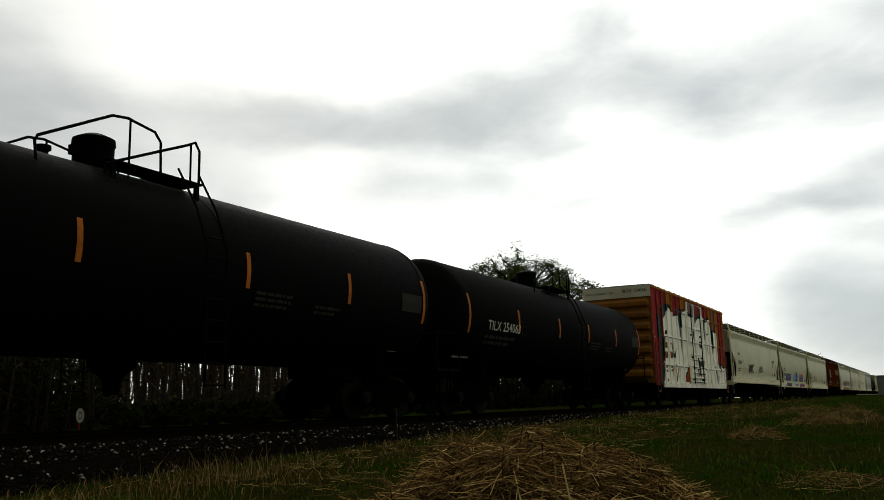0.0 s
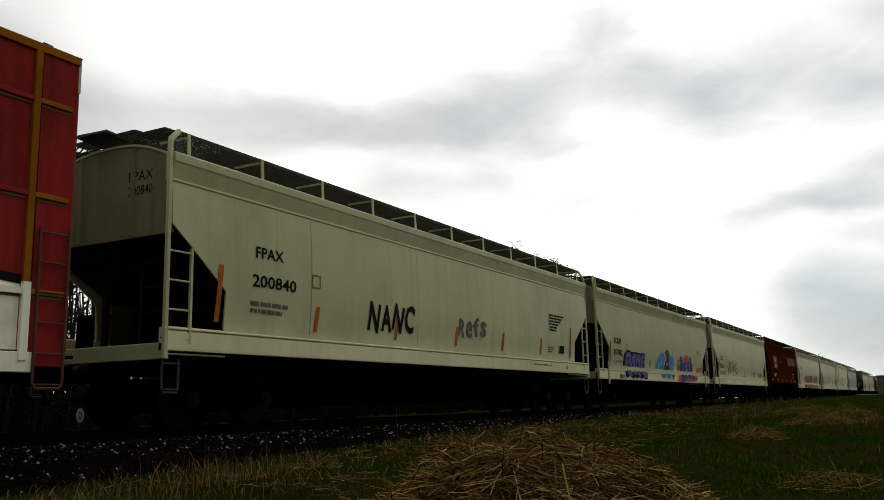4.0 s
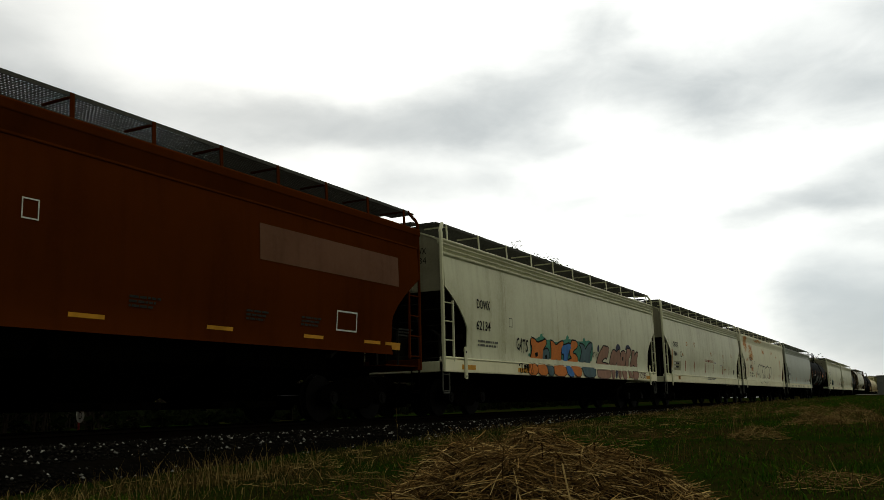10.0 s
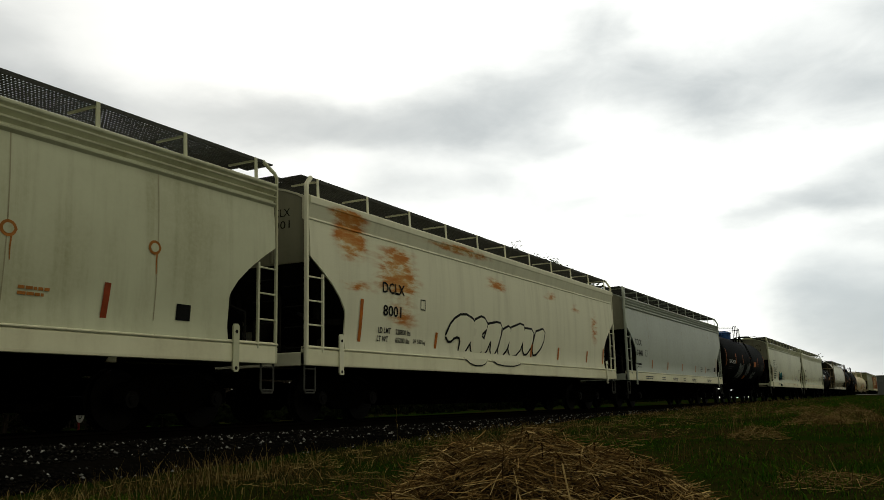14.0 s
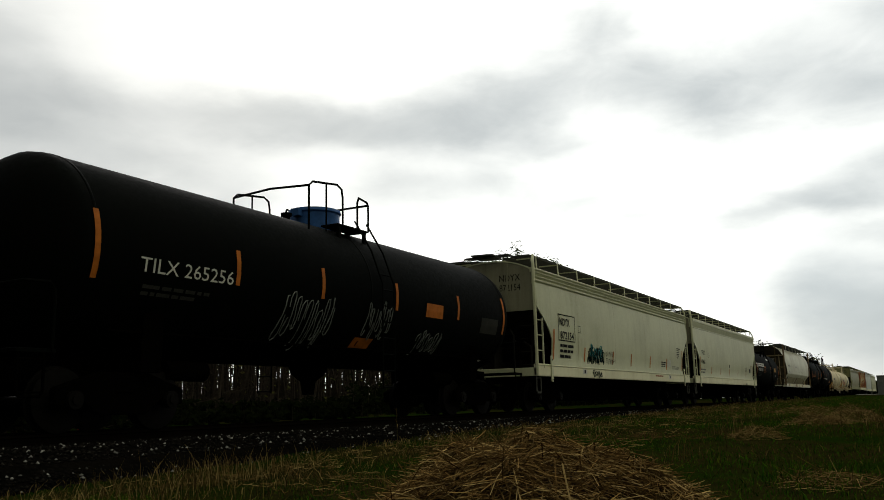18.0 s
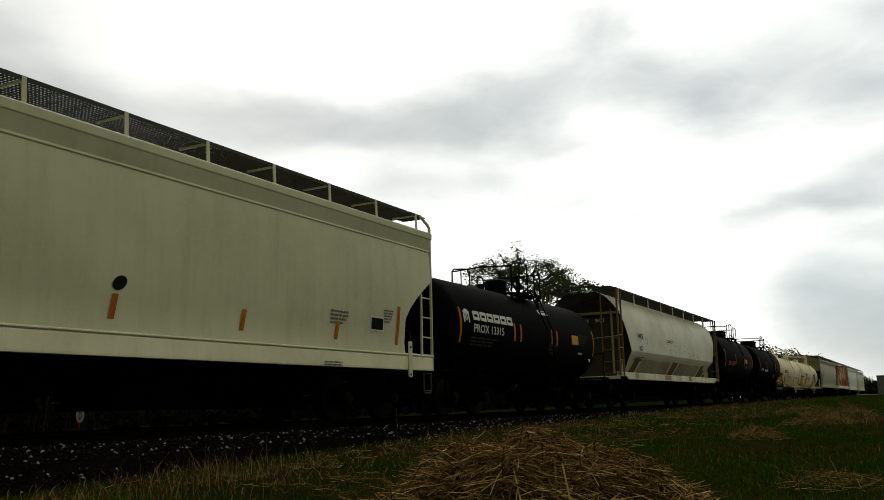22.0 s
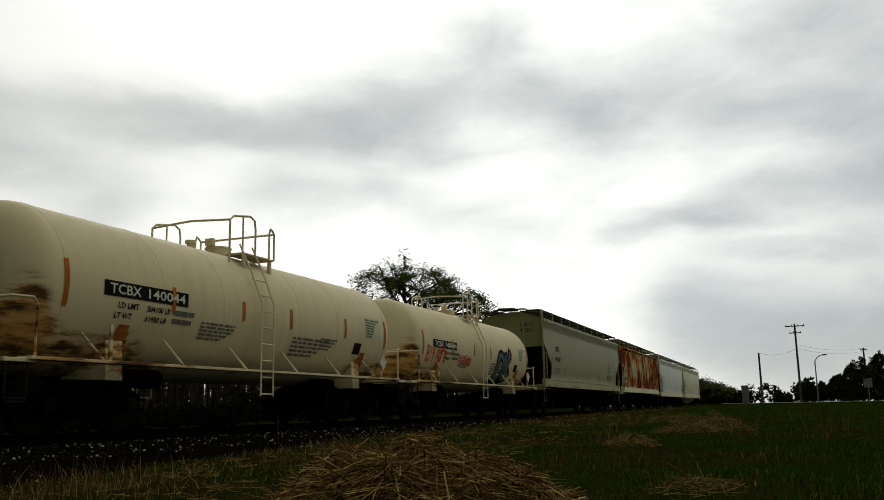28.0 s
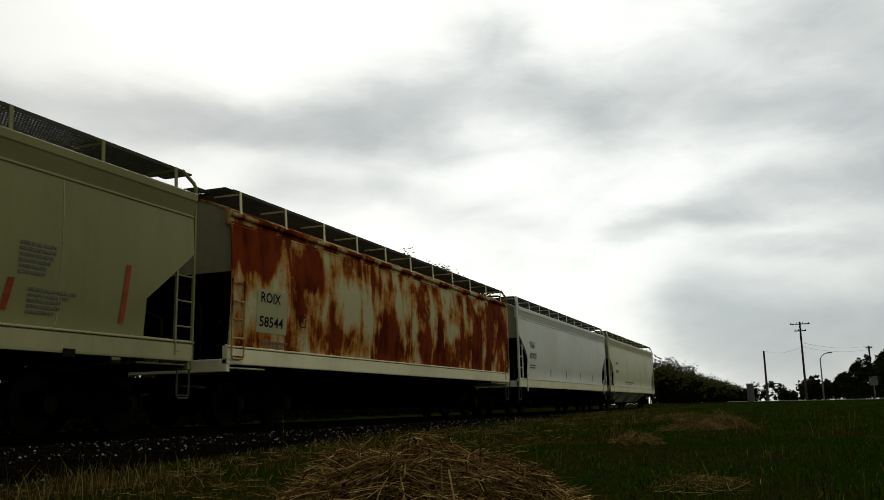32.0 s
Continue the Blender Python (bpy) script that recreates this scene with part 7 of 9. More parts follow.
for xx, zz in ((10.3, 2.12), (11.9, 2.02)):
    patch(c, "hatch_label", xx, xx + 0.42, zz, zz + 0.1, M["letter"], S, 0.010)
    lettering(c, "hatch_mark", "ID HATCH", xx + 0.03, zz + 0.02, 0.36, 0.06, M["ink"], S, 0.014)
bars(c, 8.4, 1.36, 2.2, 0.14, 2, M["faint"], S)
for xx, zz in ((5.8, 2.95), (4.2, 2.9), (9.6, 2.6), (12.8, 2.6), (15.2, 2.7)):
    for r_, tone_, off in ((0.12, "rust_spot", 0.006), (0.075, "grey", 0.010)):
        blob(c, [(xx + r_ * math.cos(a * 0.785), zz + r_ * math.sin(a * 0.785) * 0.9) for a in range(8)], M[tone_], S, off, "rust_ring")
    stroke(c, [(xx + 0.05, zz - 0.08), (xx + 0.04, zz - 0.25), (xx + 0.05, zz - 0.4)], 0.03, M["rust_spot"], S, 0.005, 1, 0.4, "rust_run")
patch(c, "dark_notice", 15.7, 16.0, 1.65, 1.9, M["ink"], S)
bars(c, 13.0, 1.9, 0.5, 0.15, 2, M["rust_spot"], S)

c = hopper("hopper_car", 168.92, 18.55, "white covered hopper car with orange rust blooms and a black tag", "rust_light", style="curved_cut")
lettering(c, "reporting_mark", "DCLX", 2.6, 2.66, 0.9, 0.24, M["ink"], S)
lettering(c, "car_number", "8001", 2.62, 2.17, 0.74, 0.24, M["ink"], S)
end_marks(c, ("DCLX", "8001"))
frame_lines(c, "plate_mark", 4.2, 4.42, 2.42, 2.66, 0.02, M["ink"], S)
for word, xx, zz, w in (("LD LMT", 2.45, 1.8, 0.5), ("220800 lbs", 3.15, 1.8, 0.62), ("LT WT", 2.42, 1.62, 0.44), ("65200 lbs", 3.15, 1.62, 0.6), ("29 550 kg", 3.9, 1.62, 0.55)):
    lettering(c, "weight_mark", word, xx, zz, w, 0.12, M["ink"], S)
piece(c, M["rust_light"], M["ink"], 0.062, (((5.42, 1.90), (5.72, 2.27), (6.32, 2.50), (6.95, 2.37), (7.09, 2.06), (6.71, 1.83), (6.35, 1.50), (6.08, 1.48), (6.20, 1.90), (5.90, 1.93), (5.60, 1.76)),), S, 0.016)
piece(c, M["rust_light"], M["ink"], 0.062, (((6.95, 2.37), (7.44, 2.52), (7.77, 2.27), (7.26, 2.02), (7.59, 1.88), (7.40, 1.57), (6.81, 1.52), (6.71, 1.83)),), S, 0.016)
piece(c, M["rust_light"], M["ink"], 0.062, (((7.73, 2.32), (8.45, 2.43), (8.61, 2.27), (8.21, 1.58), (7.88, 1.54), (7.95, 2.01), (7.58, 1.55), (7.29, 1.54)),), S, 0.016)
piece(c, M["rust_light"], M["ink"], 0.062, (((8.64, 2.22), (9.13, 2.39), (9.19, 2.08), (8.77, 1.58), (8.28, 1.54)),), S, 0.016)
piece(c, M["rust_light"], M["ink"], 0.062, (((9.20, 2.32), (10.02, 2.52), (10.19, 2.20), (9.68, 1.61), (8.97, 1.55)),), S, 0.016)
piece(c, M["rust_light"], M["ink"], 0.062, (((10.15, 2.36), (10.81, 2.37), (10.69, 1.93), (10.17, 1.59), (9.97, 1.83)),), S, 0.016)
piece(c, M["rust_light"], M["ink"], 0.062, (((10.95, 2.31), (11.70, 2.47), (11.50, 1.97), (10.80, 1.59), (10.71, 1.87)),), S, 0.016)
piece(c, M["rust_light"], M["ink"], 0.03, (((6.28, 1.44), (7.73, 1.45), (7.45, 1.26), (6.80, 1.24)), ((7.82, 1.45), (10.00, 1.51), (9.66, 1.30), (8.38, 1.28)),), S, 0.016)
stripes_on(c, [(1.75, 0.95), 4.9, 10.6, 12.75, 15.4, (17.1, 0.6)], 1.5, 0.45, "orange", 0.12)

c = hopper("hopper_car", 189.0, 17.85, "plain grey covered hopper car with ribbed top chord", "cool_grey", chord="ribs", style="curved_cut", seams=5)
lettering(c, "reporting_mark", "TCCX", 1.05, 2.45, 0.9, 0.24, M["ink"], S)
lettering(c, "car_number", "7448", 1.28, 2.03, 0.8, 0.24, M["ink"], S)
frame_lines(c, "plate_mark", 2.48, 2.76, 2.04, 2.28, 0.02, M["ink"], S)
bars(c, 1.2, 1.75, 0.8, 0.3, 2, M["ink"], S, gaps=2)
stripes_on(c, [3.5, 6.05, 8.70, 11.45, 13.75, (16.32, 0.97)], 1.42, 0.49, "orange", 0.07)
bars(c, 12.6, 1.85, 0.45, 0.25, 3, M["faint"], S)
bars(c, 14.1, 1.8, 0.8, 0.14, 2, M["faint"], S)
patch(c, "notice", 15.7, 16.2, 1.64, 1.96, M["letter"], S)
patch(c, "black_notice", 15.74, 16.16, 1.68, 1.92, M["ink"], S, 0.013)
for xx, w in ((2.4, 1.2), (4.9, 0.6), (6.8, 0.9), (8.7, 0.5), (10.5, 0.8), (13.9, 0.95)):
    bars(c, xx, 1.24, w, 0.15, 2, M["faint"], S, gaps=2)

c, sk = tank("tank_car", 208.8, 13.6, 1.52, 2.64, "black tank car with a blue dome and faint white scrawls", "black", [(0.0, 1.0), (2.9, 0.6), (5.3, 0.6), (8.0, 0.6), (10.9, 0.6), (13.57, 1.0)], dome_key="blue_dome", seams=(7.0,), platform=(-1.3, 0.85), dome_at=0.2)
lettering(c, "car_number", "TILX 265256", 0.79, 2.33, 2.0, 0.22, M["letter"], sk, 0.012, 0.0)
bars(c, 0.9, 2.15, 1.4, 0.2, 2, M["letter_dim"], sk, 0.014)
loops(c, 4.2, 1.5, 1.6, 0.9, 9, M["chalk"], sk, 41, 0.012)
loops(c, 6.9, 1.7, 1.0, 0.7, 7, M["chalk"], sk, 42, 0.012)
loops(c, 9.2, 1.5, 1.2, 0.5, 6, M["chalk"], sk, 43, 0.010)
patch(c, "orange_panel", 9.3, 10.1, 2.30, 2.62, M["orange"], sk, 0.012)
patch(c, "orange_panel", 6.8, 7.5, 1.5, 1.7, M["orange"], sk, 0.012)
patch(c, "safety_panel", 12.2, 13.2, 2.1, 2.5, M["letter_dim"], sk, 0.012)
bars(c, 12.7, 1.45, 0.5, 0.08, 1, M["letter"], sk, 0.014)

c = hopper("hopper_car", 224.55, 19.05, "off-white covered hopper car with boxed lettering and teal scrawls", "white", chord="ribs", style="curved_cut", seams=4)
frame_lines(c, "lettering_frame", 1.76, 3.26, 2.18, 3.03, 0.035, M["ink"], S)
lettering(c, "reporting_mark", "NDYX", 1.88, 2.66, 0.88, 0.25, M["ink"], S, bold=0.02)
lettering(c, "car_number", "872154", 1.92, 2.24, 1.2, 0.25, M["ink"], S, bold=0.02)
bars(c, 1.9, 2.08, 1.2, 0.5, 3, M["ink"], S, gaps=2)
end_marks(c, ("NDYX", "872154"), w=0.7, h=0.2)
frame_lines(c, "plate_mark", 3.55, 3.78, 2.52, 2.76, 0.02, M["ink"], S)
patch(c, "grey_field", 3.6, 3.98, 2.1, 2.36, M["grey"], S)
loops(c, 4.45, 1.48, 1.8, 0.6, 10, M["dark_teal"], S, 51, 0.016)
loops(c, 4.7, 1.75, 1.3, 0.4, 5, M["teal"], S, 52, 0.016)
scrawl(c, "NO POINT", 6.35, 1.84, 0.95, 0.2, M["ink"], S, 54, 0.0)
scrawl(c, "TO FINISH!!", 6.4, 1.58, 1.15, 0.2, M["ink"], S, 55, 0.0)
loops(c, 4.9, 1.10, 1.0, 0.22, 4, M["dark_teal"], S, 53)
stripes_on(c, [(1.33, 0.95), 4.15, 7.22, 9.5, 12.2, 14.85, (17.65, 0.97)], 1.56, 0.5, "orange", 0.08)
patch(c, "notice", 15.05, 15.6, 1.72, 2.0, M["letter"], S)
bars(c, 14.0, 1.9, 0.8, 0.25, 3, M["ink"], S)
bars(c, 16.7, 2.6, 0.6, 0.5, 6, M["ink"], S)
bars(c, 15.9, 1.75, 1.2, 0.15, 3, M["faint"], S)
bars(c, 12.9, 1.3, 1.2, 0.1, 1, M["red_orange"], S)
for xx in (3.9, 15.1):
    patch(c, "black_and_white_notice", xx, xx + 0.4, 1.18, 1.33, M["letter"], S)
    patch(c, "black_notice", xx + 0.12, xx + 0.24, 1.2, 1.31, M["ink"], S, 0.014)

c = hopper("hopper_car", 244.83, 18.05, "off-white covered hopper car with one dark round mark", "white", style="curved_cut", seams=0)
lettering(c, "reporting_mark", "TFOX", 1.6, 2.52, 0.8, 0.22, M["ink"], S)
lettering(c, "car_number", "47861", 1.53, 2.05, 0.85, 0.22, M["ink"], S)
end_marks(c, ("TFOX", "47861"))
frame_lines(c, "plate_mark", 3.15, 3.38, 2.4, 2.62, 0.02, M["faint"], S)
bars(c, 1.5, 1.8, 1.0, 0.28, 2, M["faint"], S)
part("dark_mark", on_side([(8.92 + 0.13 * math.cos(a * 0.5236), 2.1 + 0.11 * math.sin(a * 0.5236 + 0.3)) for a in range(12)], [tuple(range(12))], S, 0.012), M["ink"], c)
stripes_on(c, [(1.32, 0.95), 3.95, 6.35, 8.8, 11.5, 14.2, (16.45, 0.95)], 1.46, 0.48, "orange", 0.1)
patch(c, "notice", 15.4, 15.92, 1.82, 2.14, M["letter"], S)
patch(c, "black_notice", 15.44, 15.88, 1.86, 2.1, M["ink"], S, 0.013)
bars(c, 14.0, 2.15, 0.6, 0.3, 4, M["faint"], S)
bars(c, 15.9, 2.3, 0.4, 0.3, 5, M["faint"], S)
bars(c, 13.8, 1.15, 0.6, 0.1, 2, M["faint"], S)

c, sk = tank("tank_car", 264.65, 10.15, 1.38, 2.27, "short black tank car with bold white lettering", "black", [(0.0, 0.9), (3.34, 0.5), (3.78, 0.5), (6.19, 0.5), (6.62, 0.5), (10.12, 0.9)], dome=0.62, platform=(-1.0, 1.2), hr=0.84)
for i in range(6):
    xx = 0.73 + i * 0.425
    frame_lines(c, "name_block", xx, xx + 0.37, 2.44, 2.68, 0.085, M["letter"], sk, 0.014)
for dx, dz, w, h in ((0.0, 0.0, 0.07, 0.3), (0.09, 0.05, 0.05, 0.3), (0.18, 0.05, 0.05, 0.3), (0.27, 0.0, 0.07, 0.3), (0.10, 0.22, 0.16, 0.12)):
    patch(c, "emblem", 0.18 + dx, 0.18 + dx + w, 2.35 + dz, 2.35 + dz + h, M["letter"], sk, 0.014)
lettering(c, "car_number", "PROX 13315", 0.74, 2.12, 1.85, 0.22, M["letter"], sk, 0.012, 0.012)
bars(c, 0.6, 2.0, 1.7, 0.26, 3, M["letter_dim"], sk, 0.014)
bars(c, 5.95, 2.05, 0.8, 0.35, 3, M["letter_dim"], sk, 0.014)
patch(c, "orange_panel", 7.95, 8.55, 2.15, 2.45, M["yellow"], sk, 0.012)
bars(c, 8.65, 2.5, 0.95, 0.4, 5, M["letter_dim"], sk, 0.014)
patch(c, "torn_label", 5.7, 6.4, 2.98, 3.12, M["letter"], sk, 0.012)
bars(c, 8.6, 1.9, 0.4, 0.1, 1, M["letter"], sk, 0.014)
part("placard", on_side([(9.75, 1.75), (9.9, 1.6), (10.05, 1.75), (9.9, 1.9)], [(0, 1, 2, 3)], lambda z: 1.25, 0.02), M["letter"], c)

round_hopper(277.3)

c, sk = tank("tank_car", 297.7, 8.95, 1.52, 2.60, "short black tank car with orange lettering and one yellow panel", "black", [(0.0, 1.0), (3.15, 0.6), (6.0, 0.6), (8.95, 1.0)], dome=1.0, platform=(-0.8, 2.15), dome_at=1.1)
lettering(c, "car_number", "UTLX 631531", 1.03, 2.20, 2.0, 0.26, M["letter_orange"], sk, 0.012, 0.0)
bars(c, 1.2, 2.0, 1.3, 0.2, 2, M["letter_dim"], sk, 0.014)
patch(c, "orange_panel", 6.25, 6.95, 2.42, 2.68, M["yellow"], sk, 0.012)
patch(c, "orange_panel", 6.15, 6.9, 2.05, 2.25, M["rust_spot"], sk, 0.012)
patch(c, "safety_panel", 7.6, 8.6, 2.1, 2.6, M["letter_dim"], sk, 0.012)
frame_lines(c, "notice_frame", 6.8, 7.2, 1.6, 1.85, 0.03, M["letter_dim"], sk, 0.014)

c, sk = tank("tank_car", 309.92, 9.65, 1.50, 2.55, "short black tank car with small pale lettering", "black", [(0.0, 0.95), (3.0, 0.5), (7.2, 0.5), (9.65, 0.9)], dome=1.0, platform=(-1.0, 1.15))
bars(c, 0.7, 2.3, 0.9, 0.24, 1, M["letter"], sk, 0.014, "worn_mark", 2)
bars(c, 2.3, 2.25, 1.2, 0.24, 1, M["letter"], sk, 0.014, "worn_mark", 2)
patch(c, "safety_panel", 8.3, 9.3, 2.2, 2.65, M["letter_dim"], sk, 0.012)
patch(c, "orange_panel", 6.7, 7.6, 1.75, 2.05, M["rust_spot"], sk, 0.012)
for xx in (9.4,):
    part("placard", on_side([(xx - 0.15, 1.55), (xx, 1.40), (xx + 0.15, 1.55), (xx, 1.70)], [(0, 1, 2, 3)], lambda z: 1.3, 0.03), M["letter"], c)

for tx, n, mark in ((322.25, 11.52, "140044"), (336.55, 11.50, "140084")):
    c, sk = tank("tank_car", tx, n, 1.40, 2.32, "cream tank car with side walkways, rusty stains and railed platform" if tx < 330 else "cream tank car with red tags and a dark sprayed figure", "cream",
                 [(0.0, 0.75), (2.55, 0.45), (4.75, 0.4), (6.6, 0.45), (9.2, 0.5), (n, 0.75)], "orange", dome=0.5, platform=(-1.0, 0.7), walkway=True, ladder_at=-0.6, seams=(2.3, 4.1, 7.0, 8.8))
    patch(c, "black_field", 0.8, 2.95, 2.22, 2.47, M["ink"], sk, 0.010)
    lettering(c, "reporting_mark", "TCBX", 0.92, 2.26, 0.75, 0.17, M["letter"], sk, 0.02)
    lettering(c, "car_number", mark, 1.85, 2.26, 1.0, 0.17, M["letter"], sk, 0.02)
    for word, xx, zz, w in (("LD LMT", 1.15, 2.04, 0.5), ("LT WT", 1.1, 1.87, 0.42), ("204100 LB", 1.85, 2.04, 0.62), ("61900 LB", 1.85, 1.87, 0.55)):
        lettering(c, "weight_mark", word, xx, zz, w, 0.1, M["ink"], sk, 0.014)
    bars(c, 2.55, 2.13, 0.6, 0.3, 2, M["faint"], sk, 0.014, gaps=1)
    bars(c, 3.4, 2.0, 1.1, 0.35, 5, M["faint"], sk, 0.014)
    bars(c, 6.75, 1.95, 1.7, 0.45, 5, M["faint"], sk, 0.014)
    bars(c, 8.0, 2.0, 0.8, 0.3, 4, M["faint"], sk, 0.014)
    patch(c, "black_notice", 9.75, 10.15, 1.72, 2.0, M["ink"], sk, 0.012)
    patch(c, "safety_panel", 10.3, 11.2, 2.15, 2.7, M["grey"], sk, 0.010)
    bars(c, 10.34, 2.66, 0.8, 0.5, 7, M["faint"], sk, 0.014)
    for xx in (1.4, n - 1.2):
        for i in range(4):
            patch(c, "rust_stain", xx - 0.35 + 0.08 * i, xx + 0.3 - 0.05 * i, 1.22 + 0.09 * i, 1.42 + 0.12 * i, M["rust_spot"], sk, 0.008 + 0.001 * i)
    part("placard", on_side([(n - 0.72, 1.55), (n - 0.5, 1.33), (n - 0.28, 1.55), (n - 0.5, 1.77)], [(0, 1, 2, 3)], lambda z: 1.56, 0.02), M["letter"], c)
    if tx > 330:
        scrawl(c, "Byfiere", 0.3, 1.75, 1.7, 0.5, M["hot"], sk, 61, 0.0)
        scrawl(c, "Blaste", 3.2, 1.75, 1.2, 0.35, M["hot"], sk, 62, 0.0)
        graffiti(c, "DK", 7.45, 1.3, 1.75, 1.1, M["slate"], M["ink"], sk, 71, 0.2, 0.13)
        stroke(c, [(7.3, 1.35), (8.2, 1.22), (9.3, 1.4)], 0.1, M["ink"], sk, 0.02)

c = hopper("hopper_car", 350.35, 19.27, "olive-grey covered hopper car with red reflector stripes", "olive", seams=5, sz=1.2, plates=False)
lettering(c, "reporting_mark", "CBFX", 2.02, 2.86, 0.87, 0.25, M["ink"], S)
lettering(c, "car_number", "491347", 1.97, 2.38, 1.1, 0.25, M["ink"], S)
end_marks(c, ("CBFX", "491347"), w=0.6, h=0.17)
bars(c, 2.0, 2.1, 1.0, 0.3, 2, M["faint"], S)
frame_lines(c, "plate_mark", 3.63, 3.88, 2.67, 2.9, 0.02, M["faint"], S)
stripes_on(c, [(1.28, 0.96), 3.95, 6.8, 9.55, 12.3, 15.1, (17.4, 0.96)], 1.74, 0.46, "red_orange", 0.16)
bars(c, 15.3, 2.75, 0.7, 0.5, 6, M["faint"], S)
bars(c, 15.5, 2.1, 0.9, 0.4, 5, M["faint"], S)
bars(c, 5.6, 1.3, 1.4, 0.1, 2, M["faint"], S)
frame_lines(c, "notice_frame", 1.75, 1.95, 1.1, 1.3, 0.03, M["ink"], S)
for xx in (0.6, 13.0, 16.2):
    patch(c, "black_notice", xx, xx + 0.25, 1.15, 1.27, M["ink"], S)

c = hopper("hopper_car", 370.65, 18.25, "white covered hopper car almost covered in orange-brown rust streaks", "rust_heavy", sz=1.2, plates=False, trim="sill_pale", style="full")
patch(c, "number_field", 0.95, 2.1, 1.88, 2.78, M["sill_olive"], S)
lettering(c, "reporting_mark", "ROIX", 1.08, 2.5, 0.75, 0.22, M["ink"], S)
lettering(c, "car_number", "58544", 1.05, 2.0, 0.9, 0.22, M["ink"], S)
frame_lines(c, "plate_mark", 2.65, 2.9, 2.1, 2.35, 0.02, M["ink"], S)
bars(c, 1.2, 1.72, 1.0, 0.2, 2, M["faint"], S)

c = hopper("hopper_car", 390.25, 17.95, "pale blue-grey covered hopper car", "blue_grey", style="curved_cut")
lettering(c, "reporting_mark", "TILX", 1.6, 2.7, 0.7, 0.25, M["faint"], S)
lettering(c, "car_number", "633025", 1.55, 2.25, 1.0, 0.25, M["faint"], S)
bars(c, 1.55, 2.0, 0.9, 0.2, 2, M["faint"], S)
stripes_on(c, [5.0, 8.0, 11.0, 14.0], 1.45, 0.45, "faint")

c = hopper("hopper_car", 409.3, 18.4, "off-white covered hopper car at the end of the train", "white", style="curved_cut", bays_key="grey")
bars(c, 2.0, 2.9, 0.7, 0.3, 1, M["faint"], S)
bars(c, 2.0, 2.4, 0.9, 0.3, 1, M["faint"], S)
bars(c, 5.5, 1.75, 3.0, 0.3, 2, M["faint"], S)


# ---- ground ----
def rise(x):
    """The field climbs gently towards the far crossing."""
    pts = ((-400, -0.55), (3, -0.52), (8, -0.42), (15, -0.26), (22, -0.18), (40, -0.04), (70, 0.12), (115, 0.27), (4000, 0.27))
    for (a, p), (b, q) in zip(pts, pts[1:]):
        if x <= b:
            t = (x - a) / (b - a)
            return p + (q - p) * t
    return pts[-1][1]


def land(x, y):
    z = rise(x)
    if abs(y) < 60 and -30 < x < 160:
        z += 0.05 * noise.noise((x * 0.35, y * 0.35, 0)) + 0.02 * noise.noise((x * 1.3, y * 1.3, 3))
    d = abs(y)
    if d < 3.4:
        z = min(z, -0.30)
    return z


def axis(marks):
    out = []
    for a, b, n in marks:
        out += [a + (b - a) * i / n for i in range(n)]
    return out + [marks[-1][1]]


gx = axis([(-3500, -200, 6), (-200, -20, 12), (-20, 0, 20), (0, 30, 75), (30, 100, 70), (100, 300, 40), (300, 800, 10), (800, 4000, 6)])
gy = axis([(-3500, -200, 6), (-200, -40, 10), (-40, -14, 26), (-14, -3.6, 40), (-3.6, 4, 6), (4, 60, 28), (60, 300, 8), (300, 3500, 6)])
vs = [(x, y, land(x, y)) for x in gx for y in gy]
ny = len(gy)
me = bpy.data.meshes.new("ground")
me.from_pydata(vs, [], [(i * ny + j, (i + 1) * ny + j, (i + 1) * ny + j + 1, i * ny + j + 1) for i in range(len(gx) - 1) for j in range(ny - 1)])
me.polygons.foreach_set("use_smooth", [True] * len(me.polygons))
me.materials.append(M["earth"])
tagged(new("ground", me), "rough field of short green and dead grass beside the track", "ground", kind="structure")

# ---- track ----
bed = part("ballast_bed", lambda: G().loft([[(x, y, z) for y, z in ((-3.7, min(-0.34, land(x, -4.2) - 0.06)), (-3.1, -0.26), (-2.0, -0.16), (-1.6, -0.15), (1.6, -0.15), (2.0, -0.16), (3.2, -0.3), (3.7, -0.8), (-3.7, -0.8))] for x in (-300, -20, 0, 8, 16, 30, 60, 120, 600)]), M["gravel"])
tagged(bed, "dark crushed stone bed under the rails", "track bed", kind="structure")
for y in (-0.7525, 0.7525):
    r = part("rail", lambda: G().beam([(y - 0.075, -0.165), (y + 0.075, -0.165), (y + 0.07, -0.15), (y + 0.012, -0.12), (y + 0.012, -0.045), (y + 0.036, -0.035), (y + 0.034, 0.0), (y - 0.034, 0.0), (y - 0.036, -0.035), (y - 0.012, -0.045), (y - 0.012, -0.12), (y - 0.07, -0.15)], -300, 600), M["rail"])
    tagged(r, "rust-brown steel rail with a worn head", "rail", "rails of the track", "structure")

rnd = random.Random(11)


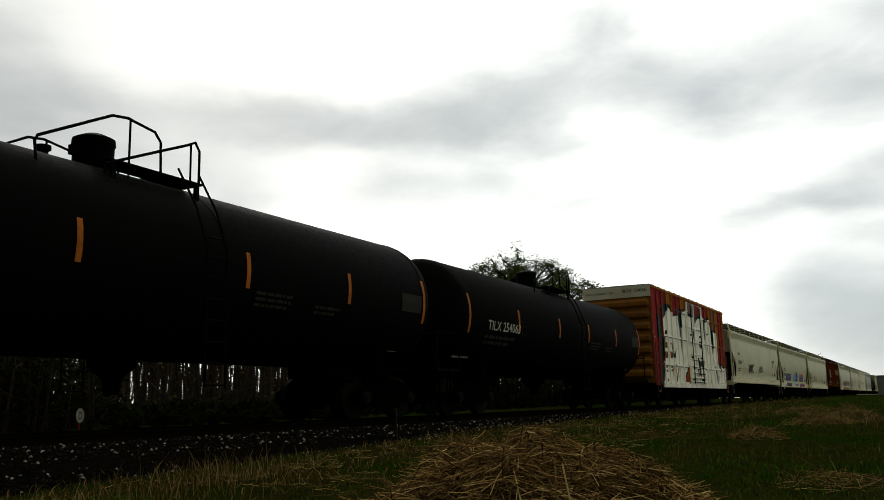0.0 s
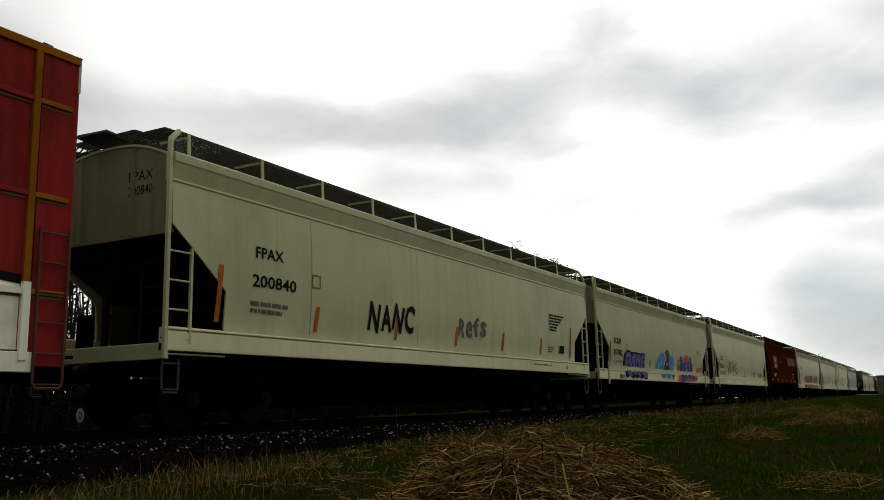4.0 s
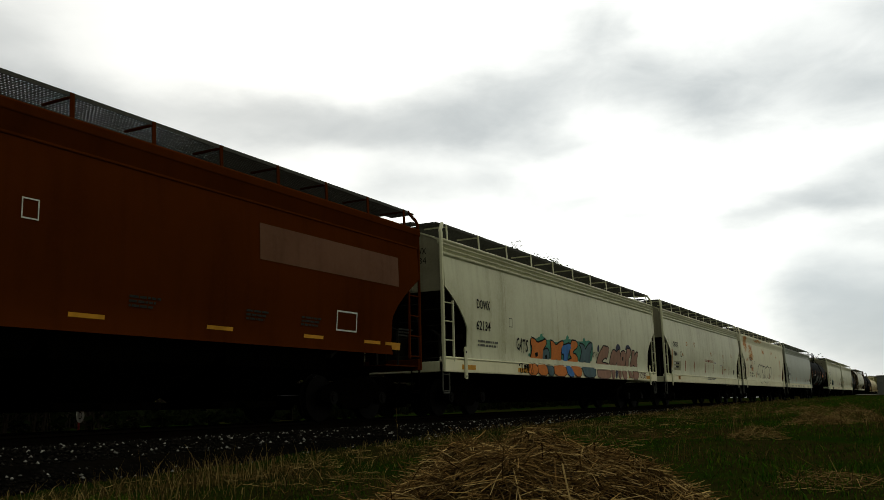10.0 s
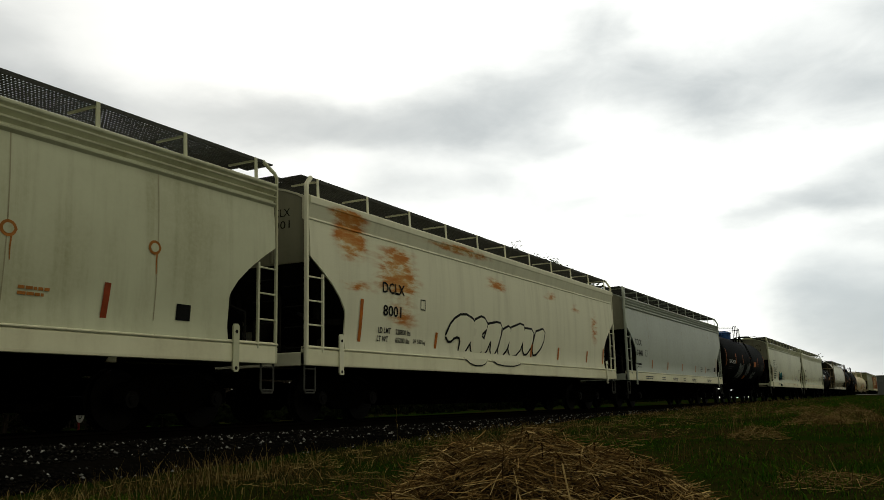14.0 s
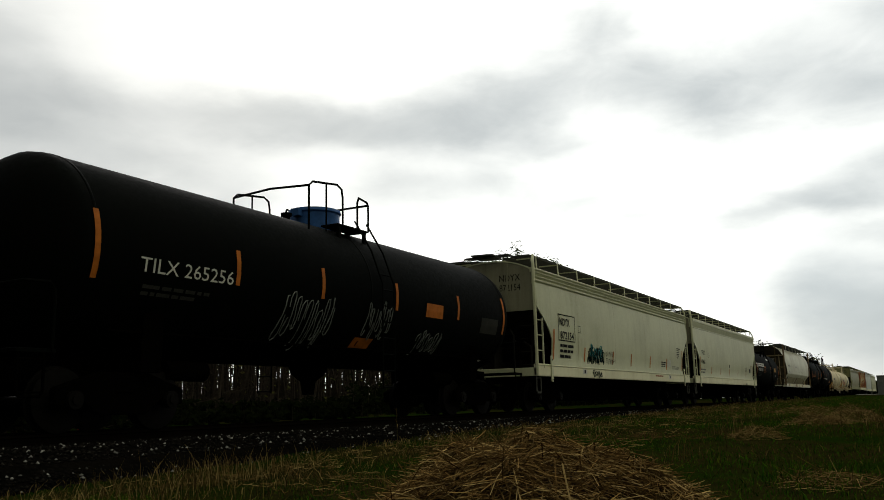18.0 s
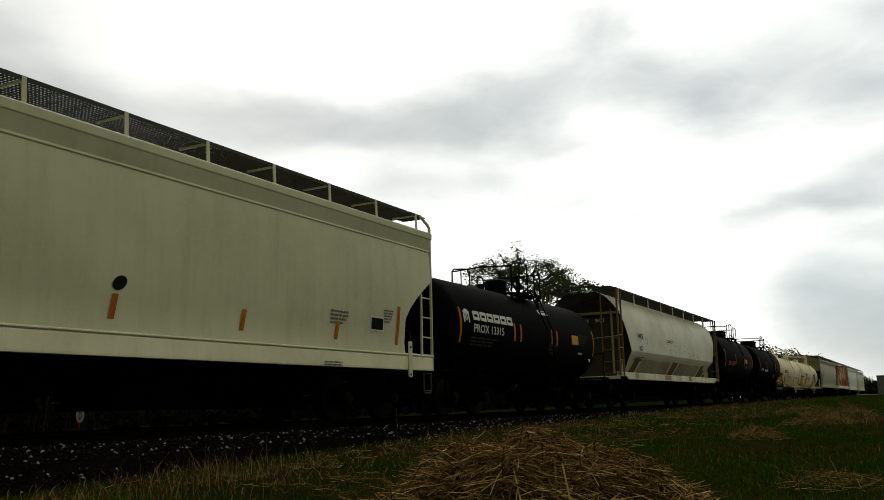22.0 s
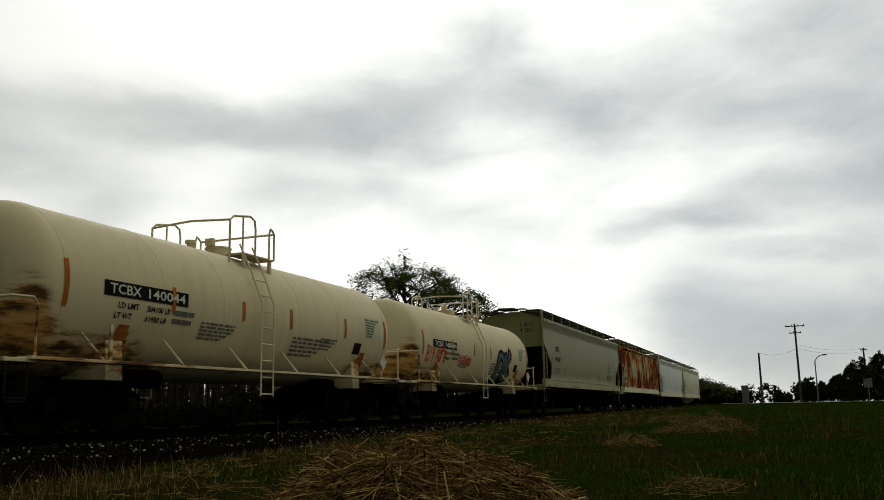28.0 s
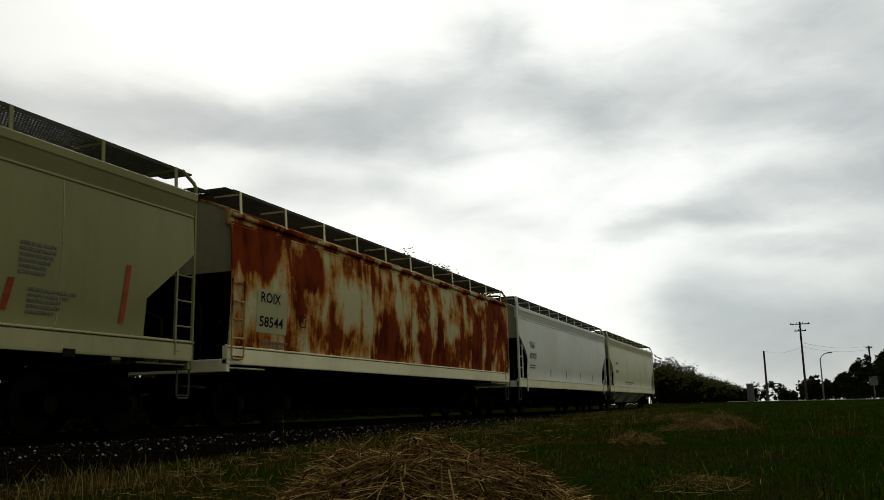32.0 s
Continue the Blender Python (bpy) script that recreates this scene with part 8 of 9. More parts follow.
def stones(n, x0, x1, y0, y1, size):
    v, f = [], []
    for i in range(n):
        x = x0 + (x1 - x0) * rnd.random() ** 1.7
        y = y0 + (y1 - y0) * rnd.random()
        d = -y
        z = (-0.155 if d < 2.0 else -0.16 - (d - 2.0) * 0.09 if d < 3.1 else max(-0.3 - (d - 3.1) * 0.3, land(x, min(y, -3.5)) - 0.01))
        s = size * rnd.uniform(0.5, 1.3)
        o = len(v)
        a = rnd.random() * 6.28
        ca, sa = math.cos(a), math.sin(a)
        for px, py, pz in ((1, 0, 0), (-0.9, 0.1, 0), (0.1, 0.8, 0.1), (-0.1, -0.9, 0), (0.1, 0.1, 0.75), (0, 0, -0.6)):
            px, py, pz = px * rnd.uniform(0.7, 1.2), py * rnd.uniform(0.7, 1.2), pz * rnd.uniform(0.7, 1.2)
            v.append((x + s * (px * ca - py * sa), y + s * (px * sa + py * ca), z + s * pz + s * 0.2))
        f += [(o + p, o + q, o + r) for p, q, r in ((0, 2, 4), (2, 1, 4), (1, 3, 4), (3, 0, 4), (2, 0, 5), (1, 2, 5), (3, 1, 5), (0, 3, 5))]
    return v, f


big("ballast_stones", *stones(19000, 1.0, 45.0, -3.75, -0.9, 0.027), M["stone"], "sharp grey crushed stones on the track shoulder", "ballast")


# ---- grass, straw ----
def blades(n, place, height, width, lean=0.5, seed=1):
    """Bent blades, three corners wide at the foot, given by a function that yields their feet."""
    r = random.Random(seed)
    v, f = [], []
    for i in range(n):
        p = place(r)
        if p is None:
            continue
        x, y, k = p
        z = land(x, y) - 0.01
        a, h = r.random() * 6.28, height * k * r.uniform(0.5, 1.25)
        w = width * r.uniform(0.7, 1.3)
        b = r.random() * 6.28
        dx, dy = math.cos(b) * h * lean * r.random(), math.sin(b) * h * lean * r.random()
        wx, wy = math.cos(a) * w, math.sin(a) * w
        o = len(v)
        v += [(x - wx, y - wy, z), (x + wx, y + wy, z), (x - wx * 0.7 + dx * 0.35, y - wy * 0.7 + dy * 0.35, z + h * 0.6), (x + wx * 0.7 + dx * 0.35, y + wy * 0.7 + dy * 0.35, z + h * 0.6), (x + dx, y + dy, z + h)]
        f += [(o, o + 1, o + 3, o + 2), (o + 2, o + 3, o + 4)]
    return v, f


def field(r, x0, x1, y0, y1, power=1.6):
    x = x0 + (x1 - x0) * r.random() ** power
    y = y0 + (y1 - y0) * r.random()
    return x, y


def green_place(r):
    x, y = field(r, 3.5, 70, -17, -4.0, 1.9)
    patchy = noise.noise((x * 0.5, y * 0.9, 7)) + 0.5 * noise.noise((x * 1.9, y * 1.9, 9))
    near_track = max(0.0, (y + 8.2) / 2.6)
    if patchy + 0.35 - near_track * 0.75 < r.uniform(-0.35, 0.25):
        return None
    return x, y, 0.5 + 0.8 * max(0, patchy) + x * 0.006


def dead_place(r):
    x, y = field(r, 3.0, 60, -15, -3.4, 1.7)
    patchy = noise.noise((x * 0.6, y * 0.9, 21)) + 0.6 * noise.noise((x * 2.3, y * 2.3, 5))
    near_track = max(0.0, min(1.0, (y + 8.0) / 2.0)) + max(0.0, (5 - x) * 0.3)
    if near_track * 0.75 + patchy * 0.9 < r.uniform(0.15, 0.85):
        return None
    return x, y, 0.6 + 0.4 * near_track + 0.8 * max(0.0, patchy) * r.random()


big("green_grass", *blades(120000, green_place, 0.085, 0.005, 1.1, 2), M["grass"], "short green spring grass", "grass")
big("dead_grass", *blades(34000, dead_place, 0.105, 0.0036, 1.5, 3), M["dead"], "dry tan grass along the track", "grass")


def pale_place(r):
    x, y = field(r, 3.5, 60, -17, -4.2, 1.8)
    if noise.noise((x * 0.45, y * 0.8, 33)) + 0.4 * noise.noise((x * 1.7, y * 1.7, 3)) < r.uniform(0.12, 0.6):
        return None
    return x, y, 0.8 + 0.6 * r.random()


big("pale_grass", *blades(60000, pale_place, 0.12, 0.0036, 0.9, 5), M["grass_pale"], "pale yellow-green grass shoots in patches", "grass")


def tuft_place(cx, cy, sx, sy):
    return lambda r: (r.gauss(cx, sx), r.gauss(cy, sy), r.uniform(0.6, 1.5))


for cx, cy, n, h, sx in ((6.2, -5.2, 240, 0.24, 0.5), (7.6, -5.0, 200, 0.22, 0.5), (5.0, -6.0, 160, 0.16, 0.5), (13.5, -8.9, 90, 0.32, 0.25), (15.5, -10.9, 70, 0.30, 0.3), (12.0, -5.6, 90, 0.20, 0.7), (21.0, -8.0, 90, 0.32, 0.6), (11.0, -11.3, 60, 0.20, 0.4), (10.0, -9.0, 60, 0.2, 0.3), (17.0, -12.4, 70, 0.28, 0.4), (9.2, -12.6, 50, 0.18, 0.4), (14.5, -12.0, 60, 0.24, 0.4), (24.0, -12.0, 90, 0.34, 0.8), (4.2, -5.6, 200, 0.2, 0.5)):
    v, f = blades(n, tuft_place(cx, cy, sx, sx * 0.6), h, 0.003, 0.7, int(cx * 10))
    me = bpy.data.meshes.new("grass_tuft")
    me.from_pydata(v, [], f)
    me.materials.append(M["dead"])
    tagged(new("grass_tuft", me), "tall dry tan grass tuft", "grass tuft", "dry grass tufts", "stuff")

for x, y, h, dx in ((10.5, -5.0, 0.62, -0.02), (10.4, -5.05, 0.22, 0.1), (7.6, -8.2, 0.30, -0.03), (11.2, -9.3, 0.2, -0.05), (15.1, -10.3, 0.3, -0.04), (13.9, -8.8, 0.35, 0.08)):
    z = land(x, y)
    g = G().pipe([(x, y, z - 0.03), (x + dx * 0.4, y, z + h * 0.5), (x + dx, y, z + h)], 0.0045, 5)
    for i in range(4):
        t = 0.55 + 0.12 * i
        g.rod((x + dx * t, y, z + h * t), (x + dx * t + 0.03 * (-1) ** i, y + 0.01, z + h * t + 0.05), 0.003, 4)
    st = part("dry_stalk", g, M["dead"])
    tagged(st, "single dry upright weed stalk", "stalk", "dry stalks", "")


def straw_heap(name, cx, cy, rx, ry, h, n, length, seed, mat="straw", label="heap of loose dry straw"):
    """A low ragged heap of cut stems lying across one another."""
    r = random.Random(seed)
    base = land(cx, cy)
    root = new(name, None)
    root.matrix_basis = pose(cx, cy, base)
    v, f = [], []
    N = 26

    def up(px, py):
        bend = 1 + 0.35 * noise.noise((px * 1.7 + seed, py * 1.7, seed * 3.1))
        q = ((px / rx) ** 2 + (py / ry) ** 2) * bend
        return h * max(0.0, 1 - max(q, 0.0) ** 0.72) * (0.95 + 0.55 * noise.noise((px * 2.6 + seed, py * 2.6, seed))) + 0.05 * max(0.0, 1.2 - q) * noise.noise((px * 6.0, py * 6.0, seed))
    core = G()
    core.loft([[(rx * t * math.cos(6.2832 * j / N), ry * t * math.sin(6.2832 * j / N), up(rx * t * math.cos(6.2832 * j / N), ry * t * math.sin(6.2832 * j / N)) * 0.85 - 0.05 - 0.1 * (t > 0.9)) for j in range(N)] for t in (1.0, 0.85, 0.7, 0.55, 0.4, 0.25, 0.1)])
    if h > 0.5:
        part("heap_core", core, M["heap"], root, "matted straw coloured dark for the shade between stems", True)
    for i in range(n):
        a, q = r.random() * 6.2832, math.sqrt(r.random()) * (1.0 if r.random() < 0.88 else r.uniform(1.0, 1.3))
        x, y = rx * q * math.cos(a), ry * q * math.sin(a)
        z = up(x, y) + r.uniform(-0.05, 0.03)
        b = r.random() * 6.2832
        l = length * r.uniform(0.3, 1.0) * (1.5 if r.random() < 0.15 else 1.0)
        tilt = r.gauss(0, 0.38 if h > 0.5 else 0.5) + (r.uniform(0.3, 0.8) if r.random() < 0.05 else 0)
        w = r.uniform(0.0014, 0.0036) * (1.5 if r.random() < 0.12 else 1.0)
        d = Vector((math.cos(b), math.sin(b), tilt))
        s = Vector((-math.sin(b), math.cos(b), 0)) * w
        u = Vector((0, 0, w))
        o = len(v)
        bow = r.uniform(-0.02, 0.06) * l
        for t in (-0.5, -0.15, 0.2, 0.5):
            p = Vector((x, y, z)) + d * l * t + Vector((0, 0, bow * (1 - 4 * t * t)))
            hang = up(p.x, p.y)
            p.z = p.z * 0.7 + (hang + r.uniform(-0.005, 0.02)) * 0.3
            p.z = max(p.z, land(cx + p.x, cy + p.y) - base + 0.005)
            v += [tuple(p - s), tuple(p + u), tuple(p + s)]
        for e in (0, 3, 6):
            f += [(o + e, o + e + 1, o + e + 4, o + e + 3), (o + e + 1, o + e + 2, o + e + 5, o + e + 4)]
    me_ = bpy.data.meshes.new("straw")
    me_.from_pydata(v, [], f)
    me_.materials.append(M[mat])
    ob = new("straw", me_)
    ob.parent = root
    ob["kind"] = "stuff"
    return tagged(root, label, "straw heap", "straw heaps in the field")


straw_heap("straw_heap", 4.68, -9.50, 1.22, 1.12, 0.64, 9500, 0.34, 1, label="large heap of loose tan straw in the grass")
straw_heap("straw_heap", 17.3, -9.75, 0.8, 0.55, 0.22, 700, 0.34, 2, "straw_dim", label="ragged heap of straw and torn turf in the grass")
straw_heap("straw_heap", 18.4, -10.25, 0.9, 0.6, 0.34, 800, 0.34, 8, "straw_dim", label="heap of straw and torn turf beside a lower one")
straw_heap("straw_heap", 13.2, -9.33, 0.5, 0.4, 0.16, 330, 0.32, 3, "straw_dim", label="small flat heap of straw in green grass")
straw_heap("straw_heap", 7.7, -10.75, 0.7, 0.4, 0.05, 170, 0.34, 4, "straw_dim", label="flat spread of pale straw in the grass")
straw_heap("straw_heap", 13.3, -7.8, 0.5, 0.95, 0.05, 240, 0.2, 5, "straw_red", "thin strip of reddish dead grass")
straw_heap("straw_heap", 4.3, -7.4, 0.9, 0.5, 0.05, 350, 0.3, 6, "straw", "thin spread of pale straw near the ballast")
straw_heap("straw_heap", 26.0, -8.6, 3.5, 0.9, 0.16, 450, 0.35, 7, "straw_dim", "low bank of dry grass beside the track")


def litter(n, seed):
    """Single stems lying about in the dead grass beside the ballast."""
    r = random.Random(seed)
    v, f = [], []
    for i in range(n):
        x, y = field(r, 3.2, 34, -8.2, -4.3, 1.6)
        if noise.noise((x * 0.8, y * 1.1, 50)) < r.uniform(-0.35, 0.5):
            continue
        b, l, w = r.random() * 6.2832, r.uniform(0.06, 0.30), r.uniform(0.002, 0.005)
        d, s_ = Vector((math.cos(b), math.sin(b), r.gauss(0, 0.25))), Vector((-math.sin(b), math.cos(b), 0)) * w
        o = len(v)
        for t in (-0.5, 0.0, 0.5):
            p = Vector((x, y, 0)) + d * l * t
            p.z = land(p.x, p.y) + 0.03 + abs(d.z * l * t)
            v += [tuple(p - s_), tuple(p + Vector((0, 0, w))), tuple(p + s_)]
        for e in (0, 3):
            f += [(o + e, o + e + 1, o + e + 4, o + e + 3), (o + e + 1, o + e + 2, o + e + 5, o + e + 4)]
    return v, f


big("straw_litter", *litter(5200, 77), M["straw_dim"], "loose old straw scattered in the dead grass", "straw")


# ---- trees and shrubs ----
def limb_tree(name, x, y, h, spread, seed, leaf_mat, leaves, leaf_size, label, bare=0.5, category="tree", trunk=0.022, radius=None, skirt=0.0):
    """A tree grown by forking limbs; leaves sit in small sprays at the twig ends."""
    r = random.Random(seed)
    root = new(name, None)
    z0 = land(x, y)
    root.matrix_basis = pose(x, y, z0)
    wood = G()
    tips = []

    def grow(p, d, l, rad, level):
        q = p + d * l
        mid_ = p + d * l * 0.5 + Vector((r.gauss(0, 1), r.gauss(0, 1), r.gauss(0, 0.5))) * l * 0.06
        sides = 7 if level == 0 else 4
        wood.rod(p, mid_, rad, sides, rad * 0.85)
        wood.rod(mid_, q, rad * 0.85, sides, rad * 0.65)
        if level >= 3:
            tips.extend((mid_, mid_.lerp(q, 0.5), q))
        if level >= 5:
            return
        for i in range(r.choice((2, 3, 3)) if level else 5):
            nd = (d * r.uniform(0.5, 0.9) + Vector((r.gauss(0, 1) * spread, r.gauss(0, 1) * spread, r.uniform(0.0, 0.55)))).normalized()
            s = p + d * l * r.uniform(0.55, 1.0)
            grow(s, nd, l * r.uniform(0.55, 0.85), rad * 0.6, level + 1)
    grow(Vector((0, 0, -0.2)), Vector((r.gauss(0, 0.04), r.gauss(0, 0.04), 1)), h * 0.32, h * trunk, 0)
    size_ = h / max(p[2] for p in wood.v)
    reach = sorted(math.hypot(t.x, t.y) for t in tips)[int(len(tips) * 0.9)] * size_
    wide = size_ * (radius / reach if radius else 1.0)
    lean_x, lean_y = (sum(t[a] for t in tips) / sum(t.z for t in tips) for a in (0, 1))
    wood.v = [(p[0] - lean_x * max(p[2], 0), p[1] - lean_y * max(p[2], 0), p[2]) for p in wood.v]
    tips = [Vector((t.x - lean_x * t.z, t.y - lean_y * t.z, t.z)) for t in tips]
    wood.v = [(p[0] * wide, p[1] * wide, p[2] * size_) for p in wood.v]
    tips = [Vector((t.x * wide, t.y * wide, t.z * size_)) for t in tips]
    if radius:
        def dome(p):
            q = min(1.0, math.hypot(p[0], p[1]) / (radius * 1.25))
            return min(p[2], h * (0.3 + 0.7 * (1 - q * q) * (1 - 0.45 * q)))
        peak = max(t.z for t in tips if math.hypot(t.x, t.y) < radius * 0.4)
        wood.v = [(p[0], p[1], dome((p[0], p[1], p[2] * h / peak))) for p in wood.v]
        tips = [Vector((t.x, t.y, dome((t.x, t.y, t.z * h / peak)))) for t in tips]
    # low growth that hides the trunk
    for i in range(int(len(tips) * skirt)):
        a = r.random() * 6.2832
        q = (radius or h * 0.4) * math.sqrt(r.random())
        tips.append(Vector((q * math.cos(a), q * math.sin(a), h * r.uniform(0.05, 0.6))))
    part("trunk", wood, M["bark"], root, "grey-brown forked limbs")
    v, f = [], []
    for i in range(leaves):
        t = r.choice(tips)
        if r.random() < bare * 0.3:
            continue
        p = t + Vector((r.gauss(0, 1), r.gauss(0, 1), r.gauss(0, 0.8))) * (0.05 + h * 0.013)
        s = leaf_size * r.uniform(0.6, 1.4)
        a = Vector((r.gauss(0, 1), r.gauss(0, 1), r.gauss(0, 0.6))).normalized()
        b = a.orthogonal().normalized()
        o = len(v)
        v += [tuple(p - a * s), tuple(p + b * s * 0.55), tuple(p + a * s), tuple(p - b * s * 0.55)]
        f.append((o, o + 1, o + 2, o + 3))
    me_ = bpy.data.meshes.new("crown")
    me_.from_pydata(v, [], f)
    me_.materials.append(M[leaf_mat])
    ob = new("crown", me_)
    ob.parent = root
    return tagged(root, label, category, "trees along the line")


limb_tree("tree", 56.6, 13.5, 11.5, 0.75, 5, "leaf", 22000, 0.085, "spreading tree with sparse young spring leaves beyond the track", trunk=0.014, radius=8.8)
limb_tree("tree", 67.5, 13.0, 8.7, 0.7, 9, "leaf", 9000, 0.085, "smaller tree with young green leaves beyond the track", trunk=0.014, radius=3.6)
for i, (az, d, h, n) in enumerate(((94.3, 118, 5.4, 4600), (95.6, 122, 6.4, 4600), (91.2, 150, 3.9, 3000), (92.2, 152, 3.6, 3000), (93.1, 150, 4.4, 3400), (93.9, 156, 3.8, 3000), (89.7, 170, 2.3, 1600), (90.2, 175, 1.9, 1400))):
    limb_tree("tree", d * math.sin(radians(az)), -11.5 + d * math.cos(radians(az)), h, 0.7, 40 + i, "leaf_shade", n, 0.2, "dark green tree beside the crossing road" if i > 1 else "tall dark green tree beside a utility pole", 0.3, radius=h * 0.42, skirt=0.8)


def thicket(name, n, place, seed, mat, leaves, size, label, low=0.25):
    """Close-grown thin stems with sprays of leaves."""
    r = random.Random(seed)
    g = G()
    v, f = [], []
    for i in range(n):
        x, y, h = place(r)
        z = land(x, y) - 0.1
        top = Vector((x + r.gauss(0, 0.08) * h, y + r.gauss(0, 0.08) * h, z + h))
        foot = Vector((x, y, z))
        g.rod(foot, top, 0.012 * h, 4, 0.003 * h)
        for k_ in range(6):
            t = r.uniform(low, 0.9)
            p = foot.lerp(top, t)
            q = p + Vector((r.gauss(0, 1), r.gauss(0, 1), r.uniform(0.3, 1.2))) * h * 0.15
            g.rod(p, q, 0.005 * h, 3, 0.002 * h)
            for j in range(leaves):
                c_ = p.lerp(q, r.uniform(0.4, 1.15)) + Vector((r.gauss(0, 1), r.gauss(0, 1), r.gauss(0, 1))) * 0.06 * h
                s = size * r.uniform(0.6, 1.4)
                a = Vector((r.gauss(0, 1), r.gauss(0, 1), r.gauss(0, 0.6))).normalized()
                b = a.orthogonal().normalized()
                o = len(v)
                v += [tuple(c_ - a * s), tuple(c_ + b * s * 0.6), tuple(c_ + a * s), tuple(c_ - b * s * 0.6)]
                f.append((o, o + 1, o + 2, o + 3))
    root = big(name, g.v, g.f, M["bark"], label, "shrubs")
    if v:
        me_ = bpy.data.meshes.new("shrub_leaves")
        me_.from_pydata(v, [], f)
        me_.materials.append(M[mat])
        ob = new("shrub_leaves", me_)
        ob.parent = root
        ob["kind"] = "stuff"
    return root


thicket("hedgerow", 420, lambda r: ((lambda x, y: (x, y, (6.3 + (y - 5) * 0.3 - (x - 130) * 0.003) * r.uniform(0.6, 1.02)))(130 + 290 * r.random() ** 1.4, 5.0 + r.random() * 5)), 1, "leaf_olive", 16, 0.2, "row of dense shrubs and small trees along the far side of the track")
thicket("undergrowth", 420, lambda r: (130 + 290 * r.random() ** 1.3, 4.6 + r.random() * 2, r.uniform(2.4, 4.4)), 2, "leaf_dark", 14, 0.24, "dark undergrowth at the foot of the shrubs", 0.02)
thicket("woodland", 1500, lambda r: (r.uniform(2, 90), 14 + 16 * r.random(), r.uniform(4.0, 8.5)), 3, "leaf_olive", 1, 0.10, "bare thin-stemmed woodland behind the track", 0.02)


def brush_place(r):
    """Tall to the near end of the line, low where the stems of the wood stand open."""
    x, y = r.uniform(0, 95), 7 + 9 * r.random()
    open_ = x / (y + 11.5)
    return x, y, r.uniform(1.2, 4.0) if open_ < 0.85 else r.uniform(0.3, 0.9) if open_ < 1.45 else r.uniform(0.5, 1.7)


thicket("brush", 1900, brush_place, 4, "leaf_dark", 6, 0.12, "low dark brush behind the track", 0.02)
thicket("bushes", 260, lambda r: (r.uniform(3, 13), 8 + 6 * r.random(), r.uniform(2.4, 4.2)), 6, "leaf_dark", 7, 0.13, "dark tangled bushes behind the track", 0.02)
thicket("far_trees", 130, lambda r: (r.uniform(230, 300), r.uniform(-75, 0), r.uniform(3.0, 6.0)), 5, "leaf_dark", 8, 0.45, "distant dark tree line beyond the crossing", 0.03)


# ---- poles, cabinet, road at the crossing ----
def spot(px, dist):
    """A place on the ground at a bearing from the camera and a distance."""
    a = radians(px)
    x, y = dist * math.sin(a), -11.5 + dist * math.cos(a)
    return x, y, land(x, y)


def pole(bearing, dist, h, lean, arms, label, name="utility_pole", r=0.15):
    x, y, z = spot(bearing, dist)
    root = new(name, None)
    root.matrix_basis = pose(x, y, z)
    top = Vector((0, lean * h, h))
    part("shaft", G().rod((0, 0, -0.3), top, r, 10, r * 0.72), M["pole"], root, "", True)
    for hz, w in arms:
        p = top * (hz / h)
        arm = part("cross_arm", G().box(p.x - 0.2, p.x - 0.08, p.y - w / 2, p.y + w / 2, hz - 0.06, hz + 0.06), M["pole"], root, "", False, 0.01)
        for i in range(4):
            yy = p.y - w / 2 + 0.1 + (w - 0.2) * i / 3
            part("insulator", G().rod((p.x - 0.14, yy, hz + 0.06), (p.x - 0.14, yy, hz + 0.2), 0.035, 8, 0.05), M["galvanised"], arm, "", True)
    return tagged(root, label, "utility pole", "poles beside the crossing"), Vector((x, y, z)) + top


p1, t1 = pole(88.75, 118, 6.3, 0.0, (), "bare wooden pole stub without cross arms")
p2, t2 = pole(90.95, 118, 9.75, 0.0, ((9.45, 2.3), (8.6, 1.4)), "tall wooden utility pole with two cross arms")
p3, t3 = pole(94.6, 140, 7.6, 0.0, ((7.3, 0.9),), "wooden utility pole beside dark trees")
x, y, z = spot(91.9, 125)
lamp = new("street_lamp", None)
lamp.matrix_basis = pose(x, y, z)
part("post", G().rod((0, 0, -0.2), (0, 0, 5.4), 0.10, 10, 0.07), M["galvanised"], lamp, "", True)
arm = part("arm", G().pipe([(0, 0, 5.3), (0, -0.25, 5.75), (0, -0.7, 6.05), (0, -1.0, 6.1)], 0.055), M["galvanised"], lamp, "", True)
part("lamp_head", G().box(-0.16, 0.16, -1.5, -0.9, 6.04, 6.2), M["galvanised"], arm, "", False, 0.03)
tagged(lamp, "grey metal street lamp with a curved arm", "street lamp")
x, y, z = spot(87.78, 100)
cab = new("signal_cabinet", None)
cab.matrix_basis = pose(x, y, z)
part("body", G().box(-0.5, 0.5, -0.34, 0.34, -0.05, 1.85), M["cabinet"], cab, "", False, 0.02)
part("roof", G().loft([[(-0.56, -0.4, 1.85), (0.56, -0.4, 1.85), (0.56, 0.4, 1.85), (-0.56, 0.4, 1.85)], [(-0.5, -0.36, 1.95), (0.5, -0.36, 1.95), (0.5, 0.36, 1.95), (-0.5, 0.36, 1.95)]]), M["galvanised"], cab)
part("door", G().box(-0.525, -0.5, -0.28, 0.26, 0.1, 1.7), M["cabinet"], cab, "", False, 0.008)
part("vent", G().box(-0.54, -0.525, -0.2, 0.15, 1.3, 1.5), M["galvanised"], cab)
tagged(cab, "pale grey metal signal cabinet beside the track", "signal cabinet")
x, y, z = spot(94.66, 116)
sg = new("road_sign", None)
sg.matrix_basis = pose(x, y, z)
part("post", G().rod((0, 0, -0.2), (0, 0, 2.0), 0.05, 8), M["galvanised"], sg)
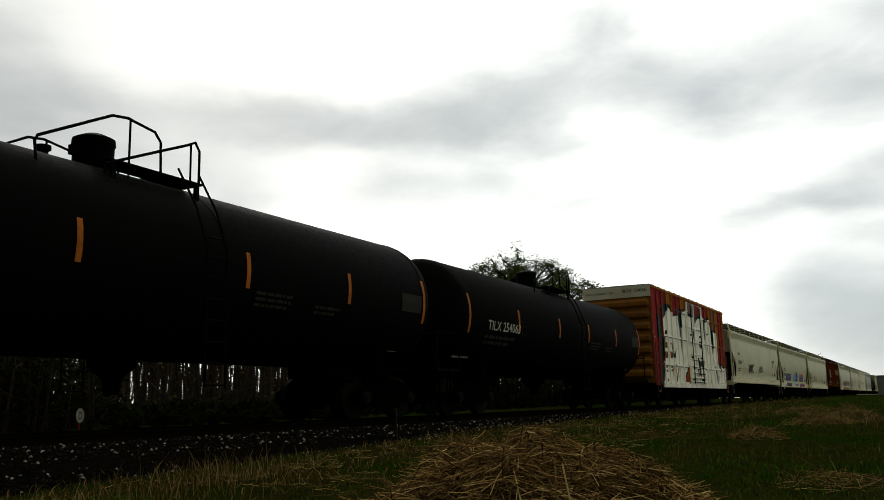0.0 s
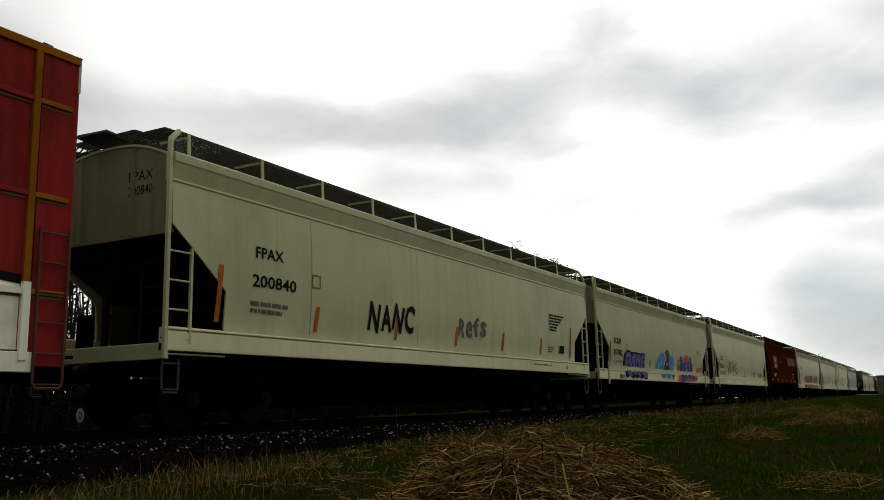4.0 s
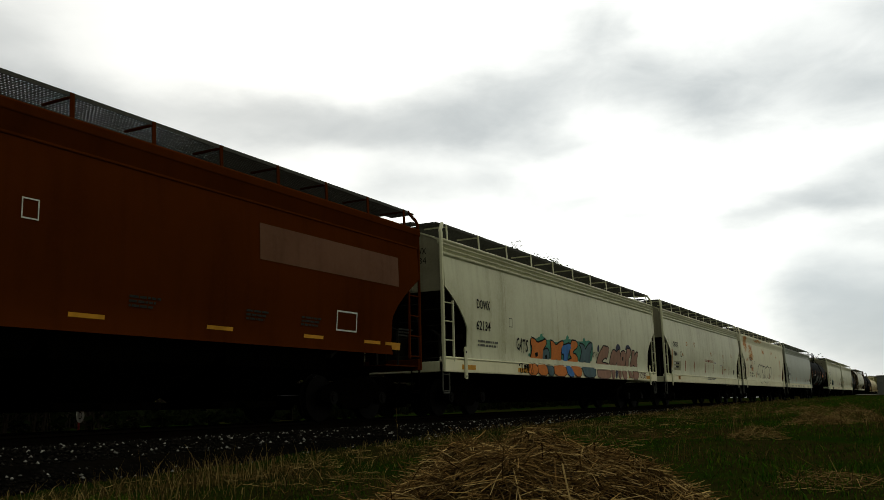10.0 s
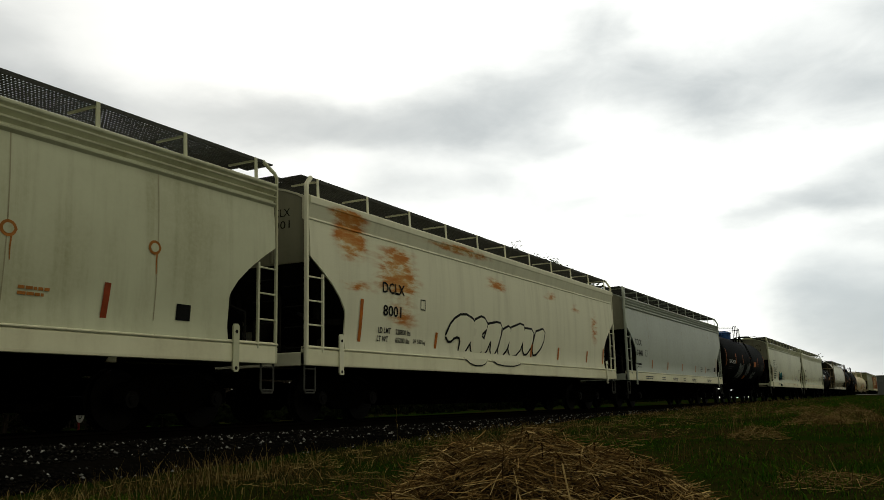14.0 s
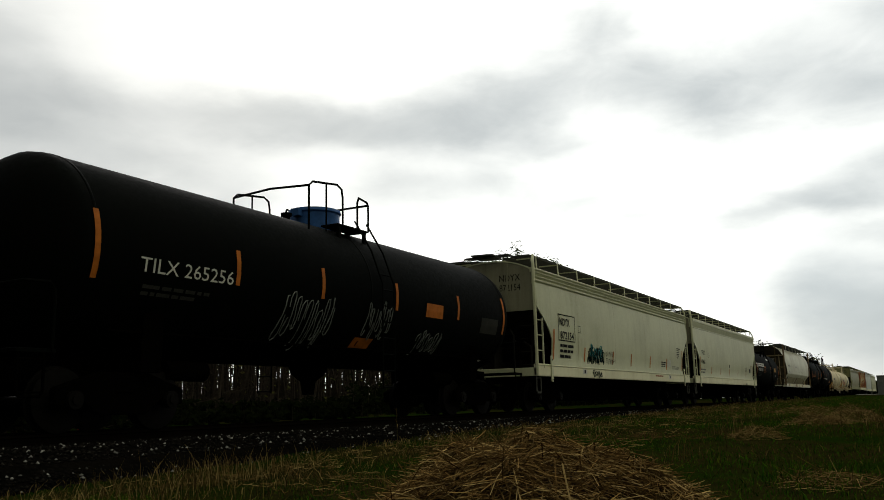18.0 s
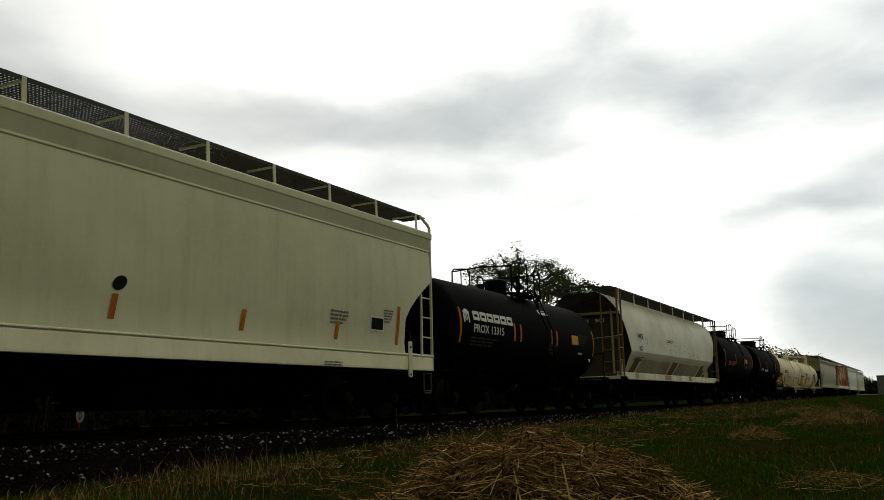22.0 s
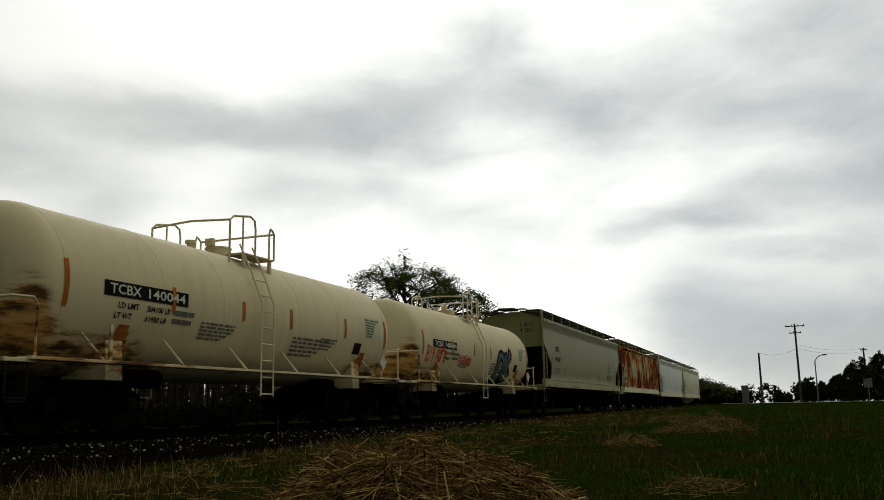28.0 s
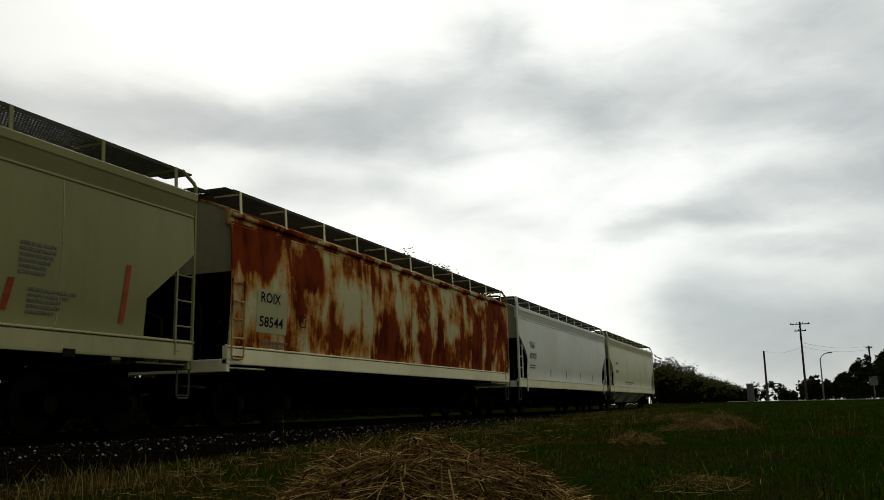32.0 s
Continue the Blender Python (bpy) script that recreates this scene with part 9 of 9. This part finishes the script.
part("panel", G().box(-0.08, -0.05, -0.45, 0.45, 1.6, 2.7), M["galvanised"], sg, "", False, 0.01)
tagged(sg, "grey back of a road sign on a post", "sign")
# crossing road
road = part("road", lambda: G().loft([[(x0, y, land(x0, y) + 0.05), (x1, y, land(x1, y) + 0.05), (x1, y, land(x1, y) - 0.3), (x0, y, land(x0, y) - 0.3)] for y, x0, x1 in ((-200, 108, 116), (-60, 110, 118), (-16, 113, 120), (-4.2, 114, 121))]), M["asphalt"])
tagged(road, "pale road running up to the level crossing", "road", kind="structure")
# wires between the poles
for a, b, n in ((t1, t2 + Vector((0, 0, -3.1)), 1), (t2 + Vector((0, 0, -3.1)), t3 + Vector((0, 0, -0.5)), 2)):
    for i in range(n):
        o = Vector((0, 0, 0.5 * i))
        pts = [a.lerp(b, t / 10) + o + Vector((0, 0, -2.0 * (t / 10) * (1 - t / 10))) for t in range(11)]
        w = part("overhead_wire", G().pipe(pts, 0.012, 4), M["pole"])
        tagged(w, "thin sagging wire between poles", "wire", "overhead wires")
# small marker on the far side of the track
mk = new("track_marker", None)
mk.matrix_basis = pose(11.66, 3.0, -0.27)
part("stake", G().rod((0, 0, -0.2), (0, 0, 0.42), 0.02, 6), M["red"], mk, "thin red-brown stake")
part("disc", G().loft([[(0.09 * math.cos(a * 0.449), yy, 0.50 + 0.14 * math.sin(a * 0.449)) for a in range(14)] for yy in (-0.035, -0.02)]), M["letter"], mk, "pale oval plate")
lt = letters("D")
g = G()
g.add([(-0.04 + 0.08 * a, -0.037, 0.43 + 0.14 * b) for a, b in lt[0]], lt[1])
part("letter", g, M["ink"], mk)
tagged(mk, "small oval marker plate on a stake beside the track", "marker")

# sleepers, each a piece of the track bed
tie_g = G().box(-0.115, 0.115, -1.3, 1.3, -0.32, -0.155)
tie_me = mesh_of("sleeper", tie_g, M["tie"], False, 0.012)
for i in range(190):
    t = new("sleeper", tie_me)
    t.parent = bed
    t.matrix_basis = pose(-8 + i * 0.5 + rnd.uniform(-0.02, 0.02), rnd.uniform(-0.04, 0.04), rnd.uniform(-0.004, 0.004), 0, 0, rnd.uniform(-1, 1))
far_ties = G()
for i in range(400):
    far_ties.box(87 + i * 0.5 - 0.115, 87 + i * 0.5 + 0.115, -1.3, 1.3, -0.3, -0.153)
ft = part("far_sleepers", far_ties, M["tie"], bed)
ft["kind"] = "stuff"


# ---- what moves ----
def gone(t):
    """Metres that the train has rolled since the start."""
    return 11.145 * t


def motions():
    for c_, x_ in CARS:
        walk(c_, [(t, pose(x_ - gone(t), 0, 0)) for t in range(0, 33)])
    # one turn of a wheel for every 2.87 m rolled
    rows_ = [(i / FPS, Matrix.Rotation(-gone(i / FPS) / 0.457, 4, "Y")) for i in range(32 * FPS + 1)]
    first = WHEELS[0]
    walk(first, rows_)
    for w_ in WHEELS[1:]:
        w_.rotation_mode = "QUATERNION"
        w_.animation_data_create()
        w_.animation_data.action = first.animation_data.action
        w_.animation_data.action_slot = first.animation_data.action_slot


motions()
